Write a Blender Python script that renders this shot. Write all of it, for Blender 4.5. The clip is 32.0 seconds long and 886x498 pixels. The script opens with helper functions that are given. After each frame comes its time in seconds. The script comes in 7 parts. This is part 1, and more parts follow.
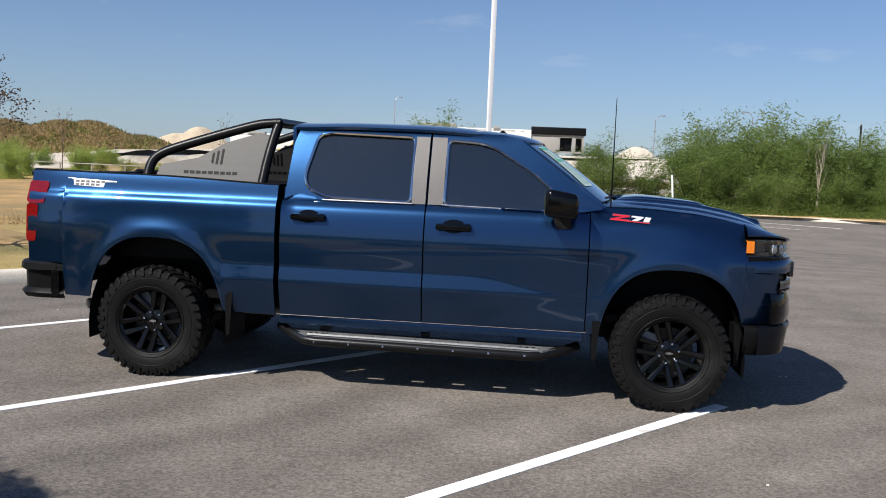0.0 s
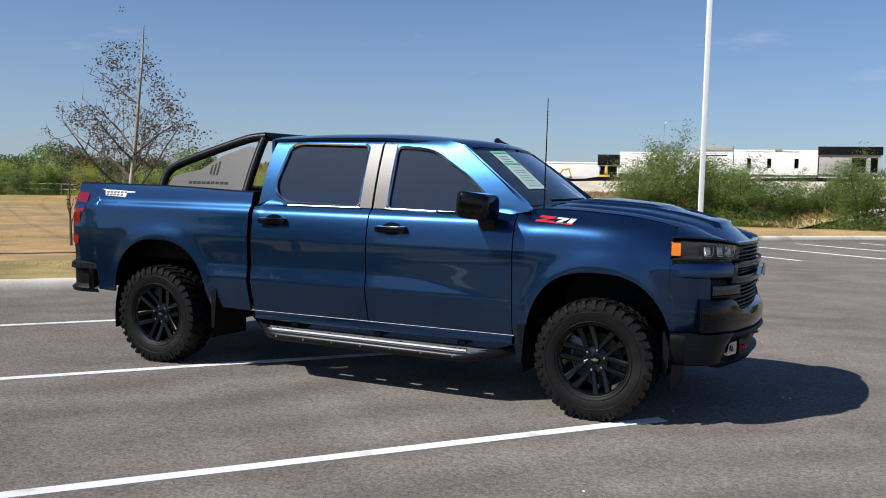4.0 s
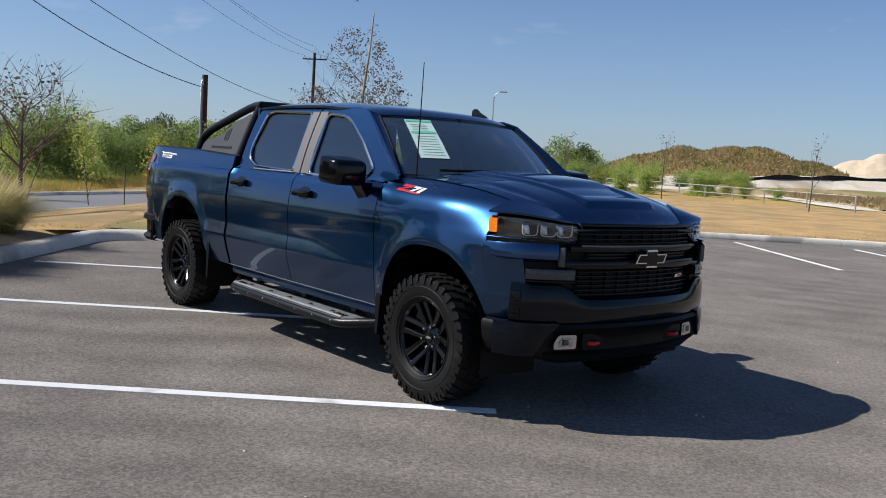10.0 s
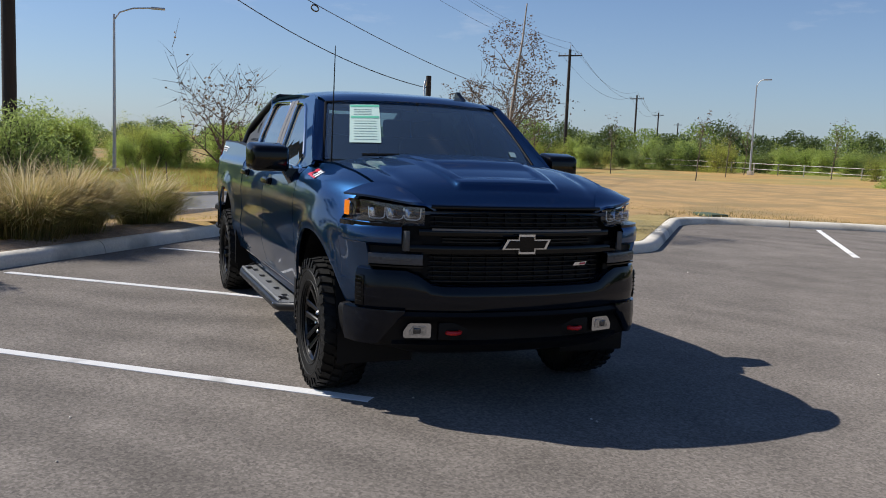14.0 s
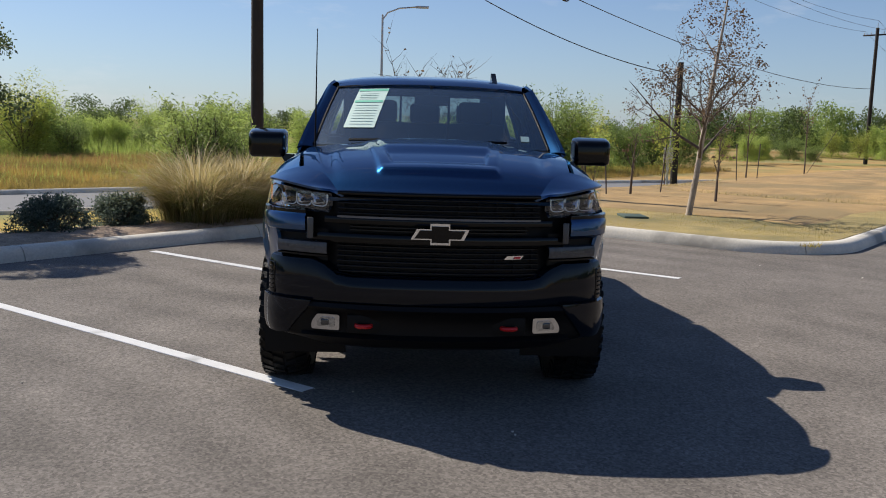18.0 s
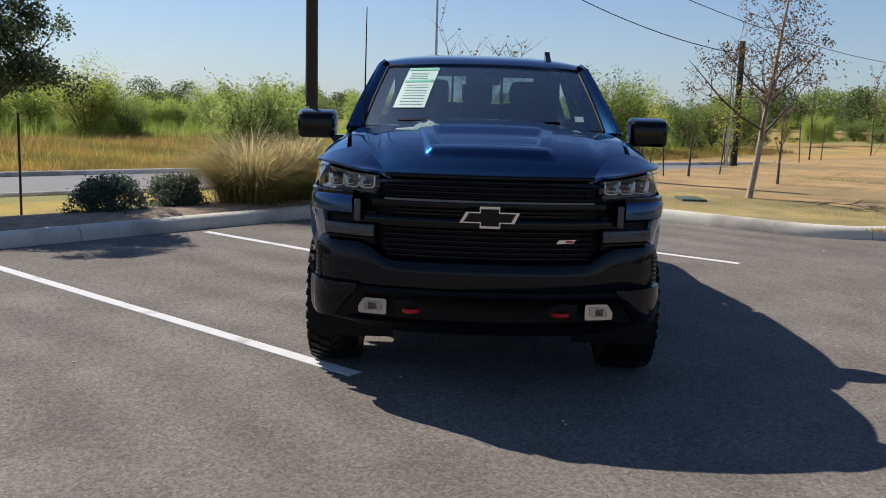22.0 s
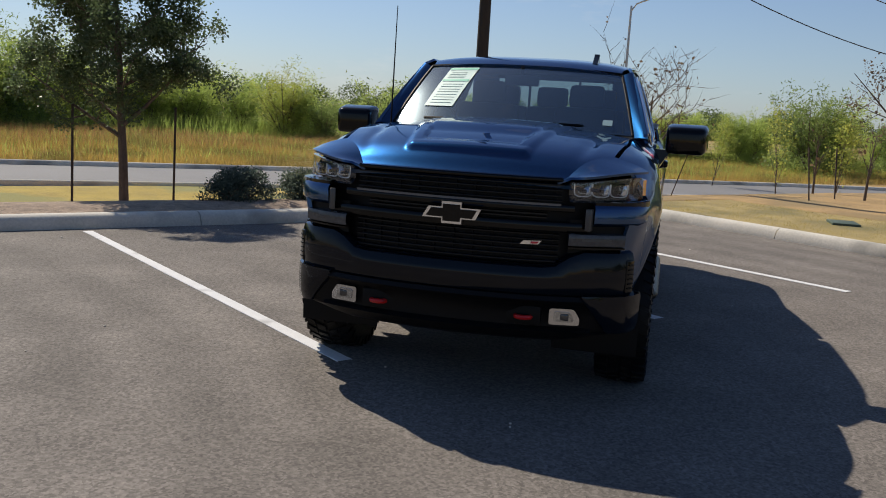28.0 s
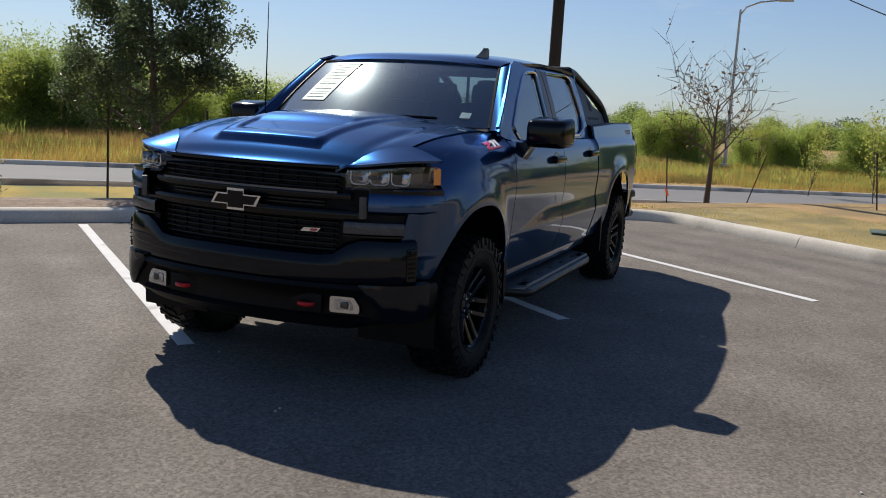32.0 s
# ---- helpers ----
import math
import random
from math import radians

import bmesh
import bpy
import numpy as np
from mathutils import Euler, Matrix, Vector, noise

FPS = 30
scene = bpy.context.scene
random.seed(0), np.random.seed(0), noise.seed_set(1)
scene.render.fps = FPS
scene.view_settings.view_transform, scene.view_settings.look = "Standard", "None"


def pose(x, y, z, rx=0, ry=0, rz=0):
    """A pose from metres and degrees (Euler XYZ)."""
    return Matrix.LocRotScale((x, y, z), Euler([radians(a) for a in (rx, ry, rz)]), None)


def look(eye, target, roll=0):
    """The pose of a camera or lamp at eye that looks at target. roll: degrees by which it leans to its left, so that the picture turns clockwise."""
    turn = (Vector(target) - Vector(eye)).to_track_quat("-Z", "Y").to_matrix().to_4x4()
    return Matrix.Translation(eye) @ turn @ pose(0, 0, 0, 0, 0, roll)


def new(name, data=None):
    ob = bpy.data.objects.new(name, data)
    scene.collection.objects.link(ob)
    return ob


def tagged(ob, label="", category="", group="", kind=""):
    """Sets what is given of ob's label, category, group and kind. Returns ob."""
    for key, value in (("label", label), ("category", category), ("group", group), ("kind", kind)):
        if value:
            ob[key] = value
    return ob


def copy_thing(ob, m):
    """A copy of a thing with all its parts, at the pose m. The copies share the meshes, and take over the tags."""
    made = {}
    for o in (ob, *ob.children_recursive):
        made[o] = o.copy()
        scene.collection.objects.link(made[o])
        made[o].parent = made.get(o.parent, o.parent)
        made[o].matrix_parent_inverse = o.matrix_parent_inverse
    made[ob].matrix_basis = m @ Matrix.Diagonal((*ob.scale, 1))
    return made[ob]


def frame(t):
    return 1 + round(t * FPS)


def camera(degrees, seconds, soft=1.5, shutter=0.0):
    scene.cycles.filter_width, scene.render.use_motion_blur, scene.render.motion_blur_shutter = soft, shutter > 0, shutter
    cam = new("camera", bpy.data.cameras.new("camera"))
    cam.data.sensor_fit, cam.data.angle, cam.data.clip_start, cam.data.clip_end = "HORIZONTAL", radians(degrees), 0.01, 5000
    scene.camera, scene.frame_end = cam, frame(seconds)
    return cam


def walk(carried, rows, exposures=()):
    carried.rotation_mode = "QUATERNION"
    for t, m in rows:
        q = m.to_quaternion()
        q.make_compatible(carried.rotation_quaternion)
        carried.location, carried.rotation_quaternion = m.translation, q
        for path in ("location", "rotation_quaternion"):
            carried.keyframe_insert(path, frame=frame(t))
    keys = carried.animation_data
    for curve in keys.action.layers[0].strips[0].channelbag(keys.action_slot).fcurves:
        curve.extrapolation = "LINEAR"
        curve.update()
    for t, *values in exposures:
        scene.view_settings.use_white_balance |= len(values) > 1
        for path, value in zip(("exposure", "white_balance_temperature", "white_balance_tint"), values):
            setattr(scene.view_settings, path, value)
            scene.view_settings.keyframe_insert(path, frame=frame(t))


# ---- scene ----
cam = camera(52.9, 32.0, 1.0)

PATH = [
    (0, (1.019, -7.17, 1.607), (0.781, -5.192, 1.428), 2.3),
    (0.5, (1.283, -7.159, 1.586), (0.886, -5.208, 1.4), 2.5),
    (1, (1.555, -7.116, 1.533), (1.072, -5.184, 1.35), 2.3),
    (1.5, (1.944, -7.092, 1.525), (1.401, -5.176, 1.345), 2.7),
    (2, (2.31, -7.103, 1.508), (1.755, -5.19, 1.331), 3.8),
    (2.5, (2.641, -7.059, 1.535), (2.034, -5.162, 1.353), 3.3),
    (3, (2.967, -6.934, 1.537), (2.197, -5.097, 1.365), 2.5),
    (3.5, (3.201, -6.817, 1.514), (2.389, -4.995, 1.37), 1.7),
    (5.5, (4.171, -6.28, 1.541), (3.168, -4.556, 1.386), 1.5),
    (6, (4.43, -6.138, 1.542), (3.356, -4.459, 1.382), 1.7),
    (6.5, (4.71, -5.979, 1.533), (3.515, -4.383, 1.367), 1.5),
    (7, (4.949, -5.855, 1.545), (3.709, -4.296, 1.364), 1.8),
    (7.5, (5.153, -5.647, 1.535), (3.885, -4.112, 1.344), 1.9),
    (8, (5.376, -5.389, 1.526), (4.07, -3.889, 1.326), 2.7),
    (8.5, (5.616, -5.201, 1.531), (4.23, -3.772, 1.332), 2.4),
    (9, (5.851, -4.974, 1.551), (4.436, -3.576, 1.35), 2.3),
    (9.5, (6.009, -4.673, 1.529), (4.559, -3.311, 1.335), 3.5),
    (10, (6.159, -4.444, 1.506), (4.629, -3.171, 1.311), 3.6),
    (10.5, (6.3, -4.194, 1.531), (4.733, -2.966, 1.335), 3.6),
    (11, (6.413, -3.841, 1.519), (4.81, -2.661, 1.322), 3.7),
    (11.5, (6.549, -3.542, 1.505), (4.905, -2.421, 1.308), 3.5),
    (12, (6.727, -3.298, 1.54), (5.034, -2.254, 1.332), 3.1),
    (12.5, (6.882, -2.997, 1.513), (5.15, -2.018, 1.304), 2.6),
    (13, (7.036, -2.761, 1.509), (5.27, -1.846, 1.298), 2.5),
    (13.5, (7.177, -2.557, 1.516), (5.369, -1.73, 1.301), 2.7),
    (14, (7.248, -2.283, 1.531), (5.404, -1.545, 1.299), 2.3),
    (14.5, (7.246, -1.922, 1.515), (5.362, -1.297, 1.267), 2.3),
    (16.5, (7.44, -0.805, 1.521), (5.478, -0.519, 1.259), 2.2),
    (17, (7.467, -0.598, 1.549), (5.499, -0.36, 1.282), 2.0),
    (17.5, (7.413, -0.367, 1.544), (5.436, -0.227, 1.273), 1.7),
    (18, (7.355, -0.219, 1.544), (5.376, -0.119, 1.273), 1.7),
    (18.5, (7.29, -0.219, 1.545), (5.313, -0.152, 1.248), 1.6),
    (19, (7.242, -0.218, 1.547), (5.268, -0.181, 1.227), 1.6),
    (19.5, (7.234, -0.198, 1.542), (5.259, -0.189, 1.225), 1.4),
    (20, (7.235, -0.201, 1.538), (5.26, -0.213, 1.222), 1.5),
    (20.5, (7.243, -0.199, 1.539), (5.268, -0.233, 1.228), 1.5),
    (21, (7.235, -0.197, 1.541), (5.259, -0.237, 1.231), 1.5),
    (21.5, (7.23, -0.19, 1.539), (5.254, -0.197, 1.227), 1.7),
    (22, (7.234, -0.191, 1.536), (5.259, -0.211, 1.221), 1.6),
    (22.5, (7.235, -0.187, 1.538), (5.261, -0.211, 1.219), 1.7),
    (23, (7.234, -0.185, 1.542), (5.259, -0.179, 1.222), 1.8),
    (23.5, (7.242, -0.188, 1.542), (5.268, -0.17, 1.223), 1.8),
    (24, (7.232, -0.197, 1.54), (5.259, -0.172, 1.217), 1.8),
    (24.5, (7.236, -0.202, 1.542), (5.262, -0.187, 1.217), 1.9),
    (26.5, (7.253, 0.327, 1.501), (5.277, 0.235, 1.206), 2.8),
    (27, (7.223, 0.516, 1.526), (5.269, 0.219, 1.215), 2.7),
    (27.5, (7.152, 0.79, 1.518), (5.224, 0.36, 1.207), 3.4),
    (28, (7.121, 1.008, 1.502), (5.201, 0.541, 1.193), 3.4),
    (28.5, (7.1, 1.231, 1.523), (5.183, 0.751, 1.213), 3.2),
    (29, (7.02, 1.458, 1.518), (5.108, 0.956, 1.211), 3.1),
    (29.5, (6.93, 1.699, 1.512), (5.025, 1.171, 1.208), 3.3),
    (30, (6.893, 1.901, 1.504), (4.996, 1.345, 1.2), 3.4),
    (30.5, (6.861, 2.091, 1.535), (4.973, 1.51, 1.223), 3.3),
    (31, (6.711, 2.299, 1.513), (4.839, 1.668, 1.204), 3.5),
    (31.5, (6.624, 2.494, 1.505), (4.785, 1.771, 1.196), 3.4),
    (32, (6.579, 2.702, 1.494), (4.752, 1.948, 1.19), 3.3),
]
walk(cam, [(t, look(eye, aim, roll)) for t, eye, aim, roll in PATH], exposures=[(0, 0.31, 6450, 10), (6, 0.32, 6300, 10), (12, 0.36, 6350, 10), (18, 0.41, 6700, 10), (22, 0.46, 6700, 10), (26, 0.35, 6850, 10), (28, 0.28, 6950, 10), (32, 0.35, 6850, 10)])

# sun and sky
SUN_EL, SUN_AZ = 43.4, 218.5
world = bpy.data.worlds.new("sky")
scene.world = world
world.use_nodes = True
wn = world.node_tree.nodes
sky = wn.new("ShaderNodeTexSky")
sky.sky_type, sky.sun_disc = "NISHITA", False
sky.sun_elevation, sky.sun_rotation = radians(SUN_EL), radians(SUN_AZ)
sky.altitude, sky.air_density, sky.dust_density, sky.ozone_density = 200.0, 1.0, 0.5, 4.0
tint = wn.new("ShaderNodeMix")
tint.data_type, tint.blend_type = "RGBA", "MULTIPLY"
tint.inputs[0].default_value, tint.inputs[7].default_value = 1.0, (0.86, 0.97, 1.17, 1)
world.node_tree.links.new(sky.outputs[0], tint.inputs[6])
# thin wisps of cloud, all round the sky
wl = world.node_tree.links.new
dirs, stretch, wisp, edge, haze = wn.new("ShaderNodeTexCoord"), wn.new("ShaderNodeMapping"), wn.new("ShaderNodeTexNoise"), wn.new("ShaderNodeMapRange"), wn.new("ShaderNodeMix")
stretch.inputs["Scale"].default_value = (2.6, 2.6, 11.0)
wisp.inputs["Scale"].default_value, wisp.inputs["Detail"].default_value, wisp.inputs["Roughness"].default_value = 1.6, 7.0, 0.6
edge.inputs[1].default_value, edge.inputs[2].default_value, edge.inputs[4].default_value = 0.60, 0.78, 0.32
wl(dirs.outputs["Generated"], stretch.inputs[0]), wl(stretch.outputs[0], wisp.inputs["Vector"]), wl(wisp.outputs["Fac"], edge.inputs[0])
haze.data_type = "RGBA"
haze.inputs[7].default_value = (9.5, 9.6, 10.0, 1)
# pale summer haze low over the horizon, the same all round
split, low, soft_edge, veil = wn.new("ShaderNodeSeparateXYZ"), wn.new("ShaderNodeMapRange"), wn.new("ShaderNodeMath"), wn.new("ShaderNodeMix")
low.inputs[1].default_value, low.inputs[2].default_value, low.inputs[3].default_value, low.inputs[4].default_value = 0.0, 0.34, 1.0, 0.0
soft_edge.operation, soft_edge.inputs[1].default_value = "POWER", 1.6
scaled = wn.new("ShaderNodeMath")
scaled.operation, scaled.inputs[1].default_value = "MULTIPLY", 0.38
veil.data_type = "RGBA"
veil.inputs[7].default_value = (5.5, 6.65, 8.1, 1)
wl(dirs.outputs["Generated"], split.inputs[0]), wl(split.outputs[2], low.inputs[0]), wl(low.outputs[0], soft_edge.inputs[0]), wl(soft_edge.outputs[0], scaled.inputs[0])
wl(scaled.outputs[0], veil.inputs[0]), wl(tint.outputs[2], veil.inputs[6])
wl(edge.outputs[0], haze.inputs[0]), wl(veil.outputs[2], haze.inputs[6]), wl(haze.outputs[2], wn["Background"].inputs[0])
wn["Background"].inputs[1].default_value = 0.067
sun_dir = Vector((math.sin(radians(SUN_AZ)) * math.cos(radians(SUN_EL)), math.cos(radians(SUN_AZ)) * math.cos(radians(SUN_EL)), math.sin(radians(SUN_EL))))
sun = new("sun", bpy.data.lights.new("sun", "SUN"))
sun.data.energy, sun.data.angle, sun.data.color = 5.0, radians(0.5), (1.0, 0.95, 0.87)
sun.matrix_world = look(sun_dir * 50, (0, 0, 0))


# ---- materials ----
def mat(name, base, rough=0.6, metal=0.0, var=0.15, scale=6.0, fine=60.0, bump=0.0, bscale=80.0, spec=0.5, coat=0.0, second=None, amount=0.5, stretch=(1, 1, 1), world_space=False, rvar=0.0):
    """A surface with two scales of colour variation, fine relief and its gloss."""
    m = bpy.data.materials.new(name)
    m.use_nodes = True
    n, link = m.node_tree.nodes, m.node_tree.links.new
    p = n["Principled BSDF"]
    p.inputs["Roughness"].default_value, p.inputs["Metallic"].default_value = rough, metal
    p.inputs["Diffuse Roughness"].default_value = 0.5 if world_space else 0.0
    p.inputs["Specular IOR Level"].default_value = spec
    p.inputs["Coat Weight"].default_value, p.inputs["Coat Roughness"].default_value = coat, 0.03
    if world_space:
        src = n.new("ShaderNodeNewGeometry").outputs["Position"]
    else:
        src = n.new("ShaderNodeTexCoord").outputs["Object"]
    mp = n.new("ShaderNodeMapping")
    mp.inputs["Scale"].default_value = stretch
    link(src, mp.inputs[0])
    a, b = n.new("ShaderNodeTexNoise"), n.new("ShaderNodeTexNoise")
    a.inputs["Scale"].default_value, b.inputs["Scale"].default_value = scale, fine
    a.inputs["Detail"].default_value, b.inputs["Detail"].default_value = 5.0, 3.0
    link(mp.outputs[0], a.inputs["Vector"]), link(mp.outputs[0], b.inputs["Vector"])
    add = n.new("ShaderNodeMath")
    add.operation = "ADD"
    link(a.outputs["Fac"], add.inputs[0]), link(b.outputs["Fac"], add.inputs[1])
    ramp = n.new("ShaderNodeMapRange")
    ramp.inputs[1].default_value, ramp.inputs[2].default_value = 0.7, 1.3
    link(add.outputs[0], ramp.inputs[0])
    mix = n.new("ShaderNodeMix")
    mix.data_type = "RGBA"
    mix.inputs[6].default_value = (*[max(0.0, c * (1 - var)) for c in base], 1)
    mix.inputs[7].default_value = (*[min(1.0, c * (1 + var)) for c in base], 1)
    link(ramp.outputs[0], mix.inputs[0])
    out = mix.outputs[2]
    if second:
        c = n.new("ShaderNodeTexNoise")
        c.inputs["Scale"].default_value, c.inputs["Detail"].default_value = scale * 0.37, 6.0
        link(mp.outputs[0], c.inputs["Vector"])
        r2 = n.new("ShaderNodeMapRange")
        r2.inputs[1].default_value, r2.inputs[2].default_value = 0.62 - amount * 0.3, 0.72 - amount * 0.25
        link(c.outputs["Fac"], r2.inputs[0])
        mix2 = n.new("ShaderNodeMix")
        mix2.data_type = "RGBA"
        mix2.inputs[7].default_value = (*second, 1)
        link(r2.outputs[0], mix2.inputs[0]), link(out, mix2.inputs[6])
        out = mix2.outputs[2]
    link(out, p.inputs["Base Color"])
    if rvar:
        r3 = n.new("ShaderNodeMapRange")
        r3.inputs[3].default_value, r3.inputs[4].default_value = rough - rvar, rough + rvar
        link(a.outputs["Fac"], r3.inputs[0]), link(r3.outputs[0], p.inputs["Roughness"])
    if bump:
        bn, bu = n.new("ShaderNodeTexNoise"), n.new("ShaderNodeBump")
        bn.inputs["Scale"].default_value, bn.inputs["Detail"].default_value = bscale, 4.0
        bu.inputs["Strength"].default_value, bu.inputs["Distance"].default_value = bump, 0.02
        link(mp.outputs[0], bn.inputs["Vector"]), link(bn.outputs["Fac"], bu.inputs["Height"]), link(bu.outputs[0], p.inputs["Normal"])
    return m


def glass(name, tint, rough=0.0, amount=1.0, dust_haze=0.0, film=0.0):
    """Coated sheet glass: tinted see-through with mirror gloss by Fresnel."""
    m = bpy.data.materials.new(name)
    m.use_nodes = True
    n, link = m.node_tree.nodes, m.node_tree.links.new
    n.remove(n["Principled BSDF"])
    t, g, f, mx = n.new("ShaderNodeBsdfTransparent"), n.new("ShaderNodeBsdfGlossy"), n.new("ShaderNodeLayerWeight"), n.new("ShaderNodeMixShader")
    t.inputs[0].default_value = (*tint, 1)
    g.inputs["Roughness"].default_value = rough
    pw = n.new("ShaderNodeMath")
    pw.operation = "POWER"
    pw.inputs[1].default_value = 5.0
    sc = n.new("ShaderNodeMath")
    sc.operation = "MULTIPLY_ADD"
    sc.inputs[1].default_value, sc.inputs[2].default_value = 0.9 * amount, 0.085 * amount
    link(f.outputs["Facing"], pw.inputs[0]), link(pw.outputs[0], sc.inputs[0]), link(sc.outputs[0], mx.inputs[0])
    link(t.outputs[0], mx.inputs[1]), link(g.outputs[0], mx.inputs[2])
    if film:
        haze, mh = n.new("ShaderNodeBsdfGlossy"), n.new("ShaderNodeMixShader")
        haze.inputs[0].default_value = (0.75, 0.92, 1.0, 1)
        haze.inputs["Roughness"].default_value, mh.inputs[0].default_value = 0.2, film
        link(mx.outputs[0], mh.inputs[1]), link(haze.outputs[0], mh.inputs[2])
        mx = mh
    # diffuse share for dust, its blue tint standing in for reflected sky haze
    df, md = n.new("ShaderNodeBsdfDiffuse"), n.new("ShaderNodeMixShader")
    df.inputs[0].default_value, md.inputs[0].default_value = (0.42, 0.6, 0.72, 1), dust_haze
    link(mx.outputs[0], md.inputs[1]), link(df.outputs[0], md.inputs[2])
    link(md.outputs[0], n["Material Output"].inputs[0])
    return m


def car_paint(name):
    """Deep metallic blue under clear coat, with fine flakes."""
    m = bpy.data.materials.new(name)
    m.use_nodes = True
    n, link = m.node_tree.nodes, m.node_tree.links.new
    p = n["Principled BSDF"]
    p.inputs["Metallic"].default_value, p.inputs["Roughness"].default_value = 0.9, 0.3
    p.inputs["Specular Tint"].default_value = (0.22, 0.42, 0.6, 1)
    p.inputs["Coat IOR"].default_value = 1.46
    p.inputs["Coat Weight"].default_value, p.inputs["Coat Roughness"].default_value = 1.0, 0.015
    tc, v, mix = n.new("ShaderNodeTexCoord"), n.new("ShaderNodeTexVoronoi"), n.new("ShaderNodeMix")
    v.inputs["Scale"].default_value = 900.0
    link(tc.outputs["Object"], v.inputs["Vector"])
    sep = n.new("ShaderNodeSeparateColor")
    link(v.outputs["Color"], sep.inputs[0])
    mix.data_type = "RGBA"
    mix.inputs[6].default_value, mix.inputs[7].default_value = (0.0104, 0.035, 0.0905, 1), (0.0195, 0.064, 0.159, 1)
    link(sep.outputs[0], mix.inputs[0]), link(mix.outputs[2], p.inputs["Base Color"])
    dust_haze = n.new("ShaderNodeTexNoise")
    dust_haze.inputs["Scale"].default_value, dust_haze.inputs["Detail"].default_value = 2.5, 5.0
    link(tc.outputs["Object"], dust_haze.inputs["Vector"])
    r = n.new("ShaderNodeMapRange")
    r.inputs[3].default_value, r.inputs[4].default_value = 0.0, 0.03
    link(dust_haze.outputs["Fac"], r.inputs[0]), link(r.outputs[0], p.inputs["Coat Roughness"])
    return m


PAINT = car_paint("blue_metallic_paint")
BLACK_GLOSS = mat("black_gloss", (0.0025, 0.0025, 0.003), 0.1, var=0.2, spec=0.27)
BLACK_MATTE = mat("black_textured_plastic", (0.004, 0.004, 0.0044), 0.5, var=0.2, spec=0.16, fine=200, bump=0.08, bscale=400)
BLACK_SATIN = mat("black_powder_coat", (0.007, 0.007, 0.0075), 0.34, var=0.15, spec=0.25, bump=0.05, bscale=500)
GREY_PANEL = mat("grey_steel_panel", (0.035, 0.034, 0.034), 0.5, 0.2, var=0.12, scale=4, stretch=(1, 1, 8))
PILLAR_GREY = mat("grey_pillar_trim", (0.13, 0.12, 0.113), 0.42, 0.0, var=0.08)
STEP_GREY = mat("worn_step_aluminium", (0.17, 0.175, 0.18), 0.5, 0.3, var=0.22, scale=10, rvar=0.12)
CHROME = mat("chrome", (0.72, 0.73, 0.75), 0.1, 1.0, var=0.05)
RUBBER = mat("tyre_rubber", (0.0045, 0.0044, 0.0043), 0.55, var=0.3, scale=12, spec=0.2, bump=0.15, bscale=150, second=(0.011, 0.0107, 0.01), amount=0.35)
RIM = mat("black_alloy", (0.003, 0.003, 0.0034), 0.16, 0.0, var=0.2, spec=0.4)
DARK = mat("dark_cabin_plastic", (0.012, 0.012, 0.013), 0.7, var=0.2)
SEAT = mat("dark_seat_cloth", (0.014, 0.014, 0.015), 0.85, var=0.2, bump=0.2)
RED_LENS = mat("red_lens", (0.17, 0.002, 0.004), 0.1, var=0.2, scale=30, coat=0.2)
AMBER = mat("amber_lens", (0.85, 0.22, 0.015), 0.15, var=0.1, coat=0.8)
WHITE_LENS = mat("white_lens", (0.8, 0.83, 0.86), 0.12, 0.1, var=0.2, coat=0.8)
LAMP_DARK = mat("lamp_recess", (0.05, 0.052, 0.056), 0.2, 0.6, var=0.3, coat=0.5)
LAMP_CELL = mat("lamp_reflector", (0.5, 0.53, 0.58), 0.22, 0.95, var=0.25, scale=40, coat=0.5)
RED_PAINT = mat("red_paint", (0.5, 0.012, 0.012), 0.35, var=0.1)
WHITE_DECAL = mat("white_decal", (0.75, 0.75, 0.77), 0.35, var=0.04)
RED_DECAL = mat("red_decal", (0.55, 0.02, 0.04), 0.35, var=0.05)
PAPER = mat("white_sticker_paper", (0.5, 0.66, 0.6), 0.6, var=0.03)
GREEN_PRINT = mat("green_print", (0.12, 0.5, 0.34), 0.6, var=0.05)
GREY_PRINT = mat("grey_print", (0.5, 0.64, 0.58), 0.6, var=0.05)
SIDE_GLASS = glass("dark_tinted_glass", (0.03, 0.036, 0.038), 0.0, 1.75, 0.01)
FRONT_GLASS = glass("windscreen_glass", (0.56, 0.68, 0.72), 0.0, 2.2, 0.03, 0.045)
LAMP_GLASS = glass("lamp_cover_glass", (0.93, 0.94, 0.95))


# ---- mesh tools ----
def mesh(verts, faces, sharp=38):
    me = bpy.data.meshes.new("mesh")
    me.from_pydata([tuple(map(float, v)) for v in verts], [], faces)
    me.validate()
    me.polygons.foreach_set("use_smooth", [sharp > 0] * len(me.polygons))
    if sharp > 0:
        me.set_sharp_from_angle(angle=radians(sharp))
    return me


def from_bm(bm, sharp=38):
    bmesh.ops.recalc_face_normals(bm, faces=bm.faces)
    me = bpy.data.meshes.new("mesh")
    bm.to_mesh(me)
    bm.free()
    me.polygons.foreach_set("use_smooth", [sharp > 0] * len(me.polygons))
    if sharp > 0:
        me.set_sharp_from_angle(angle=radians(sharp))
    return me


def part(name, me, material, parent=None, label="", m=None):
    """One mesh object under a thing or a part."""
    if isinstance(me, bmesh.types.BMesh):
        me = from_bm(me)
    if material and not me.materials:
        me.materials.append(material)
    ob = new(name, me)
    if parent:
        ob.parent = parent
    if m is not None:
        ob.matrix_basis = m
    return tagged(ob, label)


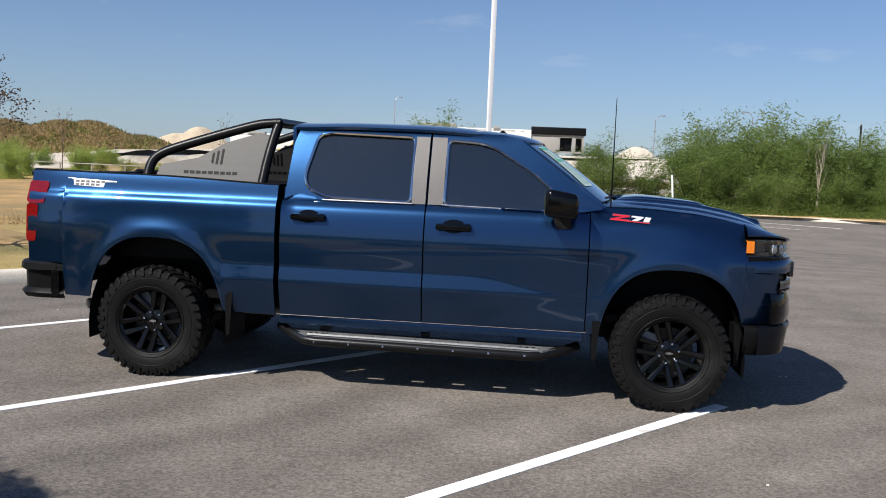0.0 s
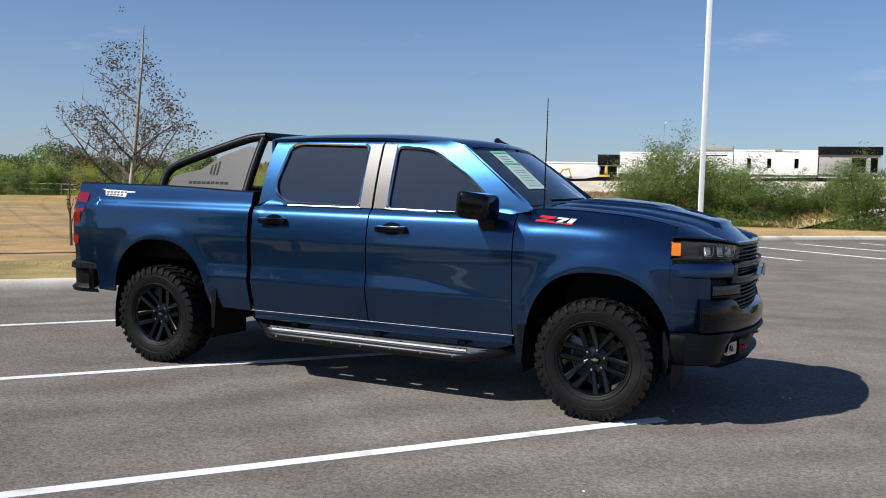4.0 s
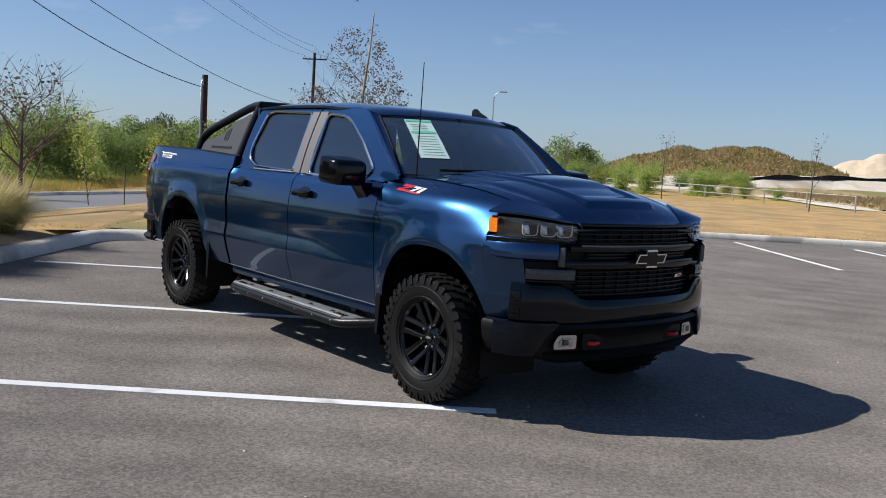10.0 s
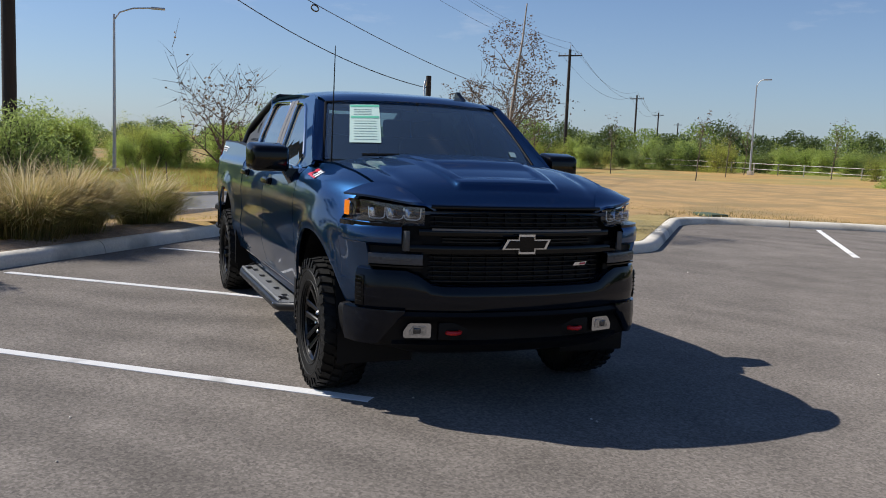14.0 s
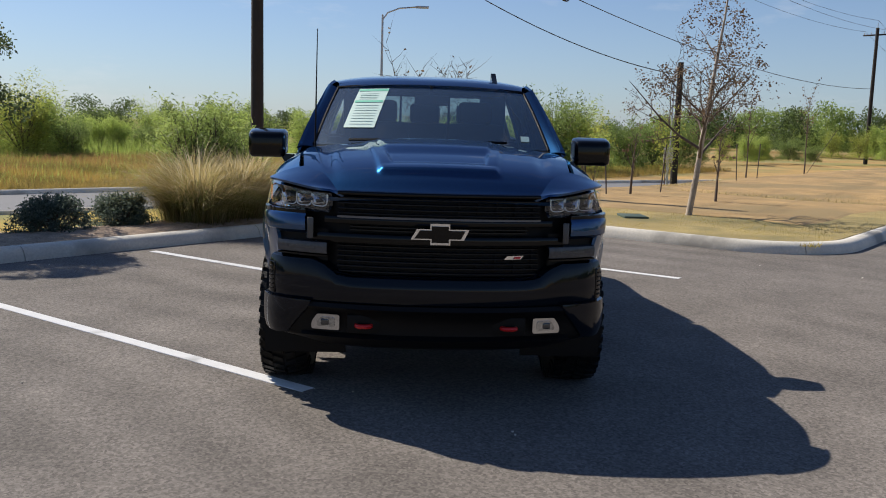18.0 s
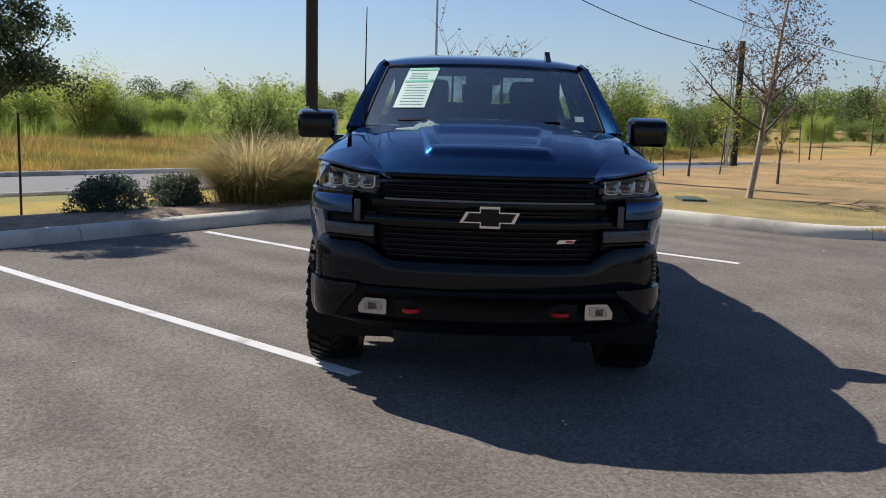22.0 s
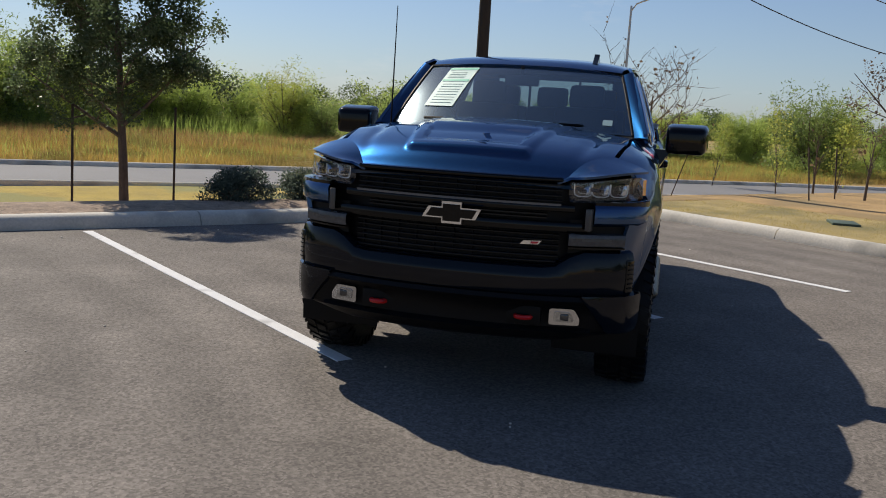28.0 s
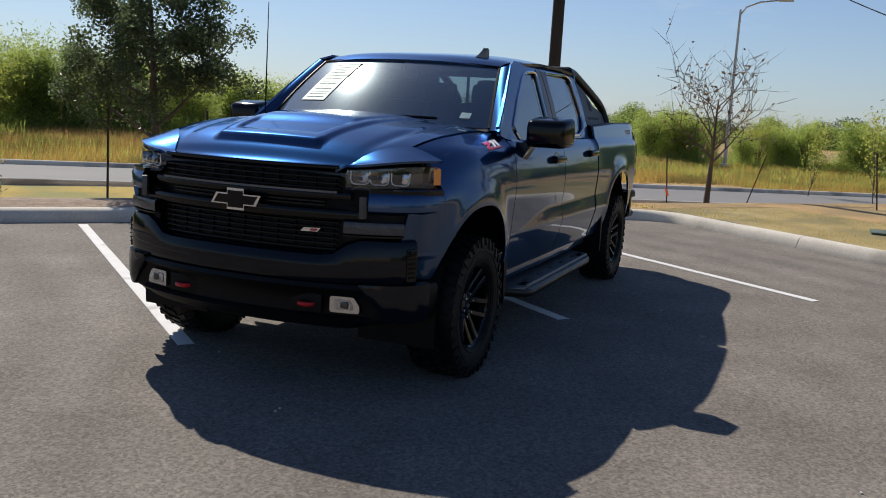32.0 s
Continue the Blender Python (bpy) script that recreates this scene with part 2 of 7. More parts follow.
def thing(name, label, category, m=None, group="", kind=""):
    ob = new(name)
    ob.empty_display_size = 0.1
    if m is not None:
        ob.matrix_basis = m
    return tagged(ob, label, category, group, kind)


def spl(*knots):
    """A smooth curve through (x, y) knots."""
    xs, ys = [k[0] for k in knots], [k[1] for k in knots]
    n = len(xs)
    sl = [(ys[i + 1] - ys[i]) / (xs[i + 1] - xs[i]) for i in range(n - 1)]
    tg = [sl[0]] + [0.0 if sl[i - 1] * sl[i] <= 0 else 2 * sl[i - 1] * sl[i] / (sl[i - 1] + sl[i]) for i in range(1, n - 1)] + [sl[-1]]

    def f(x):
        if x <= xs[0]:
            return ys[0]
        if x >= xs[-1]:
            return ys[-1]
        i = max(k for k in range(n - 1) if xs[k] <= x)
        h = xs[i + 1] - xs[i]
        t = (x - xs[i]) / h
        return (2 * t ** 3 - 3 * t * t + 1) * ys[i] + (t ** 3 - 2 * t * t + t) * h * tg[i] + (3 * t * t - 2 * t ** 3) * ys[i + 1] + (t ** 3 - t * t) * h * tg[i + 1]
    return f


def step(a, b, x):
    t = min(1.0, max(0.0, (x - a) / (b - a)))
    return t * t * (3 - 2 * t)


def sheet(f, us, vs, flip=False, sharp=38):
    """A surface from f(u, v) over two lists of parameters."""
    verts = [f(u, v) for u in us for v in vs]
    k = len(vs)
    faces = [(i * k + j, (i + 1) * k + j, (i + 1) * k + j + 1, i * k + j + 1) for i in range(len(us) - 1) for j in range(k - 1)]
    return mesh(verts, [q[::-1] for q in faces] if flip else faces, sharp)


def span(a, b, n):
    return [a + (b - a) * i / n for i in range(n + 1)]


def box(bm, c, size, bevel=0.0, turn=None, segs=2):
    m = Matrix.Translation(c) @ (turn if turn is not None else Matrix()) @ Matrix.Diagonal((*size, 1))
    r = bmesh.ops.create_cube(bm, size=1, matrix=m)
    if bevel:
        bmesh.ops.bevel(bm, geom=list({e for v in r["verts"] for e in v.link_edges}), offset=bevel, segments=segs, affect="EDGES", profile=0.6)
    return r["verts"]


def boxes(*items, bevel=0.0):
    bm = bmesh.new()
    for c, s in items:
        box(bm, c, s, bevel)
    return from_bm(bm)


def tube(path, radius, sides=8, caps=True):
    """Vertices and faces of a round bar along points; radius a number or one for each point."""
    pts = [Vector(p) for p in path]
    rad = [radius] * len(pts) if isinstance(radius, (int, float)) else radius
    verts, faces = [], []
    side = None
    for i, p in enumerate(pts):
        d = (pts[min(i + 1, len(pts) - 1)] - pts[max(i - 1, 0)]).normalized()
        if side is None:
            side = d.cross(Vector((0, 0, 1)) if abs(d.z) < 0.9 else Vector((1, 0, 0))).normalized()
        side = (side - d * side.dot(d)).normalized()
        up = d.cross(side)
        for k in range(sides):
            a = 2 * math.pi * k / sides
            verts.append(p + (side * math.cos(a) + up * math.sin(a)) * rad[i])
    for i in range(len(pts) - 1):
        for k in range(sides):
            a, b = i * sides + k, i * sides + (k + 1) % sides
            faces.append((a, b, b + sides, a + sides))
    if caps:
        faces.append(tuple(range(sides))[::-1])
        faces.append(tuple(range((len(pts) - 1) * sides, len(pts) * sides)))
    return verts, faces


def joined(*pieces, sharp=38):
    verts, faces = [], []
    for v, f in pieces:
        k = len(verts)
        verts += v
        faces += [tuple(i + k for i in q) for q in f]
    return mesh(verts, faces, sharp)


def lathe(profile, n, axis="y"):
    """Vertices and faces of a turned body; profile of (radius, along)."""
    verts, faces = [], []
    k = len(profile)
    for i in range(n):
        a = 2 * math.pi * i / n
        for r, y in profile:
            verts.append((r * math.cos(a), y, r * math.sin(a)) if axis == "y" else (r * math.cos(a), r * math.sin(a), y))
    for i in range(n):
        for j in range(k - 1):
            a, b = i * k + j, ((i + 1) % n) * k + j
            faces.append((a, b, b + 1, a + 1))
    return verts, faces


def prism(poly, f0, f1):
    """A plate from a flat outline; f0 and f1 set its back and front corner places."""
    n = len(poly)
    verts = [f0(*p) for p in poly] + [f1(*p) for p in poly]
    faces = [tuple(range(n))[::-1], tuple(range(n, 2 * n))] + [(i, (i + 1) % n, n + (i + 1) % n, n + i) for i in range(n)]
    return verts, faces


def ray_loop(poly, c, angles):
    """The outline met at given angles from c."""
    out = []
    for a in angles:
        dx, dz = math.cos(a), math.sin(a)
        best = None
        for i in range(len(poly)):
            (x0, z0), (x1, z1) = poly[i], poly[(i + 1) % len(poly)]
            ex, ez = x1 - x0, z1 - z0
            den = dx * ez - dz * ex
            if abs(den) < 1e-9:
                continue
            r = ((x0 - c[0]) * ez - (z0 - c[1]) * ex) / den
            q = ((x0 - c[0]) * dz - (z0 - c[1]) * dx) / den
            if r > 0 and -1e-6 <= q <= 1 + 1e-6 and (best is None or r > best):
                best = r
        out.append((c[0] + dx * best, c[1] + dz * best))
    return out


def ring_sheet(outer, inner, c, f, sub=3, sharp=30, flip=False):
    """A sheet with a hole: f maps the flat (x, z) into space."""
    angles = sorted({round(math.atan2(z - c[1], x - c[0]), 4) for x, z in list(outer) + list(inner)} | {round(-math.pi + 2 * math.pi * i / 56, 4) for i in range(56)})
    a, b = ray_loop(inner, c, angles), ray_loop(outer, c, angles)
    n = len(angles)
    verts, faces = [], []
    for i in range(n):
        for k in range(sub + 1):
            t = k / sub
            verts.append(f(a[i][0] * (1 - t) + b[i][0] * t, a[i][1] * (1 - t) + b[i][1] * t))
    for i in range(n):
        for k in range(sub):
            p, q = i * (sub + 1) + k, ((i + 1) % n) * (sub + 1) + k
            faces.append((q, q + 1, p + 1, p) if flip else (p, p + 1, q + 1, q))
    return mesh(verts, faces, sharp)


def rounded(poly, r=0.05, n=4):
    """The outline with its corners cut round."""
    out = []
    for i in range(len(poly)):
        p, a, b = Vector(poly[i]), Vector(poly[i - 1]), Vector(poly[(i + 1) % len(poly)])
        ra, rb = min(r, (a - p).length * 0.45), min(r, (b - p).length * 0.45)
        p0, p1 = p + (a - p).normalized() * ra, p + (b - p).normalized() * rb
        for k in range(n + 1):
            t = k / n
            out.append(tuple(p0 * (1 - t) ** 2 + p * 2 * t * (1 - t) + p1 * t * t))
    return out


# ---- the site: lot frame (s along the stall lines, w along the planted kerb) ----
LU, LV = Vector((0.643, 0.766, 0)), Vector((-0.766, 0.643, 0))


def lot(s, w, z=0.0):
    return LU * s + LV * w + Vector((0, 0, z))


def rise(s, w):
    """Height of the open ground beyond the kerbs."""
    z = 0.12 - 0.60 * step(-4.9, -10.8, s) if s < 0 else 0.12
    z += 0.3 * step(-19, -27, s)
    z += 0.35 * step(30, 70, w) * step(-4, 20, s) + 3.3 * step(34, 85, s)
    return z


def asphalt(name):
    """Worn asphalt: stone grit, soft blotches and faint curved tyre sweeps."""
    m = bpy.data.materials.new(name)
    m.use_nodes = True
    n, link = m.node_tree.nodes, m.node_tree.links.new
    p = n["Principled BSDF"]
    p.inputs["Roughness"].default_value, p.inputs["Specular IOR Level"].default_value = 0.82, 0.13
    p.inputs["Diffuse Roughness"].default_value = 0.25
    pos = n.new("ShaderNodeNewGeometry").outputs["Position"]

    def noise_tex(scale, detail, rough=0.5, vec=pos, dist=0.0):
        t = n.new("ShaderNodeTexNoise")
        t.inputs["Scale"].default_value, t.inputs["Detail"].default_value = scale, detail
        t.inputs["Roughness"].default_value, t.inputs["Distortion"].default_value = rough, dist
        link(vec, t.inputs["Vector"])
        return t.outputs["Fac"]

    def ranged(x, a, b, c, d):
        r = n.new("ShaderNodeMapRange")
        for i, v in enumerate((a, b, c, d)):
            r.inputs[i + 1].default_value = v
        link(x, r.inputs[0])
        return r.outputs[0]

    def times(a, b):
        t = n.new("ShaderNodeMath")
        t.operation = "MULTIPLY"
        link(a, t.inputs[0]), link(b, t.inputs[1])
        return t.outputs[0]

    grit = n.new("ShaderNodeTexVoronoi")
    grit.inputs["Scale"].default_value = 75.0
    link(pos, grit.inputs["Vector"])
    sep = n.new("ShaderNodeSeparateColor")
    link(grit.outputs["Color"], sep.inputs[0])
    stones = ranged(sep.outputs[0], 0.0, 1.0, 0.7, 1.28)
    fine = ranged(noise_tex(30.0, 8.0, 0.8), 0.3, 0.7, 0.66, 1.3)
    blotch = ranged(noise_tex(1.3, 6.0, 0.6), 0.3, 0.7, 0.80, 1.16)
    wide = ranged(noise_tex(0.28, 4.0, 0.55), 0.35, 0.65, 0.86, 1.10)
    mp = n.new("ShaderNodeMapping")
    mp.inputs["Location"].default_value = (-6.5, 7.5, 0)
    link(pos, mp.inputs[0])
    wave = n.new("ShaderNodeTexWave")
    wave.wave_type, wave.rings_direction = "RINGS", "Z"
    for key, v in (("Scale", 0.42), ("Distortion", 11.0), ("Detail", 3.0), ("Detail Scale", 0.35)):
        wave.inputs[key].default_value = v
    link(mp.outputs[0], wave.inputs["Vector"])
    sweep = ranged(times(wave.outputs["Fac"], ranged(noise_tex(0.22, 2.0), 0.42, 0.6, 0.0, 1.0)), 0.1, 1.0, 1.02, 0.83)
    total = times(times(times(stones, fine), times(blotch, wide)), sweep)
    mix = n.new("ShaderNodeMix")
    mix.data_type, mix.blend_type = "RGBA", "MULTIPLY"
    mix.inputs[0].default_value, mix.inputs[6].default_value = 1.0, (0.182, 0.161, 0.142, 1)
    link(total, mix.inputs[7]), link(mix.outputs[2], p.inputs["Base Color"])
    bu = n.new("ShaderNodeBump")
    bu.inputs["Strength"].default_value, bu.inputs["Distance"].default_value = 0.3, 0.012
    link(noise_tex(110.0, 4.0, 0.7), bu.inputs["Height"]), link(bu.outputs[0], p.inputs["Normal"])
    return m


ASPHALT = asphalt("lot_asphalt")
ROAD = mat("road_asphalt", (0.2, 0.195, 0.195), 0.85, var=0.1, scale=0.5, fine=90, bump=0.2, bscale=90, world_space=True)
CONCRETE = mat("kerb_concrete", (0.66, 0.61, 0.52), 0.85, var=0.12, scale=2.5, fine=40, bump=0.08, bscale=60, world_space=True, second=(0.36, 0.33, 0.28), amount=0.3)
LINE = mat("white_line_paint", (0.74, 0.73, 0.71), 0.75, var=0.07, scale=6, fine=70, bump=0.15, bscale=140, world_space=True, second=(0.5, 0.49, 0.47), amount=0.12)
DRY = mat("dry_mown_grass", (0.41, 0.26, 0.105), 0.95, var=0.3, scale=1.3, fine=30, bump=0.6, bscale=40, world_space=True, second=(0.29, 0.2, 0.085), amount=0.5)
FIELD = mat("dry_field_grass", (0.4, 0.245, 0.075), 0.95, var=0.35, scale=0.35, fine=12, bump=0.6, bscale=20, world_space=True, second=(0.27, 0.23, 0.07), amount=0.5)
LAWN = mat("yellow_green_lawn", (0.47, 0.33, 0.045), 0.95, var=0.25, scale=1.5, fine=40, bump=0.5, bscale=50, world_space=True, second=(0.3, 0.27, 0.065), amount=0.45)
ISLAND = mat("patchy_dry_turf", (0.36, 0.27, 0.10), 0.95, var=0.3, scale=1.6, fine=40, bump=0.5, bscale=50, world_space=True, second=(0.21, 0.175, 0.065), amount=0.5)
MULCH = mat("brown_mulch", (0.36, 0.255, 0.175), 0.95, var=0.45, scale=8, fine=50, bump=0.8, bscale=45, world_space=True)

# open ground, one sheet out to the horizon
gs = sorted({-2500, -900, -400, -200, -120, -80, -55, -40} | set(range(-30, 31)) | {35, 40, 46, 55, 70, 90, 120, 200, 400, 900, 2500})
gw = sorted({-2500, -900, -400, -200, -120, -80, -55, -40} | set(range(-30, 31)) | {35, 40, 46, 55, 70, 90, 120, 200, 400, 900, 2500})


def ground_z(s, w):
    inside = step(-5.6, -5.0, s) * (1 - step(16.2, 17.2, w)) * (1 - step(37.5, 39, s)) if not (s < 1.01 and w > 6.9) else 0.0
    bumpy = 0.05 * noise.noise((s * 0.25, w * 0.25, 0)) + 0.02 * noise.noise((s * 0.9, w * 0.9, 5))
    return (rise(s, w) - 0.02 + bumpy) * (1 - inside) - 0.25 * inside


ground = part("ground", sheet(lambda s, w: lot(s, w, ground_z(s, w)), gs, gw, flip=False), FIELD)
tagged(ground, "open ground of dry golden grass round the parking lot", "ground", kind="structure")

# paved lot
lot_pave = part("parking_lot", sheet(lambda s, w: lot(s, w, 0.012 * noise.noise((s * 0.15, w * 0.15, 9)) * step(3.0, 14.0, math.hypot(s, w))), span(-4.62, 38, 42), span(-60, 16.0, 60)), ASPHALT)
tagged(lot_pave, "grey asphalt parking lot with faint tyre sweeps", "parking lot", kind="structure")


def ribbon(name, pts, wid, z, material, label, category, thick=0.0, kind="structure"):
    """A flat strip along lot points (s, w); wid its width to the side of larger turn."""
    n = len(pts)
    P = [lot(*p) for p in pts]
    L, R = [], []
    for i in range(n):
        d = (P[min(i + 1, n - 1)] - P[max(i - 1, 0)]).normalized()
        nrm = Vector((-d.y, d.x, 0))
        L.append(P[i]), R.append(P[i] + nrm * wid)
    zz = z if callable(z) else (lambda s, w: z)
    verts = [(p.x, p.y, zz(*pts[i])) for i, p in enumerate(L)] + [(p.x, p.y, zz(*pts[i])) for i, p in enumerate(R)]
    ob = part(name, mesh(verts, [(i, i + 1, n + i + 1, n + i) for i in range(n - 1)]), material)
    return tagged(ob, label, category, kind=kind)


def smooth_line(pts, n=8):
    """A finer run of points through the given ones."""
    P = [Vector((*p, 0)) for p in pts]
    P = [P[0] * 2 - P[1]] + P + [P[-1] * 2 - P[-2]]
    out = []
    for i in range(1, len(P) - 2):
        for k in range(n):
            t = k / n
            q = 0.5 * (2 * P[i] + (P[i + 1] - P[i - 1]) * t + (2 * P[i - 1] - 5 * P[i] + 4 * P[i + 1] - P[i + 2]) * t * t + (3 * P[i] - P[i - 1] - 3 * P[i + 1] + P[i + 2]) * t ** 3)
            out.append((q.x, q.y))
    return out + [pts[-1]]


ROADLINE = smooth_line([(-22, -60), (-17, -22), (-14.4, -4), (-13.3, 2.5), (-12.3, 7.5), (-10.8, 12), (-9.5, 17), (-8.2, 21.5), (-5.5, 28), (-1, 37), (6, 49), (18, 66)], 6)
road = ribbon("road", ROADLINE, 4.3, -0.42, ROAD, "pale grey asphalt road past the lot", "road")


# kerbs: a raised concrete edge with rounded top, poured in lengths
def kerb(name, pts, label, base=0.0, height=0.15, width=0.28, side=1, length=3.05, group="kerb"):
    P = [lot(*p) for p in pts]
    prof = [(0.0, -0.1), (0.002, 0.02), (0.03, height - 0.055), (0.055, height - 0.022), (0.10, height), (width - 0.06, height), (width - 0.02, height - 0.02), (width, height - 0.06), (width, -0.1)]
    verts, faces, run, start = [], [], 0.0, 0
    root = thing(name, label, "kerb", group=group, kind="structure")
    chunk = []

    def flush(ch):
        if len(ch) < 2:
            return
        v, f = [], []
        k = len(prof)
        for p, nrm in ch:
            v += [(p.x + nrm.x * a, p.y + nrm.y * a, base + b) for a, b in prof]
        for i in range(len(ch) - 1):
            f += [(i * k + j, (i + 1) * k + j, (i + 1) * k + j + 1, i * k + j + 1) for j in range(k - 1)]
        f += [tuple(range(k))[::-1], tuple(range((len(ch) - 1) * k, len(ch) * k))]
        if side < 0:
            f = [q[::-1] for q in f]
        part("kerb_length", mesh(v, f, 50), CONCRETE, root)

    for i, p in enumerate(P):
        d = (P[min(i + 1, len(P) - 1)] - P[max(i - 1, 0)]).normalized()
        nrm = Vector((-d.y, d.x, 0)) * side
        if chunk:
            run += (p - chunk[-1][0]).length
        chunk.append((p, nrm))
        if run > length:
            flush(chunk)
            q = p + d * 0.012
            chunk, run = [(q, nrm)], 0.0
    flush(chunk)
    return root


def dense(pts, gap=0.25):
    out = []
    for i in range(len(pts) - 1):
        a, b = Vector((*pts[i], 0)), Vector((*pts[i + 1], 0))
        n = max(1, int((b - a).length / gap))
        out += [tuple((a + (b - a) * k / n)[:2]) for k in range(n)]
    return out + [pts[-1]]


def arc(c, r, a0, a1, n=10):
    return [(c[0] + r * math.cos(radians(a0 + (a1 - a0) * i / n)), c[1] + r * math.sin(radians(a0 + (a1 - a0) * i / n))) for i in range(n + 1)]


KERB_A = dense([(-4.62, -40), (-4.62, 5.5)]) + arc((-4.02, 5.5), 0.6, 180, 90)[1:] + dense([(-3.9, 6.1), (0.3, 6.1)])
KERB_A += arc((0.25, 7.6), 1.5, -90, 0)[1:] + dense([(1.75, 7.7), (1.75, 12.6)]) + [(p[0], p[1]) for p in arc((3.25, 12.6), 1.5, 180, 90)[1:]]
KERB_A += smooth_line([(3.4, 14.12), (6.5, 14.7), (11, 15.2), (18, 15.5), (25, 15.6), (30, 14.6), (33.2, 11.0), (35.5, 3), (37, -14), (37, -40)], 14)
kerb("kerb", KERB_A, "pale concrete kerb with dark joints round the lot", side=1)
kerb("kerb", [(s - 0.02, w) for s, w in ROADLINE], "low concrete kerb on the near side of the road", base=-0.42, height=0.06, width=0.16, side=-1, length=6)
far_edge = []
for i, (s, w) in enumerate(ROADLINE):
    a, b = Vector((*ROADLINE[max(i - 1, 0)], 0)), Vector((*ROADLINE[min(i + 1, len(ROADLINE) - 1)], 0))
    d = (b - a).normalized()
    far_edge.append((s - d.y * 4.3, w + d.x * 4.3))
kerb("kerb", far_edge, "low concrete kerb on the far side of the road", base=-0.42, height=0.12, width=0.18, side=1, length=6)

# stall lines


def stall_line(s0, w0, s1, w1, wid=0.1):
    d = (lot(s1, w1) - lot(s0, w0)).normalized()
    nrm = Vector((-d.y, d.x, 0)) * wid / 2
    a, b = lot(s0, w0), lot(s1, w1)
    n = 14
    v = []
    for i in range(n + 1):
        p = a + (b - a) * i / n
        for sg in (-1, 1):
            e = nrm * sg * (1 + 0.05 * noise.noise((p.x * 3, p.y * 3, sg)))
            v.append((p.x + e.x, p.y + e.y, 0.0045))
    for x, y, z in list(v):
        v.append((x, y, -0.004))
    k = 2 * n + 2
    f = [(2 * i + 1, 2 * i, 2 * i + 2, 2 * i + 3) for i in range(n)] + [(2 * i, k + 2 * i, k + 2 * i + 2, 2 * i + 2) for i in range(n)] + [(2 * i + 3, k + 2 * i + 3, k + 2 * i + 1, 2 * i + 1) for i in range(n)]
    ob = part("stall_line", mesh(v, f, 0), LINE)
    return tagged(ob, "white painted stall line on the asphalt", "road marking", group="stall lines", kind="structure")


for k in range(-14, -1):
    stall_line(-4.42, 0.48 + 2.63 * k, 0.9, 0.48 + 2.63 * k)
stall_line(-4.45, -2.31, 0.92, -2.22)
stall_line(-4.40, 0.42, 0.92, 0.57)
stall_line(-4.40, 3.09, 0.88, 3.34)
for k in range(0, 9):
    stall_line(4.78 + 2.93 * k, 8.5, 4.62 + 2.93 * k, 14.1)

# planting strip and lawn


def patch(name, s0, s1, w0, w1, material, label, category, lift=0.03, ns=24, nw=40, edge=0.0, z=None, seed=0, trim=None):
    """A piece of ground laid over the open ground, with a wavering edge."""
    def f(a, b):
        s, w = s0 + (s1 - s0) * a, w0 + (w1 - w0) * b
        s += edge * noise.noise((w * 0.3, a * 2, seed)) * (1 if 0 < a < 1 else 1.6)
        w += edge * noise.noise((s * 0.3, b * 2, seed + 7)) * (1 if 0 < b < 1 else 1.6)
        if trim:
            s, w = trim(s, w)
        sink = 0.07 * (1 - step(0.0, 0.07, min(a, 1 - a, b, 1 - b))) if edge else 0.0
        base = -sink + (z(s, w) if z else max(rise(s, w), 0.0 if s > 30 else -9) + lift)
        return lot(s, w, base + 0.012 * noise.noise((s * 1.1, w * 1.1, seed)))
    return tagged(part(name, sheet(f, span(0, 1, ns), span(0, 1, nw), sharp=0), material), label, category, kind="structure")


def round_corner(s, w):
    """Hold the turf inside the kerb's rounded corner."""
    if s > 0.25 and w < 7.6:
        d = math.hypot(s - 0.25, w - 7.6)
        if d > 1.24:
            return 0.25 + (s - 0.25) * 1.24 / d, 7.6 + (w - 7.6) * 1.24 / d
    return s, w


def kerb_w(s):
    """Line of the far kerb across the lot."""
    ks = ((-50, 13.9), (1.75, 13.9), (3.4, 14.12), (6.5, 14.7), (11, 15.2), (18, 15.5), (25, 15.6), (30, 14.6), (33.2, 11.0), (35.5, 3.0), (37, -14.0), (40, -60.0))
    for (a, b), (c, d) in zip(ks, ks[1:]):
        if s <= c:
            return b + (d - b) * (s - a) / (c - a)
    return ks[-1][1]


patch("planting_bed", -8.3, -4.78, -40, 5.0, MULCH, "brown mulch bed behind the kerb", "planting bed", 0.045, 24, 90, z=lambda s, w: rise(s, w) + 0.005 + 0.06 * step(-4.9, -5.5, s))
patch("verge_lawn", -13.4, -8.25, -34, 9.0, LAWN, "yellow-green lawn strip between the bed and the road", "lawn", 0.035, 20, 60)
patch("verge_dry", -10.4, -4.75, 6.3, 17.5, DRY, "dry tan ground beside the road", "ground", 0.04, 20, 34, 0.25)
patch("island_lawn", -4.9, 1.5, 6.35, 13.6, ISLAND, "patchy yellow-green turf of the kerb island", "lawn", 0.025, 30, 34, trim=round_corner)
patch("mown_field", -7.0, 33.0, 14.9, 44.0, DRY, "wide dry mown golden field behind the far kerb", "field", 0.05, 60, 60, 0.6, trim=lambda s, w: (s, max(w, kerb_w(s) + 0.2)), z=lambda s, w: rise(s, w) + 0.05 - 0.06 * (1 - step(0.0, 1.2, w - kerb_w(s))) + 0.05 * noise.noise((s * 0.2, w * 0.2, 3)))
patch("island_dry", -7.0, 1.0, 9.0, 15.5, DRY, "dry golden turf of the kerb island", "ground", 0.05, 20, 20, 0.5)

